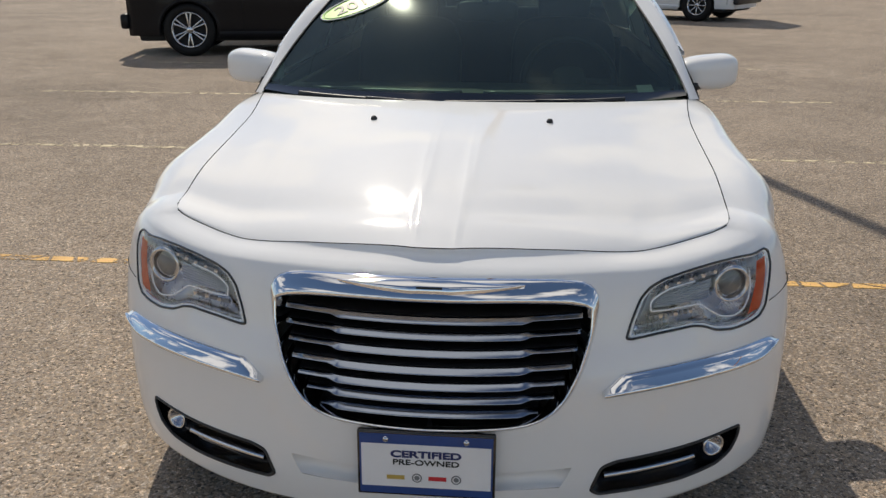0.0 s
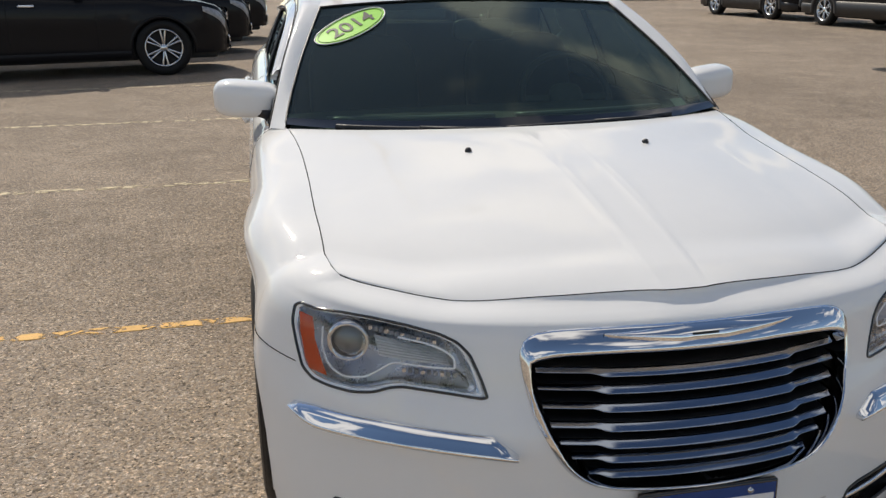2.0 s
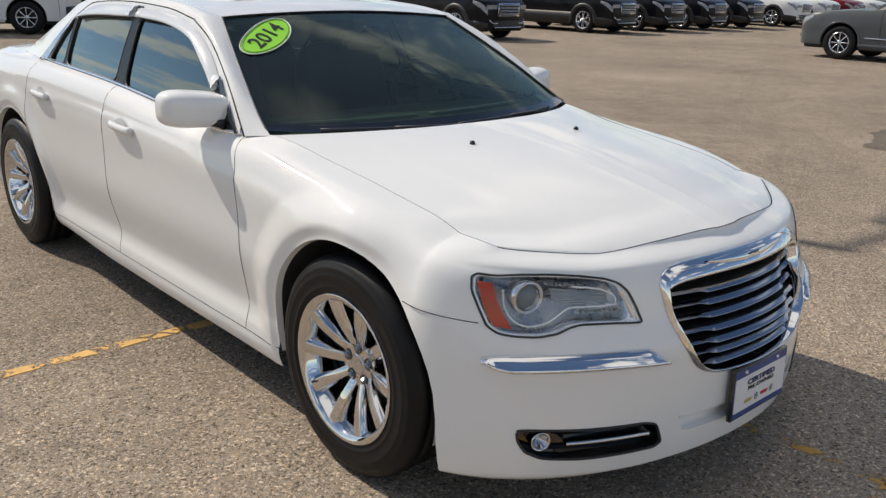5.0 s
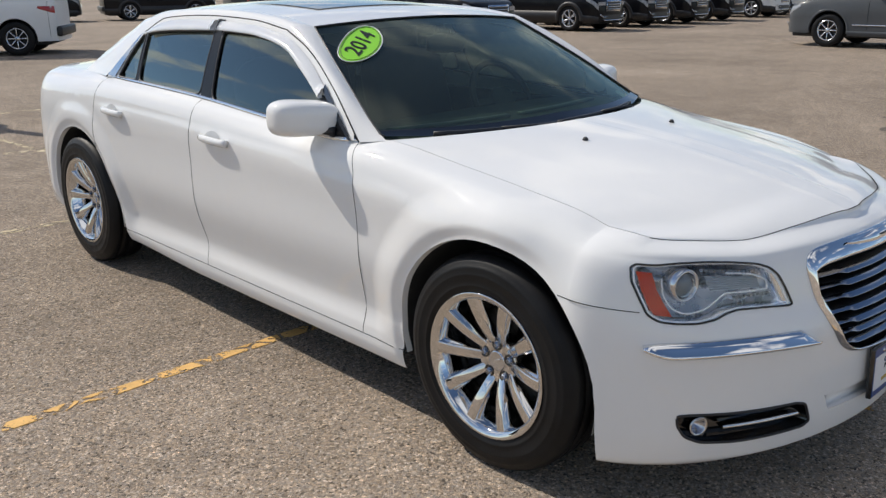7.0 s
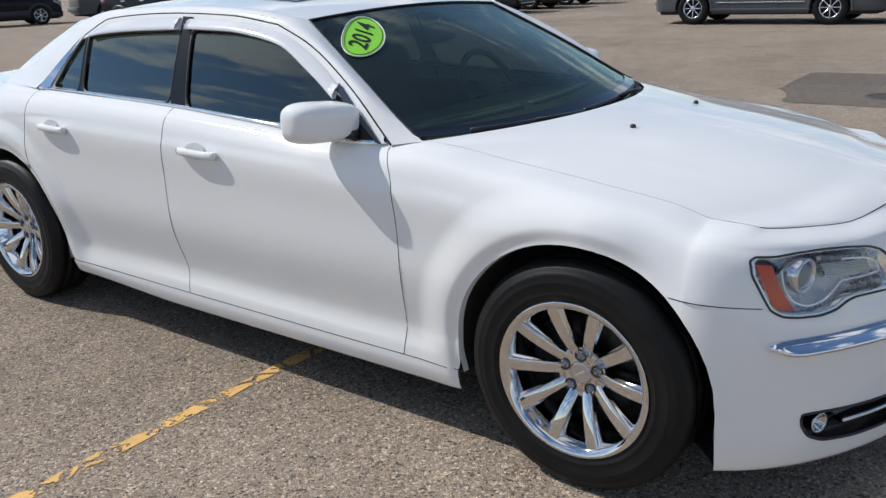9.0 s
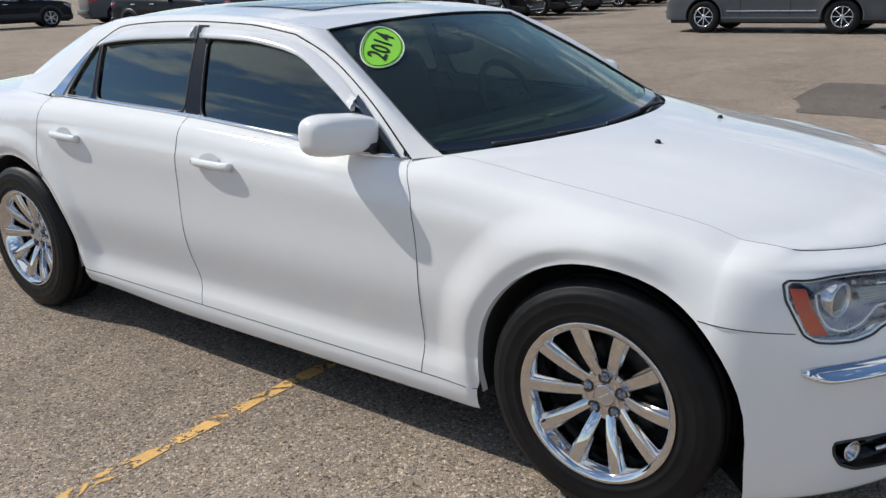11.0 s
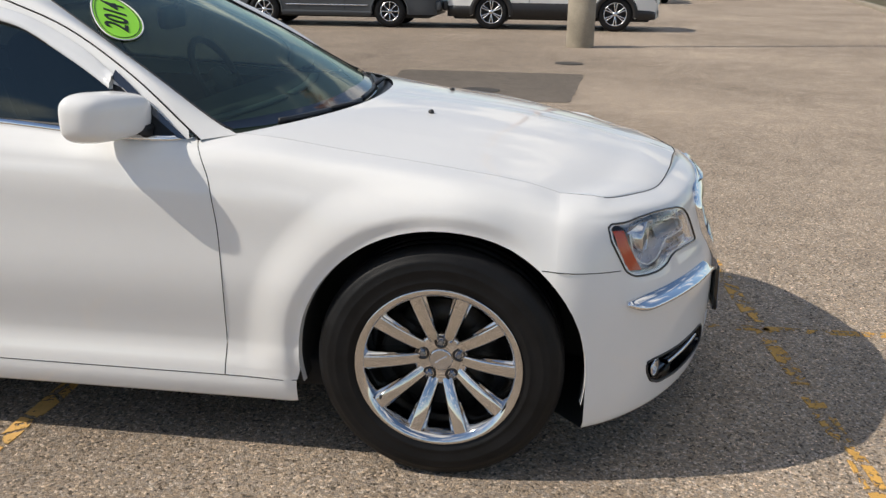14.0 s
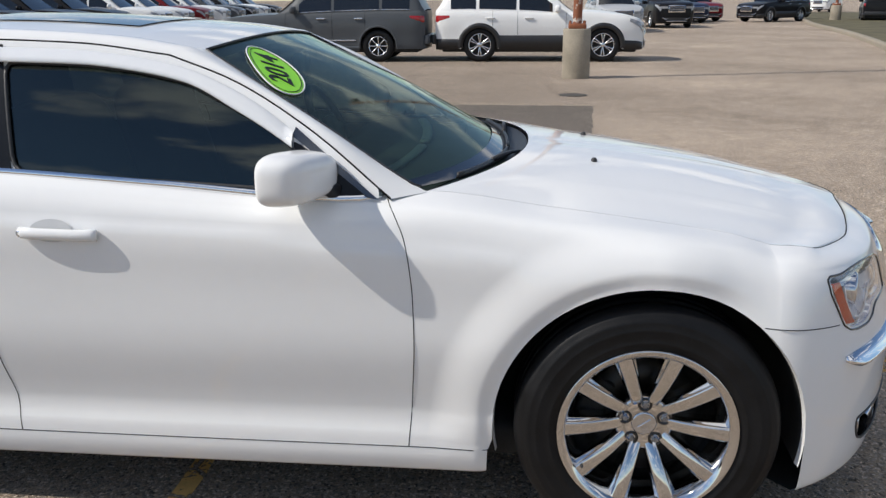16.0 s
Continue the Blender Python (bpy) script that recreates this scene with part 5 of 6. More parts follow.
# fog lamps in black slots
fo = np.array(spaced(rounded(FOG, 0.3), 0.02))
rows = [on_nose(fo[:, 0], fo[:, 1], 0.001), on_nose(fo[:, 0], fo[:, 1], 0.001) + (0, 0.05, 0)]
v, f = grid(np.array(rows), close_v=True)
f = f + [tuple(range(len(v) - len(fo), len(v)))]
both("fog_recess", (v, f), GLOSS_BLACK, "black fog lamp recess", smooth=False)
both("fog_rim", sweep([tuple(q) for q in on_nose(fo[:, 0], fo[:, 1], 0.0)], ring(0.004, 6), closed=True), BLACK)
fc = on_nose(0.681, 0.299, 0) + (0, 0.024, 0)
for sx in (1, -1):
    fl = (lambda q: q) if sx > 0 else flip
    fog = part("fog_lamp", mesh("fog_lamp", *fl(moved(lathe([(0.05, 0.025), (0.0, 0.0295), (-0.0065, 0.028), (-0.003, 0.023), (0.01, 0.0165), (0.02, 0.0)], 32, "y"), pose(*fc, 0, 0, 24)))), CHROME_DULL, sedan, "round chrome fog lamp")
    part("fog_glass", mesh("fog_glass", *fl(moved(lathe([(-0.002, 0.023), (-0.006, 0.013), (-0.007, 0.0)], 24, "y"), pose(*fc, 0, 0, 24)))), LENS, fog)
    xs = np.linspace(0.408, 0.634, 14)
    bar = [[tuple(on_nose(x, 0.294 - 0.01 * (x - 0.43) + zz, dd)) for zz, dd in ((0.007, -0.05), (0.007, -0.012), (0.0, -0.006), (-0.008, -0.012), (-0.008, -0.05))] for x in xs]
    part("fog_bar", mesh("fog_bar", *fl(grid(bar))), CHROME_DULL, sedan, "satin bar beside the fog lamp")

# the shallow slot under the number plate
xs = np.linspace(-0.325, 0.325, 27)
slot = []
for x in xs:
    e = max(0, abs(x) - 0.27) / 0.055
    zt, zb = 0.336, 0.287
    slot.append([tuple(on_nose(x, zt, 0.0)), tuple(on_nose(x, zt - 0.004, 0) + (0, 0.030 * (1 - e), 0)), tuple(on_nose(x, zb, 0) + (0, 0.022 * (1 - e), 0)), tuple(on_nose(x, zb, 0.0))])
part("lower_slot", mesh("lower_slot", *grid(slot)), PAINT, sedan)

# underside
part("underbody", mesh("underbody", *join(box(-0.78, 0.78, -0.30, 3.8, 0.20, 0.30, 0.02), box(-0.50, 0.50, -0.60, -0.30, 0.24, 0.30, 0.02))), LINER, sedan)
lip_rows = []
for h in np.linspace(0, foot[0], 20):
    a = nose(h, 0.0)
    lip_rows.append([tuple(a), (a[0] * 0.9, a[1] + 0.08, a[2] + 0.004), (a[0] * 0.7, a[1] + 0.35, a[2] + 0.03)])
both("bumper_underside", grid(lip_rows), LINER)

# number plate insert
plate = part("plate_holder", mesh("plate_holder", *moved(box(-0.155, 0.155, -0.008, 0.008, -0.080, 0.080, 0.004), pose(0, -0.853, 0.364, -2, 0, 0))), GLOSS_BLACK, sedan, "dark frame with a blue and white dealer insert")
pm = pose(0, -0.853, 0.364, -2, 0, 0)
slab = lambda x0, x1, z0, z1, d: moved(box(x0, x1, -0.008 - d, -0.006, z0, z1, 0), pm)
part("insert_blue", mesh("insert_blue", *slab(-0.149, 0.149, -0.074, 0.074, 0.001), False), PLATE_BLUE, plate)
part("insert_white", mesh("insert_white", *slab(-0.145, 0.145, -0.056, 0.050, 0.002), False), PLATE_WHITE, plate)


def text_mesh(body, size, width=None, spacing=1.0, bold=0.0):
    """Words as a flat mesh in x and y, about the origin."""
    cu = bpy.data.curves.new("words", "FONT")
    cu.body, cu.size, cu.align_x, cu.align_y, cu.extrude, cu.offset, cu.space_character = body, size, "CENTER", "CENTER", 0.0006, bold, spacing
    tmp = bpy.data.objects.new("words", cu)
    scene.collection.objects.link(tmp)
    bpy.context.view_layer.update()
    me = bpy.data.meshes.new_from_object(tmp.evaluated_get(bpy.context.evaluated_depsgraph_get()))
    bpy.data.objects.remove(tmp)
    me.materials.clear()
    xs_ = [v.co.x for v in me.vertices]
    if width:
        k = width / (max(xs_) - min(xs_))
        for v in me.vertices:
            v.co.x *= k
    return me


stand = pm @ pose(0, -0.0108, 0, 90, 0, 0)
for body, sz, wd, z0, m_, bold in (("CERTIFIED", 0.0225, 0.158, 0.026, NAVY_INK, 0.0009), ("PRE-OWNED", 0.0185, 0.148, 0.006, INK, 0.0003)):
    me = text_mesh(body, sz, wd, 1.0, bold)
    me.transform(stand @ pose(0, z0, 0))
    part("lettering", me, m_, plate, "printed words " + body.lower())
for x0, m_ in ((-0.068, GOLD_INK), (-0.020, GREY_INK), (0.026, RED_INK), (0.068, GREY_INK)):
    if m_ is GREY_INK:
        part("badge_mark", mesh("badge_mark", *moved(lathe([(-0.0105, 0.0115), (-0.0108, 0.0085)], 24, "y"), pm @ pose(x0, 0, -0.032))), m_, plate)
        part("badge_mark", mesh("badge_mark", *moved(lathe([(-0.0105, 0.006), (-0.0108, 0.0)], 24, "y"), pm @ pose(x0, 0, -0.032))), m_, plate)
    else:
        part("badge_mark", mesh("badge_mark", *slab(x0 - 0.020, x0 + 0.020, -0.037, -0.027, 0.003), False), m_, plate)
for sx in (-0.09, 0.09):
    part("plate_bolt", mesh("plate_bolt", *moved(lathe([(-0.008, 0.007), (-0.013, 0.006), (-0.014, 0.0)], 16, "y"), pm @ pose(sx, 0, 0.062))), CHROME_DULL, plate)

# ---- wheels of the sedan ----
def tyre(r, rim, w):
    """A tyre about x, its outer face towards +x: grooved tread, round shoulders, moulded rings on the sidewall."""
    inner_ = [(-w, rim), (-w * 1.02, rim + 0.02), (-w * 1.1, (r + rim) / 2), (-w * 1.0, r - 0.030), (-w * 0.86, r - 0.010), (-w * 0.75, r - 0.003)]
    tread = [(-w * 0.66, r)]
    for g in (-0.048, 0.0, 0.048):
        tread += [(g - 0.006, r), (g - 0.004, r - 0.008), (g + 0.004, r - 0.008), (g + 0.006, r)]
    tread += [(w * 0.66, r)]
    h = r - rim
    outer_ = [(w * 0.76, r - 0.003), (w * 0.87, r - 0.010), (w * 0.95, r - 0.021), (w * 0.985, r - 0.031), (w * 1.005, r - 0.033), (w * 1.02, r - 0.040), (w * 1.018, r - 0.043),
              (w * 1.05, rim + h * 0.52), (w * 1.058, rim + h * 0.49), (w * 1.048, rim + h * 0.46), (w * 1.05, rim + h * 0.33), (w * 1.035, rim + h * 0.24), (w * 1.045, rim + h * 0.22),
              (w * 1.045, rim + h * 0.17), (w * 1.025, rim + h * 0.15), (w * 1.02, rim + 0.006), (w * 0.94, rim)]
    return lathe(inner_ + tread + outer_, 88)


def spoke(r0, r1, w0, w1, x0, x1, depth=0.022, n=7):
    """A spoke along +z with a flat, edge-rounded face towards +x."""
    rows = []
    for k in range(n):
        t = k / (n - 1)
        r, w, x = r0 + (r1 - r0) * t, w0 + (w1 - w0) * t, x0 + (x1 - x0) * t + 0.010 * math.sin(math.pi * t)
        rows.append([(x - depth, -w * 1.02, r), (x - 0.018, -w, r), (x - 0.0085, -w * 0.86, r), (x - 0.0030, -w * 0.68, r), (x, -w * 0.3, r), (x, w * 0.3, r), (x - 0.0030, w * 0.68, r), (x - 0.0085, w * 0.86, r), (x - 0.018, w, r), (x - depth, w * 1.02, r)])
    v, f = grid(rows, close_v=True)
    return v, f


def wheel_spoke(r0, r1, x0, x1, n=9):
    """A cast spoke along +z: flat face, rounded edges, and a lower ledge on each flank that widens to the rim."""
    rows = []
    for k in range(n):
        t = k / (n - 1)
        r, x = r0 + (r1 - r0) * t, x0 + (x1 - x0) * t + 0.009 * math.sin(math.pi * t)
        w = 0.0165 + 0.0035 * t
        g = 0.001 + 0.0085 * t**1.3
        half = [(x - 0.052, w + g + 0.003), (x - 0.020, w + g), (x - 0.0125, w + g - 0.002), (x - 0.0115, w + 0.0008), (x - 0.0040, w - 0.0006), (x - 0.0010, w - 0.0030), (x, w - 0.0055)]
        rows.append([(a, -b, r) for a, b in half] + [(a, b, r) for a, b in reversed(half)])
    return grid(rows, close_v=True)


WHEEL_CHROME = material("wheel_chrome", (0.68, 0.67, 0.66), 0.045, metal=1.0, rough_vary=0.03, scale=25)
TYRE_R, RIM_R = 0.3500, 0.2340
BARREL = material("rim_barrel", (0.70, 0.72, 0.75), 0.06, metal=1.0, rough_vary=0.05, scale=30)
DISC = material("brake_disc", (0.06, 0.058, 0.055), 0.5, metal=1.0, vary=0.2, scale=20)


def sedan_wheel(at):
    w = new("wheel")
    w.parent = sedan
    w.matrix_basis = at
    part("tyre", mesh("tyre", *tyre(TYRE_R, RIM_R, 0.108)), RUBBER, w, "black tyre, sidewall slightly scuffed")
    lip = lathe([(0.102, RIM_R - 0.001), (0.110, RIM_R + 0.003), (0.113, RIM_R + 0.001), (0.112, RIM_R - 0.005), (0.104, RIM_R - 0.019), (0.098, RIM_R - 0.022)], 88)
    rim = part("rim", mesh("rim", *lip), WHEEL_CHROME, w, "chrome ten-spoke rim")
    part("barrel", mesh("barrel", *lathe([(0.098, RIM_R - 0.022), (0.080, RIM_R - 0.030), (0.05, RIM_R - 0.040), (-0.01, RIM_R - 0.048), (-0.09, RIM_R - 0.042)], 64)), BARREL, rim)
    arm_mesh = mesh("spoke", *wheel_spoke(0.050, RIM_R - 0.016, 0.043, 0.101))
    for k in range(10):
        part("spoke", arm_mesh, WHEEL_CHROME, rim).matrix_basis = Matrix.Rotation(radians(18 + 36 * k), 4, "X")
    part("hub", mesh("hub", *lathe([(0.00, 0.074), (0.032, 0.079), (0.0455, 0.077), (0.0485, 0.070), (0.0475, 0.060), (0.0475, 0.034)], 48)), WHEEL_CHROME, rim)
    part("centre_cap", mesh("centre_cap", *lathe([(0.046, 0.034), (0.0505, 0.032), (0.0515, 0.027), (0.0505, 0.025), (0.0515, 0.0)], 40)), CHROME_DULL, rim, "chrome centre cap")
    part("cap_mark", mesh("cap_mark", *moved(box(0.0505, 0.0535, -0.020, 0.020, -0.0025, 0.0025, 0.001), Matrix.Rotation(radians(35), 4, "X"))), CHROME, rim)
    nut_mesh = mesh("lug_nut", *lathe([(0.036, 0.0104), (0.0530, 0.0104), (0.0575, 0.0068), (0.0580, 0.0)], 6), False)
    # black rings, raised off the hub, paint the dark of sunken lug recesses
    recess_shade_mesh = mesh("lug_recess_shade", *lathe([(0.0470, 0.0200), (0.0502, 0.0190), (0.0502, 0.0155), (0.0465, 0.0105)], 24))
    for k in range(5):
        a = radians(90 + 72 * k)
        for nm, me, m_, lab in (("lug_recess_shade", recess_shade_mesh, GLOSS_BLACK, ""), ("lug_nut", nut_mesh, BAR_CHROME, "chrome lug nut")):
            part(nm, me, m_, rim, lab).matrix_basis = Matrix.Translation((0, 0.0545 * math.cos(a), 0.0545 * math.sin(a)))
    part("brake_disc", mesh("brake_disc", *lathe([(-0.012, 0.165), (-0.004, 0.165), (-0.004, 0.06), (-0.012, 0.06)], 48)), DISC, w)
    part("brake_backing", mesh("brake_backing", *lathe([(-0.045, 0.0), (-0.045, 0.19)], 40)), LINER, w)
    part("caliper", mesh("caliper", *moved(box(-0.03, 0.015, -0.06, 0.06, 0.10, 0.175, 0.012), Matrix.Rotation(radians(70), 4, "X"))), LINER, w)
    part("valve", mesh("valve", *moved(lathe([(0.085, 0.0045), (0.108, 0.004), (0.110, 0.0)], 10), Matrix.Translation((0, -0.165, -0.105)))), BLACK, rim)
    return w


first = sedan_wheel(pose(0.792, 0.012, 0.350))
for at in (pose(0.782, 3.060, 0.350), pose(-0.792, 0.012, 0.350, 0, 0, 180), pose(-0.782, 3.060, 0.350, 0, 0, 180)):
    copy_thing(first, at)

# ---- inside the sedan ----
part("cabin_tub", mesh("cabin_tub", *join(box(-0.76, 0.76, 0.50, 3.0, 0.25, 0.32, 0.02), box(-0.80, -0.76, 0.60, 2.9, 0.3, 0.93, 0.01), box(0.76, 0.80, 0.60, 2.9, 0.3, 0.93, 0.01), box(-0.74, 0.74, 2.66, 2.74, 0.3, 1.0, 0.03))), TRIM, sedan)
xs = np.linspace(-0.75, 0.75, 25)
dash = [[(x, 0.50 + 0.20 * (x / 0.75) ** 2, 0.925), (x, 0.66 + 0.10 * (x / 0.75) ** 2, 0.955), (x, 0.95, 0.965 - 0.01 * (x / 0.75) ** 2), (x, 1.03, 0.93), (x, 1.05, 0.80), (x, 0.98, 0.55)] for x in xs]
part("dashboard", mesh("dashboard", *grid(dash)), TRIM, sedan, "dark grey dashboard")
part("headliner", mesh("headliner", *grid(roof_full - (0, 0, 0.035))), material("headliner", (0.20, 0.20, 0.19), 0.9, vary=0.1, scale=8), sedan)


def seat(x, y, wide):
    base_ = moved(superball(wide, 0.27, 0.10, 0.35, 0.35), pose(x, y, 0.52, 6, 0, 0))
    back_ = moved(superball(wide, 0.09, 0.33, 0.4, 0.4), pose(x, y + 0.30, 0.84, -16, 0, 0))
    s = part("seat", mesh("seat", *join(base_, back_)), LEATHER, sedan, "black leather seat")
    return s


for sx in (-0.37, 0.37):
    s = seat(sx, 1.45, 0.25)
    part("headrest", mesh("headrest", *moved(superball(0.125, 0.055, 0.095, 0.45, 0.5), pose(sx, 1.86, 1.205, -10, 0, 0))), LEATHER, s, "black headrest")
    for d in (-0.05, 0.05):
        part("headrest_post", mesh("headrest_post", *sweep([(sx + d, 1.83, 1.08), (sx + d, 1.855, 1.20)], ring(0.006, 8))), CHROME_DULL, s)
b = seat(0.0, 2.35, 0.66)
for sx in (-0.40, 0.40):
    part("headrest", mesh("headrest", *moved(superball(0.12, 0.05, 0.075, 0.45, 0.5), pose(sx, 2.72, 1.17, -15, 0, 0))), LEATHER, b, "black headrest")
# steering wheel on the car's left side
sw = pose(0.37, 1.10, 0.955, 62, 0, 0)
ang = np.linspace(0, 2 * math.pi, 40, endpoint=False)
steer = part("steering_wheel", mesh("steering_wheel", *moved(sweep([(0.185 * math.cos(a), 0.185 * math.sin(a), 0) for a in ang], ring(0.015, 8), closed=True), sw)), LEATHER, sedan, "dark steering wheel")
part("steering_hub", mesh("steering_hub", *moved(join(superball(0.07, 0.06, 0.025, 0.6, 0.7), box(-0.18, 0.18, -0.014, 0.014, -0.012, 0.004, 0.004)), sw)), TRIM, steer)
# inside mirror
part("inner_mirror", mesh("inner_mirror", *moved(superball(0.125, 0.020, 0.042, 0.45, 0.5), pose(0.03, 1.13, 1.228, 0, 0, 6))), BLACK, sedan, "dark rear-view mirror")
part("mirror_stem", mesh("mirror_stem", *sweep([(0.03, 1.125, 1.25), (0.02, 1.105, 1.282)], ring(0.012, 8))), BLACK, sedan)

def on_screen(s_, t_, d=0.0):
    """A place on the windscreen: s_ across (-1 to 1), t_ up (0 to 1)."""
    i, j = t_ * 17, abs(s_) * 14
    i0, j0 = min(int(i), 16), min(int(j), 13)
    a, b_ = i - i0, j - j0
    q = (screen[i0, j0] * (1 - a) * (1 - b_) + screen[i0 + 1, j0] * a * (1 - b_) + screen[i0, j0 + 1] * (1 - a) * b_ + screen[i0 + 1, j0 + 1] * a * b_)
    return Vector((math.copysign(q[0], s_), q[1] - 0.003, q[2] - 0.003)) + Vector((0, -0.5, 0.86)) * d


for s0, s1, t0, t1 in ((-0.80, -0.12, 0.012, 0.012), (-0.10, 0.70, 0.016, 0.020)):
    blade = [on_screen(s0 + (s1 - s0) * k / 14, t0 + (t1 - t0) * k / 14 + 0.006 * math.sin(math.pi * k / 14), 0.008) for k in range(15)]
    wp = part("wiper", mesh("wiper", *sweep(blade, [(-0.006, -0.008), (0.006, -0.008), (0.004, 0.008), (-0.004, 0.010)])), BLACK, sedan, "black windscreen wiper")
    mid_ = blade[7]
    root = on_screen(s1, 0.01, 0.012) + Vector((0.02, -0.06, -0.015))
    part("wiper_arm", mesh("wiper_arm", *sweep([root, (root + mid_) / 2 + Vector((0, 0, 0.014)), mid_ + Vector((0, 0, 0.006))], [(-0.008, -0.004), (0.008, -0.004), (0.006, 0.006), (-0.006, 0.006)])), BLACK, wp)

# a small pale label low in the corner of the screen, and the defroster slots along the dashboard
tag_ = [[tuple(on_screen(0.775 + 0.075 * u_, 0.075 + 0.075 * v_, -0.004)) for v_ in (0, 0.5, 1)] for u_ in (0, 0.5, 1)]
part("corner_label", mesh("corner_label", *outward(grid(tag_), (0, -0.5, 0.8))), material("pale_label", (0.36, 0.40, 0.38), 0.5, vary=0.1, scale=40), sedan, "small pale label in the corner of the windscreen")
for xa, xb in ((-0.62, -0.04), (0.04, 0.62)):
    slot_path = [(x, 0.70 + 0.11 * (x / 0.75) ** 2, 0.961) for x in np.linspace(xa, xb, 13)]
    part("defroster_slot", mesh("defroster_slot", *sweep(slot_path, [(-0.016, -0.004), (0.016, -0.004), (0.018, 0.004), (0.010, 0.008), (-0.010, 0.008), (-0.018, 0.004)])), material("slot_rim", (0.13, 0.145, 0.14), 0.4, vary=0.1, scale=20), sedan, "long defroster slot in the dashboard top")

# the year sticker behind the top corner of the screen
def sticker_place(a, b_):
    """Offsets in metres along the tilted oval's long and short way."""
    c, s_ = math.cos(STICK_TURN), math.sin(STICK_TURN)
    u, v = a * c - b_ * s_, a * s_ + b_ * c
    return on_screen(-(STICK[0] - u / 0.66), STICK[1] + v / 0.72, 0.003)


STICK, STICK_TURN = (0.772, 0.795), radians(40)
oval = lambda k: [[tuple(sticker_place(k * r * 0.150 * math.cos(a), k * r * 0.070 * math.sin(a)) + Vector((0, -0.3, 0.5)) * 0.0012 * (2 - 2 * k) * 10 * 0.1) for r in (1.0, 0.6, 0.0)] for a in np.linspace(0, 2 * math.pi, 40, endpoint=False)]
stick = part("year_sticker", mesh("year_sticker", *grid(oval(1.0), close_u=True)), LIME, sedan, "lime green oval year sticker on the windscreen")
white_rim = [tuple(sticker_place(0.153 * math.cos(a), 0.073 * math.sin(a))) for a in np.linspace(0, 2 * math.pi, 48, endpoint=False)]
part("sticker_border", mesh("sticker_border", *sweep(white_rim, ring(0.0022, 5), closed=True)), PLATE_WHITE, stick, "white border")
edge_ = [tuple(sticker_place(0.94 * 0.150 * math.cos(a), 0.91 * 0.070 * math.sin(a)) + Vector((0, -0.5, 0.86)) * 0.001) for a in np.linspace(0, 2 * math.pi, 48, endpoint=False)]
part("sticker_rim", mesh("sticker_rim", *sweep(edge_, ring(0.0010, 5), closed=True)), INK, stick)
num = text_mesh("2014", 0.094, 0.19, 1.0, 0.001)
for v in num.vertices:
    q = sticker_place(v.co.x, v.co.y) + Vector((0, -0.5, 0.86)) * (0.0015 + v.co.z)
    v.co = q
part("sticker_number", num, INK, stick, "black figures 2014")

# ---- vehicles parked round the lot ----
def paint(name, colour, rough=0.3):
    return material(name, colour, rough, coat=0.18, vary=0.03, scale=2.0, spec=0.10)


PAINTS = {"black": paint("black_paint", (0.010, 0.010, 0.012)), "grey": paint("grey_paint", (0.085, 0.092, 0.100)), "white": paint("plain_white_paint", (0.78, 0.78, 0.77)),
          "red": paint("maroon_paint", (0.16, 0.012, 0.016)), "silver": paint("silver_paint", (0.42, 0.43, 0.44)), "navy": paint("navy_paint", (0.012, 0.018, 0.045))}
DARK_GLASS = material("dark_car_glass", (0.012, 0.014, 0.016), 0.04, coat=0.5, vary=0.1, scale=4)
TAIL = material("tail_lamp_red", (0.35, 0.01, 0.012), 0.15, coat=0.8, vary=0.1, scale=20)
CAR_LAMP = material("car_headlamp", (0.30, 0.31, 0.33), 0.12, coat=0.8, vary=0.35, scale=18)
ALLOY = material("alloy_wheel", (0.58, 0.59, 0.61), 0.22, metal=1.0, vary=0.05, scale=20)


def wheel_mesh_set(r, rim, double):
    """Shared meshes of one wheel about x, outer face towards +x."""
    spokes_n = 6 if double else 8
    ty = mesh("tyre", *lathe([(-0.11, rim), (-0.12, (r + rim) / 2), (-0.10, r - 0.01), (-0.08, r), (0.08, r), (0.10, r - 0.012), (0.115, (r + rim) / 2), (0.105, rim + 0.01), (0.095, rim)], 40))
    ri = mesh("rim", *lathe([(0.095, rim), (0.106, rim + 0.004), (0.104, rim - 0.014), (0.03, rim - 0.03)], 40))
    sp = []
    for k in range(spokes_n):
        for off in ((-0.14, 0.14) if double else (0.0,)):
            sp.append(mesh("spoke", *moved(spoke(0.035, rim - 0.006, 0.014, 0.018, 0.078, 0.092, 0.03, 4), Matrix.Rotation(2 * math.pi * k / spokes_n + off, 4, "X"))))
    hb = mesh("hub", *lathe([(0.05, 0.060), (0.082, 0.055), (0.090, 0.03), (0.092, 0.0)], 20))
    bk = mesh("brake", *lathe([(0.02, rim - 0.02), (0.02, 0.0)], 24))
    for me, m_ in [(ty, RUBBER), (ri, ALLOY), (hb, ALLOY), (bk, LINER)] + [(q, ALLOY) for q in sp]:
        me.materials.append(m_)
    return ty, ri, sp, hb, bk


WHEELS = {True: wheel_mesh_set(0.390, 0.262, True), False: wheel_mesh_set(0.370, 0.225, False)}


def small_wheel(parent, at, double):
    ty, ri, sp, hb, bk = WHEELS[double]
    w = new("wheel")
    w.parent, w.matrix_basis = parent, at
    part("tyre", ty, RUBBER, w)
    rim = part("rim", ri, ALLOY, w, "bright alloy rim")
    for me in sp:
        part("spoke", me, ALLOY, rim)
    part("hub", hb, ALLOY, rim)
    part("brake", bk, LINER, w)


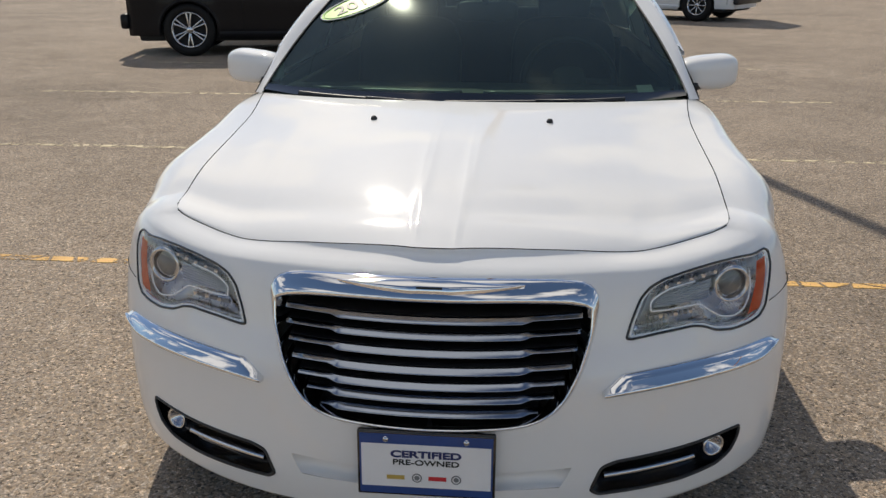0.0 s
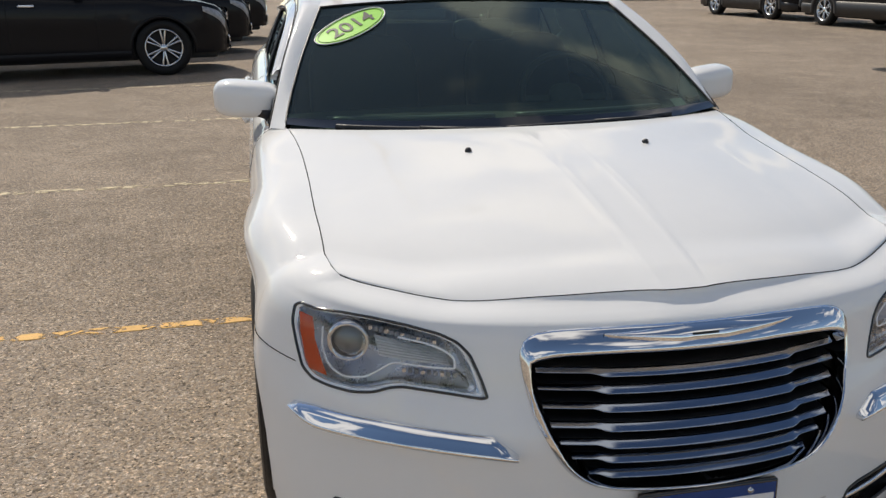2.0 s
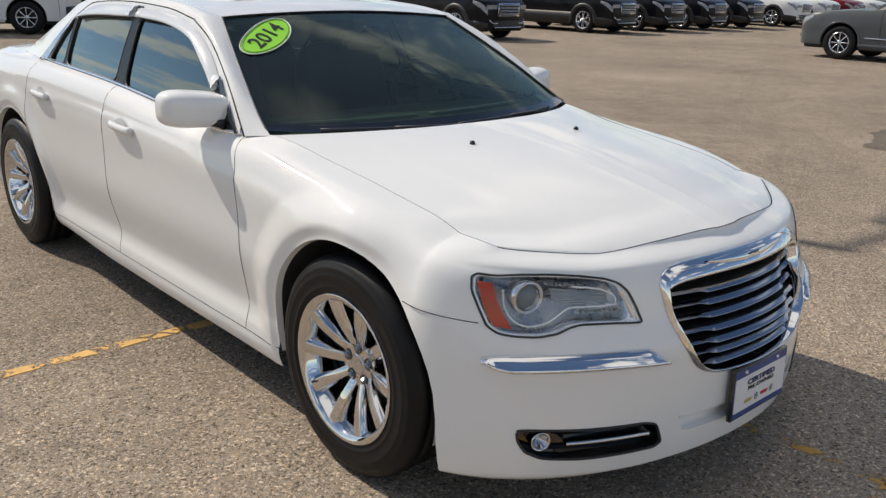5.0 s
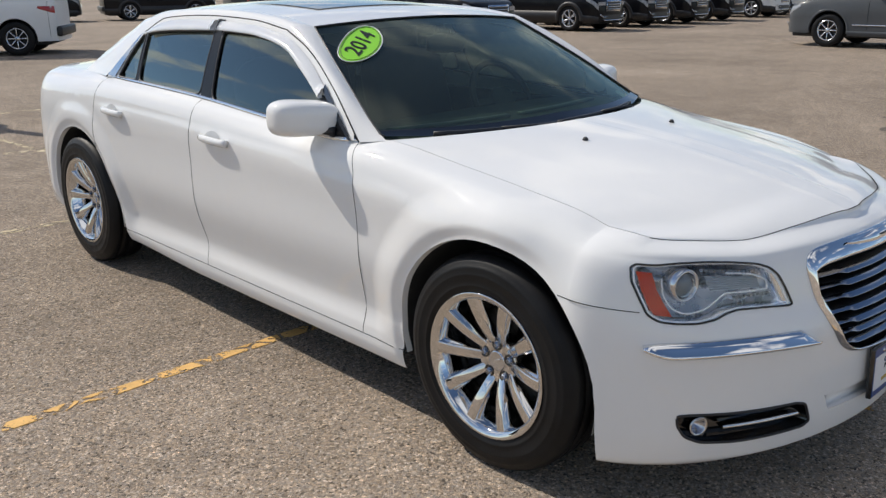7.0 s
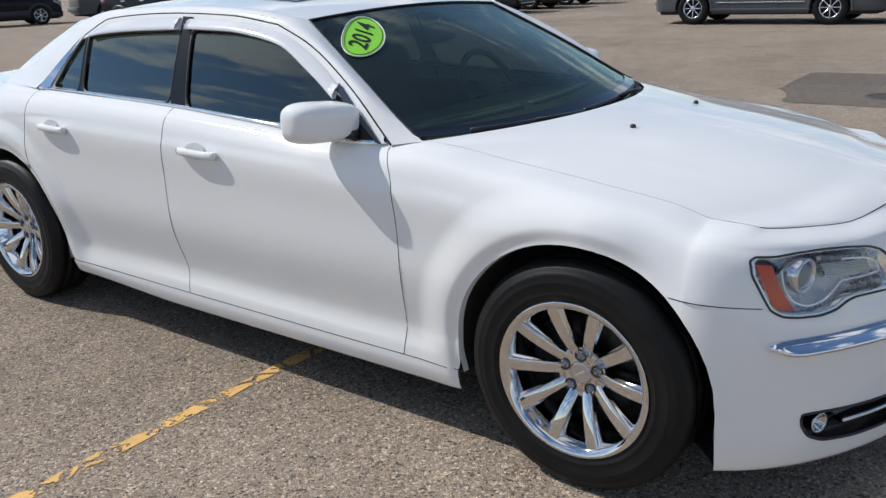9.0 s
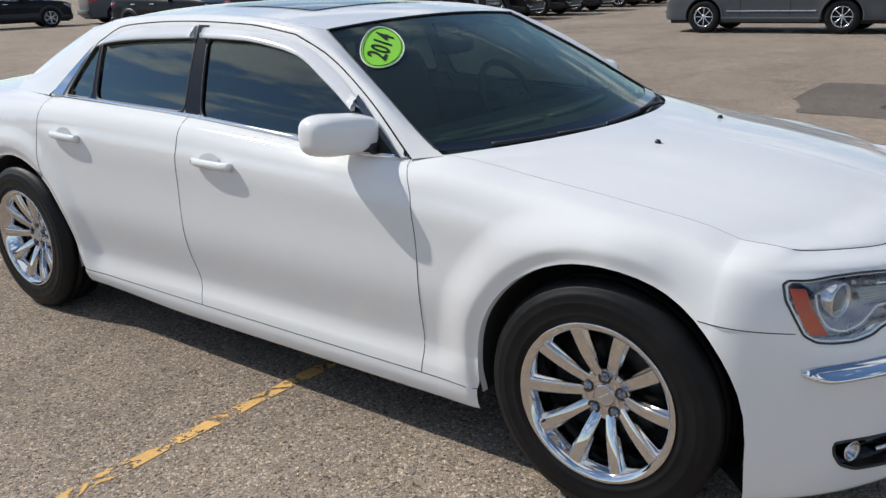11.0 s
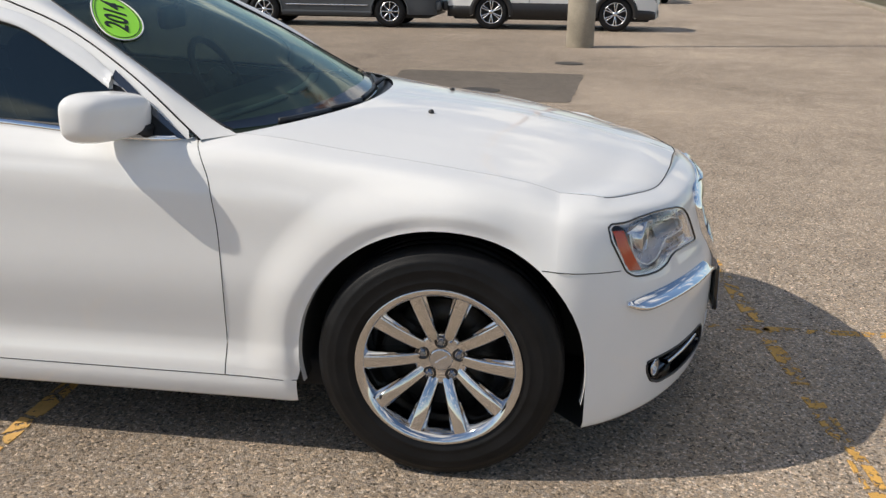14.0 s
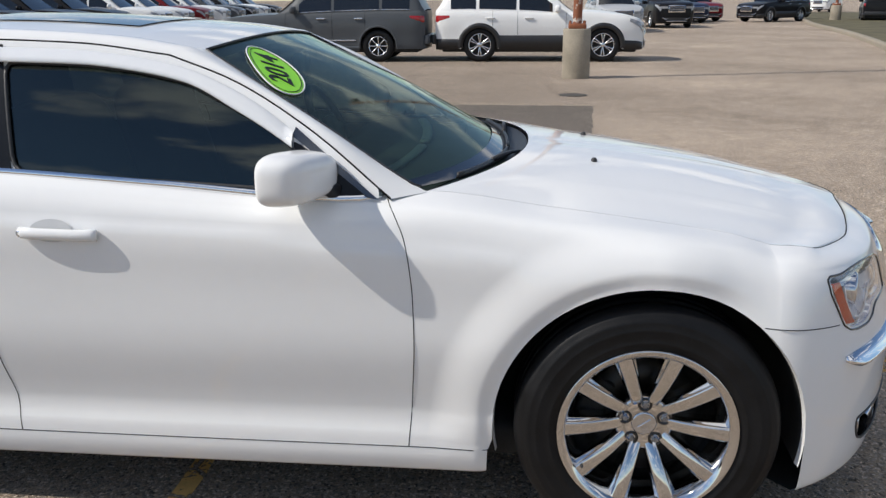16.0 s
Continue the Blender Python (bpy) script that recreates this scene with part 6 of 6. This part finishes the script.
def vehicle(name, label, category, colour, wb=2.86, fo=0.93, ro=1.05, hw=0.95, height=1.70, bonnet_z=1.08, sill_z=0.30, clad=True, chrome_trim=True, van=False, double=True, strip=True):
    """A tall car whose front axle is over its origin, nose towards -y."""
    body_m = PAINTS[colour]
    car = thing(name, label, category)
    y0, y1 = -fo, wb + ro
    R = 0.43
    belt = lambda y: ease([y0, y0 + 0.12, y0 + 0.5, 0.55, 0.95, wb * 0.6, wb + 0.4, y1], [bonnet_z - 0.24, bonnet_z - 0.11, bonnet_z - 0.02, bonnet_z + 0.05, 1.10, 1.13, 1.17, 1.17], y)
    plan_x = lambda y: hw * ease([y0, y0 + 0.06, y0 + 0.22, y0 + 0.6, 0.9, wb, y1 - 0.35, y1 - 0.08, y1], [0.72, 0.83, 0.93, 0.985, 0.985, 1.0, 0.975, 0.92, 0.84], y)

    def flank(y, t):
        t = np.clip(t, 0, 1)
        y, t = np.broadcast_arrays(np.asarray(y, float), np.asarray(t, float))
        z = sill_z + (belt(y) - sill_z) * t
        prof = ease([0, 0.12, 0.35, 0.6, 0.8, 0.92, 1.0], [0.955, 0.975, 0.985, 1.0, 0.992, 0.965, 0.915], t)
        x = plan_x(y) * prof
        for cy in (0.0, wb):
            r = np.hypot(y - cy, np.maximum(z - 0.375, 0))
            x = x + 0.014 * np.clip(1 - np.abs(r - R) / 0.16, 0, 1)
        return np.stack([x, y, z], -1)

    tz = lambda y, z: (z - sill_z) / (float(belt(y)) - sill_z)
    arch_ = lambda cy: [(cy + R * math.cos(a), tz(cy + R * math.cos(a), 0.375 + R * math.sin(a))) for a in np.radians(np.linspace(188, -8, 22))]
    loop = [(y0, 0.0), *arch_(0.0)[1:-1], *arch_(wb)[1:-1], (y1, 0.0), (y1, 1.0), *[(y, 1.0) for y in np.linspace(y1, y0, 30)[1:]]]
    loop[1] = (loop[1][0], 0.0)
    loop[20] = (loop[20][0], 0.0)
    loop[21] = (loop[21][0], 0.0)
    loop[40] = (loop[40][0], 0.0)
    data = patch(flank, loop, (), 0.07, (1.0, 0.8))
    if data[2][:, 0].mean() < 0:
        data = patch(flank, loop, (), 0.07, (1.0, 0.8), turn=True)
    for d in (data, mirrored(data)):
        pane(d, "body_side", body_m, "", car)
    duo = lambda nm, piece, m_, lab="", smooth=True: [part(nm, mesh(nm, *q, smooth), m_, car, lab) for q in (piece, flip(piece))]
    # cladding round the arches and along the sill
    cl = BLACK if clad else body_m
    for cy in (0.0, wb):
        a = np.radians(np.linspace(-8, 188, 32))
        rows = []
        for rr, dx in ((R - 0.030, -0.03), (R - 0.030, 0.022), (R + 0.070, 0.024), (R + 0.088, -0.004)) if clad else ((R - 0.005, -0.03), (R - 0.005, 0.006), (R + 0.03, 0.008), (R + 0.045, -0.004)):
            yy, zz = cy + rr * np.cos(a), 0.375 + rr * np.sin(a)
            tt = np.array([tz(p, q) for p, q in zip(yy, zz)])
            rows.append(flank(np.clip(yy, y0, y1), tt) * (1, 0, 0) + np.stack([np.full(32, dx), yy, zz], 1))
        duo("arch_trim", grid(np.array(rows)), cl, "black wheel arch trim" if clad else "")
        deep = [np.stack([np.full(32, xx), cy + (R + 0.01) * np.cos(a) * k, 0.375 + (R + 0.01) * np.sin(a) * k], 1) for xx, k in ((hw * 0.96, 1.0), (hw * 0.5, 1.0), (hw * 0.5, 0.0))]
        duo("wheel_liner", grid(np.array(deep)), LINER)
    ys = np.linspace(R + 0.02, wb - R - 0.02, 16)
    top_s = 0.30 if clad else 0.06
    sill_rows = [[tuple(flank(y, max(dz, 0) / (float(belt(y)) - sill_z)) * (1, 1, 0) + (dx, 0, sill_z + dz)) for dx, dz in ((-0.1, -0.05), (0.012, -0.045), (0.020, top_s * 0.5), (0.016, top_s), (-0.01, top_s + 0.012))] for y in ys]
    duo("sill_trim", grid(sill_rows), cl)
    if clad:
        for ya, yb in ((y0, -R - 0.07), (wb + R + 0.07, y1)):
            duo("corner_cladding", grid([[tuple(flank(y, q) + (dx, 0, dz)) for q, dx, dz in ((0.0, -0.06, -0.03), (0.0, 0.012, -0.02), (0.16, 0.016, 0), (0.25, 0.012, 0), (0.26, -0.01, 0))] for y in np.linspace(ya, yb, 10)]), BLACK, "black lower bumper cladding")
    if not van:
        duo("fog_trim", sweep([(x, y0 - 0.10 * (1 - (x / (hw * 0.78)) ** 2.5) - 0.02, z) for x, z in ((0.40, 0.44), (0.52, 0.43), (0.60, 0.455), (0.66, 0.52))], ring(0.014, 6)), CHROME, "chrome hook beside the intake")
    if chrome_trim and strip:
        duo("chrome_strip", grid([[tuple(flank(y, tz(y, zz)) + (dx, 0, 0)) for zz, dx in ((0.515, 0.0), (0.512, 0.014), (0.490, 0.014), (0.487, 0.0))] for y in np.linspace(R + 0.12, wb - R - 0.1, 14)]), CHROME, "thin chrome strip on the doors")
    part("underbody", mesh("underbody", *box(-hw * 0.86, hw * 0.86, y0 + 0.15, y1 - 0.15, 0.22, 0.5, 0.04)), LINER, car)
    # ends
    for ye, nm, bow in ((y0, "front_end", -0.10), (y1, "rear_end", 0.05)):
        zs = np.linspace(0, 1, 12)
        e = flank(np.full(12, ye), zs)
        rows = []
        for s in np.linspace(-1, 1, 21):
            q = e * (s, 1, 1)
            q[:, 1] += bow * (1 - abs(s) ** 2.5) * (1 - 0.6 * np.maximum(zs - 0.6, 0))
            rows.append(q)
        v, f = grid(rows)
        part(nm, mesh(nm, v, f if bow < 0 else [tuple(reversed(q)) for q in f]), body_m, car)
    face = lambda x, z, d: (x, y0 - 0.10 * (1 - (abs(x) / (hw * 0.78)) ** 2.5) - d, z)
    gz0, gz1 = bonnet_z - 0.46, bonnet_z - 0.17
    gr = part("grille", mesh("grille", *grid([[face(x, z, 0.012 if i in (1, 2) else 0.0) for i, z in enumerate((gz1 + 0.02, gz1 + 0.015, gz0 - 0.015, gz0 - 0.02))] for x in np.linspace(-0.40, 0.40, 15)])), CHROME, car, "chrome grille frame")
    part("grille_mesh", mesh("grille_mesh", *grid([[face(x, z, 0.016) for z in (gz1 - 0.01, gz0 + 0.02)] for x in np.linspace(-0.37, 0.37, 13)])), BLACK, gr)
    for k in range(4):
        z = gz0 + 0.045 + (gz1 - gz0 - 0.07) * k / 3
        part("grille_bar", mesh("grille_bar", *grid([[face(x, z + dz, dd) for dz, dd in ((0.012, 0.014), (0.008, 0.026), (-0.008, 0.026), (-0.012, 0.014))] for x in np.linspace(-0.36, 0.36, 13)])), CHROME_DULL, gr)
    part("lower_intake", mesh("lower_intake", *grid([[face(x, z, 0.012) for z in (0.50, 0.36)] for x in np.linspace(-0.55, 0.55, 13)])), BLACK, car)
    part("bumper_trim", mesh("bumper_trim", *grid([[face(x, 0.335 + dz, dd) for dz, dd in ((0.02, 0.006), (0.012, 0.03), (-0.012, 0.03), (-0.02, 0.006))] for x in np.linspace(-0.5, 0.5, 13)])), CHROME_DULL, car)
    lam = []
    for k, y in enumerate(np.linspace(y0 + 0.005, y0 + 0.34, 8)):
        zt = float(belt(y)) - 0.055
        h = 0.15 - 0.08 * k / 7
        lam.append([tuple(flank(y, tz(y, zt - h * j)) + (0.010 if 0 < j < 1 else 0.002, -0.004, 0)) for j in (0, 0.25, 0.75, 1)])
    duo("headlamp", grid(lam), CAR_LAMP, "clear headlamp")
    duo("headlamp_front", grid([[tuple(Vector(face(x, z, 0.012))) for z in (bonnet_z - 0.20, bonnet_z - 0.30)] for x in np.linspace(0.44, hw * 0.78, 6)]), CAR_LAMP)
    # tail lamps
    tl = []
    for k, y in enumerate(np.linspace(y1 - 0.34, y1 - 0.005, 8)):
        tl.append([tuple(flank(y, tz(y, 1.06 - 0.028 * j * (k + 3) / 5)) + (0.006 if 0 < j < 3 else -0.002, 0.0, 0)) for j in (0, 1, 2, 3)])
    duo("tail_lamp", grid(tl), TAIL, "red tail lamp")
    part("rear_bumper", mesh("rear_bumper", *box(-hw * 0.88, hw * 0.88, y1 - 0.02, y1 + 0.11, 0.40, 0.62, 0.04)), BLACK if van else cl, car)
    # bonnet
    rows = []
    for y in np.linspace(y0, 0.80, 16):
        e = flank(y, 1.0)
        rise = 0.045 * math.sin(math.pi * min(1, (y - y0) / 1.6) * 0.7)
        nose_y = -0.10 * max(0.0, 1 - (y - y0) / 0.25)
        rows.append([(e[0] * s, y + nose_y * (1 - abs(s) ** 2.5), e[2] + rise * (1 - s * s)) for s in np.linspace(-1, 1, 13)])
    v, f = grid(rows)
    part("bonnet", mesh("bonnet", v, f), body_m, car)
    # cabin
    roof_keys = ([0.62, 0.9, 1.30, 1.75, wb * 0.8, wb + 0.45, wb + ro - 0.30, y1 - 0.02], [1.06, 1.28, height - 0.14, height - 0.02, height, height - 0.05, height - 0.13, 1.17])
    if van:
        roof_keys = ([0.05, 0.45, 0.80, 1.1, wb, y1 - 0.15, y1 - 0.03, y1], [1.15, 1.50, height - 0.15, height, height, height, height - 0.05, 1.17])
    roof_z = lambda y: ease(*roof_keys, y)
    cy_ = np.linspace(roof_keys[0][0], y1 - 0.01, 46)
    rows = []
    for y in cy_:
        e, zr = flank(y, 1.0), float(roof_z(y))
        lean = (0.10 if van else 0.32) * max(zr - e[2], 0)
        xt = e[0] - 0.005 - lean
        zr = max(zr, e[2] + 0.004)
        rows.append([(e[0] - 0.004, y, e[2] - 0.01), (xt + lean * 0.08, y, e[2] + (zr - e[2]) * 0.90), (xt - 0.03, y, zr - 0.012), (xt * 0.72, y, zr + 0.012), (0.0, y, zr + 0.028)])
    half = np.array(rows)
    whole = np.concatenate([half, (half * (-1, 1, 1))[:, -2::-1]], 1)
    v, f = grid(whole)
    part("cabin", mesh("cabin", v, [tuple(reversed(q)) for q in f]), body_m, car)

    def upper_side(y, t, d):
        e, zr = flank(y, 1.0), float(roof_z(y))
        lean = (0.10 if van else 0.32) * max(zr - e[2], 0)
        a, b = np.array([e[0] - 0.004, y, e[2] - 0.01]), np.array([e[0] - 0.005 - lean * 0.92, y, e[2] + max(zr - e[2], 0.004) * 0.90])
        return tuple(a + (b - a) * t + (d, 0, d * 0.3))

    spans = [(1.18, 1.95), (2.02, wb + 0.02), (wb + 0.10, wb + ro - 0.36)] if not van else [(0.62, 1.35)]
    for k, (a, b) in enumerate(spans):
        rows = []
        for y in np.linspace(a, b, 9):
            top_ = 0.93 if not (k == 0 and y < a + 0.4) else 0.93 - 0.35 * (a + 0.4 - y) / 0.4
            top_ = top_ if k < 2 else 0.93 - 0.25 * max(0, (y - (b - 0.3))) / 0.3
            rows.append([upper_side(y, t, 0.006) for t in (0.10, top_)])
        duo("side_window", grid(rows), DARK_GLASS, "dark side window")
        ys_ = np.linspace(a - 0.02, b + 0.02, 9)
        if chrome_trim:
            duo("window_trim", sweep([upper_side(y, 0.07, 0.010) for y in ys_], ring(0.010, 6)), CHROME)
    y_a, y_b = roof_keys[0][0] + 0.04, roof_keys[0][3] - 0.06
    rows = []
    for y in np.linspace(y_a, y_b, 8):
        e, zr = flank(y, 1.0), float(roof_z(y))
        lean = (0.10 if van else 0.32) * max(zr - e[2], 0)
        xt = (e[0] - 0.005 - lean) * 0.93
        rows.append([(xt * s, y - 0.012, zr + 0.022 + 0.018 * (1 - s * s)) for s in np.linspace(-1, 1, 9)])
    part("windscreen", mesh("windscreen", *grid(rows)), DARK_GLASS, car, "dark windscreen")
    # seams, handles, mirrors, rails
    for y in ((0.86, 1.98, wb - 0.30 if not van else wb + 0.7)):
        duo("shut_line", sweep([tuple(flank(y, t) + (0.001, 0, 0)) for t in np.linspace(0.12, 1.0, 10)], ring(0.004, 5)), SEAM)
    for y in (1.72, 2.62):
        q = flank(y, tz(y, 1.0))
        duo("door_handle", moved(superball(0.022, 0.11, 0.018, 0.5, 0.5, 12, 8), Matrix.Translation(tuple(q + (0.02, 0, 0)))), CHROME if chrome_trim else body_m)
    q = flank(1.10, 1.0)
    duo("door_mirror", moved(superball(0.12, 0.07, 0.085, 0.6, 0.6, 16, 10), Matrix.Translation((q[0] + 0.10, 1.06, 1.20))), body_m)
    if not van:
        rail = [upper_side(y, 1.0, 0.0) for y in np.linspace(1.7, wb + ro - 0.5, 12)]
        duo("roof_rail", sweep([(a - 0.03, b, c + 0.07) for a, b, c in rail], ring(0.016, 6)), BLACK)
    for y, sx in ((0.0, 1), (wb, 1), (0.0, -1), (wb, -1)):
        small_wheel(car, pose(sx * (hw - 0.125), y, 0.390 if double else 0.370, 0, 0, 0 if sx > 0 else 180), double)
    return car


def facing(x, y, dx, dy, z=0.0):
    """The pose of a vehicle whose front axle stands over x, y, heading along dx, dy."""
    return pose(x, y, z, 0, 0, math.degrees(math.atan2(dx, -dy)))


kinds = {}
def park(colour, style, x, y, dx, dy, label):
    key = (colour, style)
    if key not in kinds:
        opts = {"suv": {}, "small": dict(wb=2.80, fo=0.92, ro=0.92, hw=0.92, height=1.66, bonnet_z=1.05, clad=False, strip=False),
                "long": dict(wb=3.07, fo=1.02, ro=1.10, hw=0.98, height=1.76, bonnet_z=1.04, clad=False, double=False),
                "clad": dict(chrome_trim=False, clad=True), "van": dict(wb=3.45, fo=0.85, ro=0.84, hw=1.0, height=2.08, bonnet_z=1.10, clad=False, chrome_trim=False, van=True, double=False),
                "pickup": dict(wb=3.1, height=1.85, bonnet_z=1.22, hw=1.0, clad=False, double=False)}[style]
        nm = {"van": "van", "pickup": "pickup"}.get(style, "suv")
        kinds[key] = vehicle(nm, label, nm if nm != "suv" else "SUV", colour, **opts)
        tagged(kinds[key], group="vehicles parked on the lot")
        kinds[key].matrix_basis = facing(x, y, dx, dy)
        return kinds[key]
    return tagged(copy_thing(kinds[key], facing(x, y, dx, dy)), label)


park("black", "small", -2.28, 11.85, 0.983, 0.183, "glossy black SUV with bright ten-spoke alloy wheels")
park("black", "small", -1.95, 14.75, 0.983, 0.183, "glossy black SUV parked beside another")
park("black", "small", -1.60, 17.75, 0.983, 0.183, "glossy black SUV parked beside another")
park("grey", "long", 18.65, 6.90, 0.0, 1.0, "dark grey SUV with chrome door strip, parked tail to tail")
park("white", "clad", 18.78, -1.42, 0.0, -1.0, "white SUV with black wheel arches and sill cladding")
park("white", "van", 1.70, 21.7, -0.857, 0.514, "white cargo van parked at the back of the lot")
for x, y in ((14.2, 14.9), (14.3, 20.5)):
    park("black", "suv", x, y, 0.04, -1.0, "black SUV with chrome trim in a line of cars")
for k, c in enumerate(("black", "black", "black", "black", "white", "white", "red", "white", "grey", "black", "white", "black")):
    park(c, "suv", 20.3 + 2.85 * k + (1.2 if k > 3 else 0), 15.7 + 0.12 * k, 0.06, -1.0, f"{'maroon' if c == 'red' else c} SUV in a row of parked cars")
for k, (c, s) in enumerate((("white", "van"), ("black", "suv"), ("black", "suv"), ("grey", "long"), ("silver", "suv"), ("black", "suv"), ("white", "suv"), ("grey", "long"))):
    park(c, s, 6.5 + 5.6 * k, 39.5 - 1.6 * k, 0.96, -0.28, f"{c} {'van' if s == 'van' else 'SUV'} in the far row of the lot")
park("black", "pickup", 41.5, -6.6, -1.0, -0.15, "black pickup facing out of a far row")
park("navy", "suv", 49.0, -8.8, -0.9, -0.3, "dark blue SUV in a far row")
park("red", "suv", 52.5, -10.3, -0.9, -0.3, "maroon SUV in a far row")
park("black", "suv", 51.5, -13.2, -0.62, 0.78, "black SUV standing beyond the kerb's end")
park("white", "pickup", 84.0, -27.0, -0.8, 0.5, "white pickup far down the road")
park("black", "suv", 52.0, -20.2, 0.95, -0.3, "black SUV parked behind the grass strip")
park("silver", "suv", 36.0, -3.6, -1.0, -0.1, "silver SUV in a far row")


# ---- light poles on concrete feet ----
def light_pole(x, y, r, h, taper=1.0, box_on=False):
    ob = thing("light_pole", "rust-stained steel light pole on a round concrete foot", "light pole", group="light poles", at=pose(x, y, 0))
    part("concrete_foot", mesh("concrete_foot", *lathe([(0.0, r * taper), (0.02, r * taper + 0.003), (h * 0.5, r * (1 + taper) / 2), (h - 0.02, r), (h, r - 0.02), (h, 0.0)], 40, "z")), CONCRETE, ob, "weathered concrete foot")
    part("base_plate", mesh("base_plate", *box(-r * 0.62, r * 0.62, -r * 0.62, r * 0.62, h, h + 0.09, 0.015)), RUST, ob, "rusty base plate")
    for sx in (-1, 1):
        for sy in (-1, 1):
            part("anchor_bolt", mesh("anchor_bolt", *moved(lathe([(h + 0.05, 0.018), (h + 0.14, 0.018), (h + 0.14, 0.0)], 8, "z"), pose(sx * r * 0.5, sy * r * 0.5, 0)), False), RUST, ob)
    part("mast", mesh("mast", *lathe([(h + 0.05, 0.085), (h + 0.6, 0.083), (9.0, 0.06), (9.0, 0.0)], 20, "z")), MAST, ob, "peeling white mast with rust")
    if box_on:
        part("switch_box", mesh("switch_box", *box(-0.205, -0.095, -0.075, 0.035, h + 0.30, h + 0.50, 0.012)), GALVANISED, ob, "small grey switch box on the mast")
        part("conduit", mesh("conduit", *sweep([(-0.15, -0.02, h + 0.30), (-0.15, -0.02, h + 0.09), (-0.12, -0.02, h)], ring(0.016, 8))), GALVANISED, ob)
    part("lamp_arm", mesh("lamp_arm", *sweep([(0, 0, 8.95), (0.5, 0, 9.0), (1.0, 0, 9.0)], ring(0.035, 8))), MAST, ob)
    part("lamp_head", mesh("lamp_head", *box(0.8, 1.45, -0.17, 0.17, 8.92, 9.08, 0.03)), BLACK, ob)
    return ob


GALVANISED = material("galvanised_steel", (0.33, 0.35, 0.33), 0.55, metal=0.4, vary=0.25, scale=14)
MAST = material("peeling_mast", (0.5, 0.42, 0.34), 0.7, vary=0.3, scale=4, bump=0.3)
nn, nl = MAST.node_tree.nodes, MAST.node_tree.links
tcn, nzn, rmp = nn.new("ShaderNodeTexCoord"), nn.new("ShaderNodeTexNoise"), nn.new("ShaderNodeValToRGB")
nzn.inputs["Scale"].default_value, nzn.inputs["Detail"].default_value = 5.5, 6
rmp.color_ramp.elements[0].position, rmp.color_ramp.elements[1].position = 0.56, 0.62
rmp.color_ramp.elements[0].color, rmp.color_ramp.elements[1].color = (0.24, 0.08, 0.035, 1), (0.60, 0.55, 0.48, 1)
nl.new(tcn.outputs["Object"], nzn.inputs["Vector"])
nl.new(nzn.outputs["Fac"], rmp.inputs[0])
nl.new(rmp.outputs[0], nn["Principled BSDF"].inputs["Base Color"])
light_pole(13.62, -0.58, 0.255, 0.90)
light_pole(-0.02, 9.45, 0.272, 0.76, taper=0.93, box_on=True)
light_pole(50.0, -17.2, 0.30, 0.95)
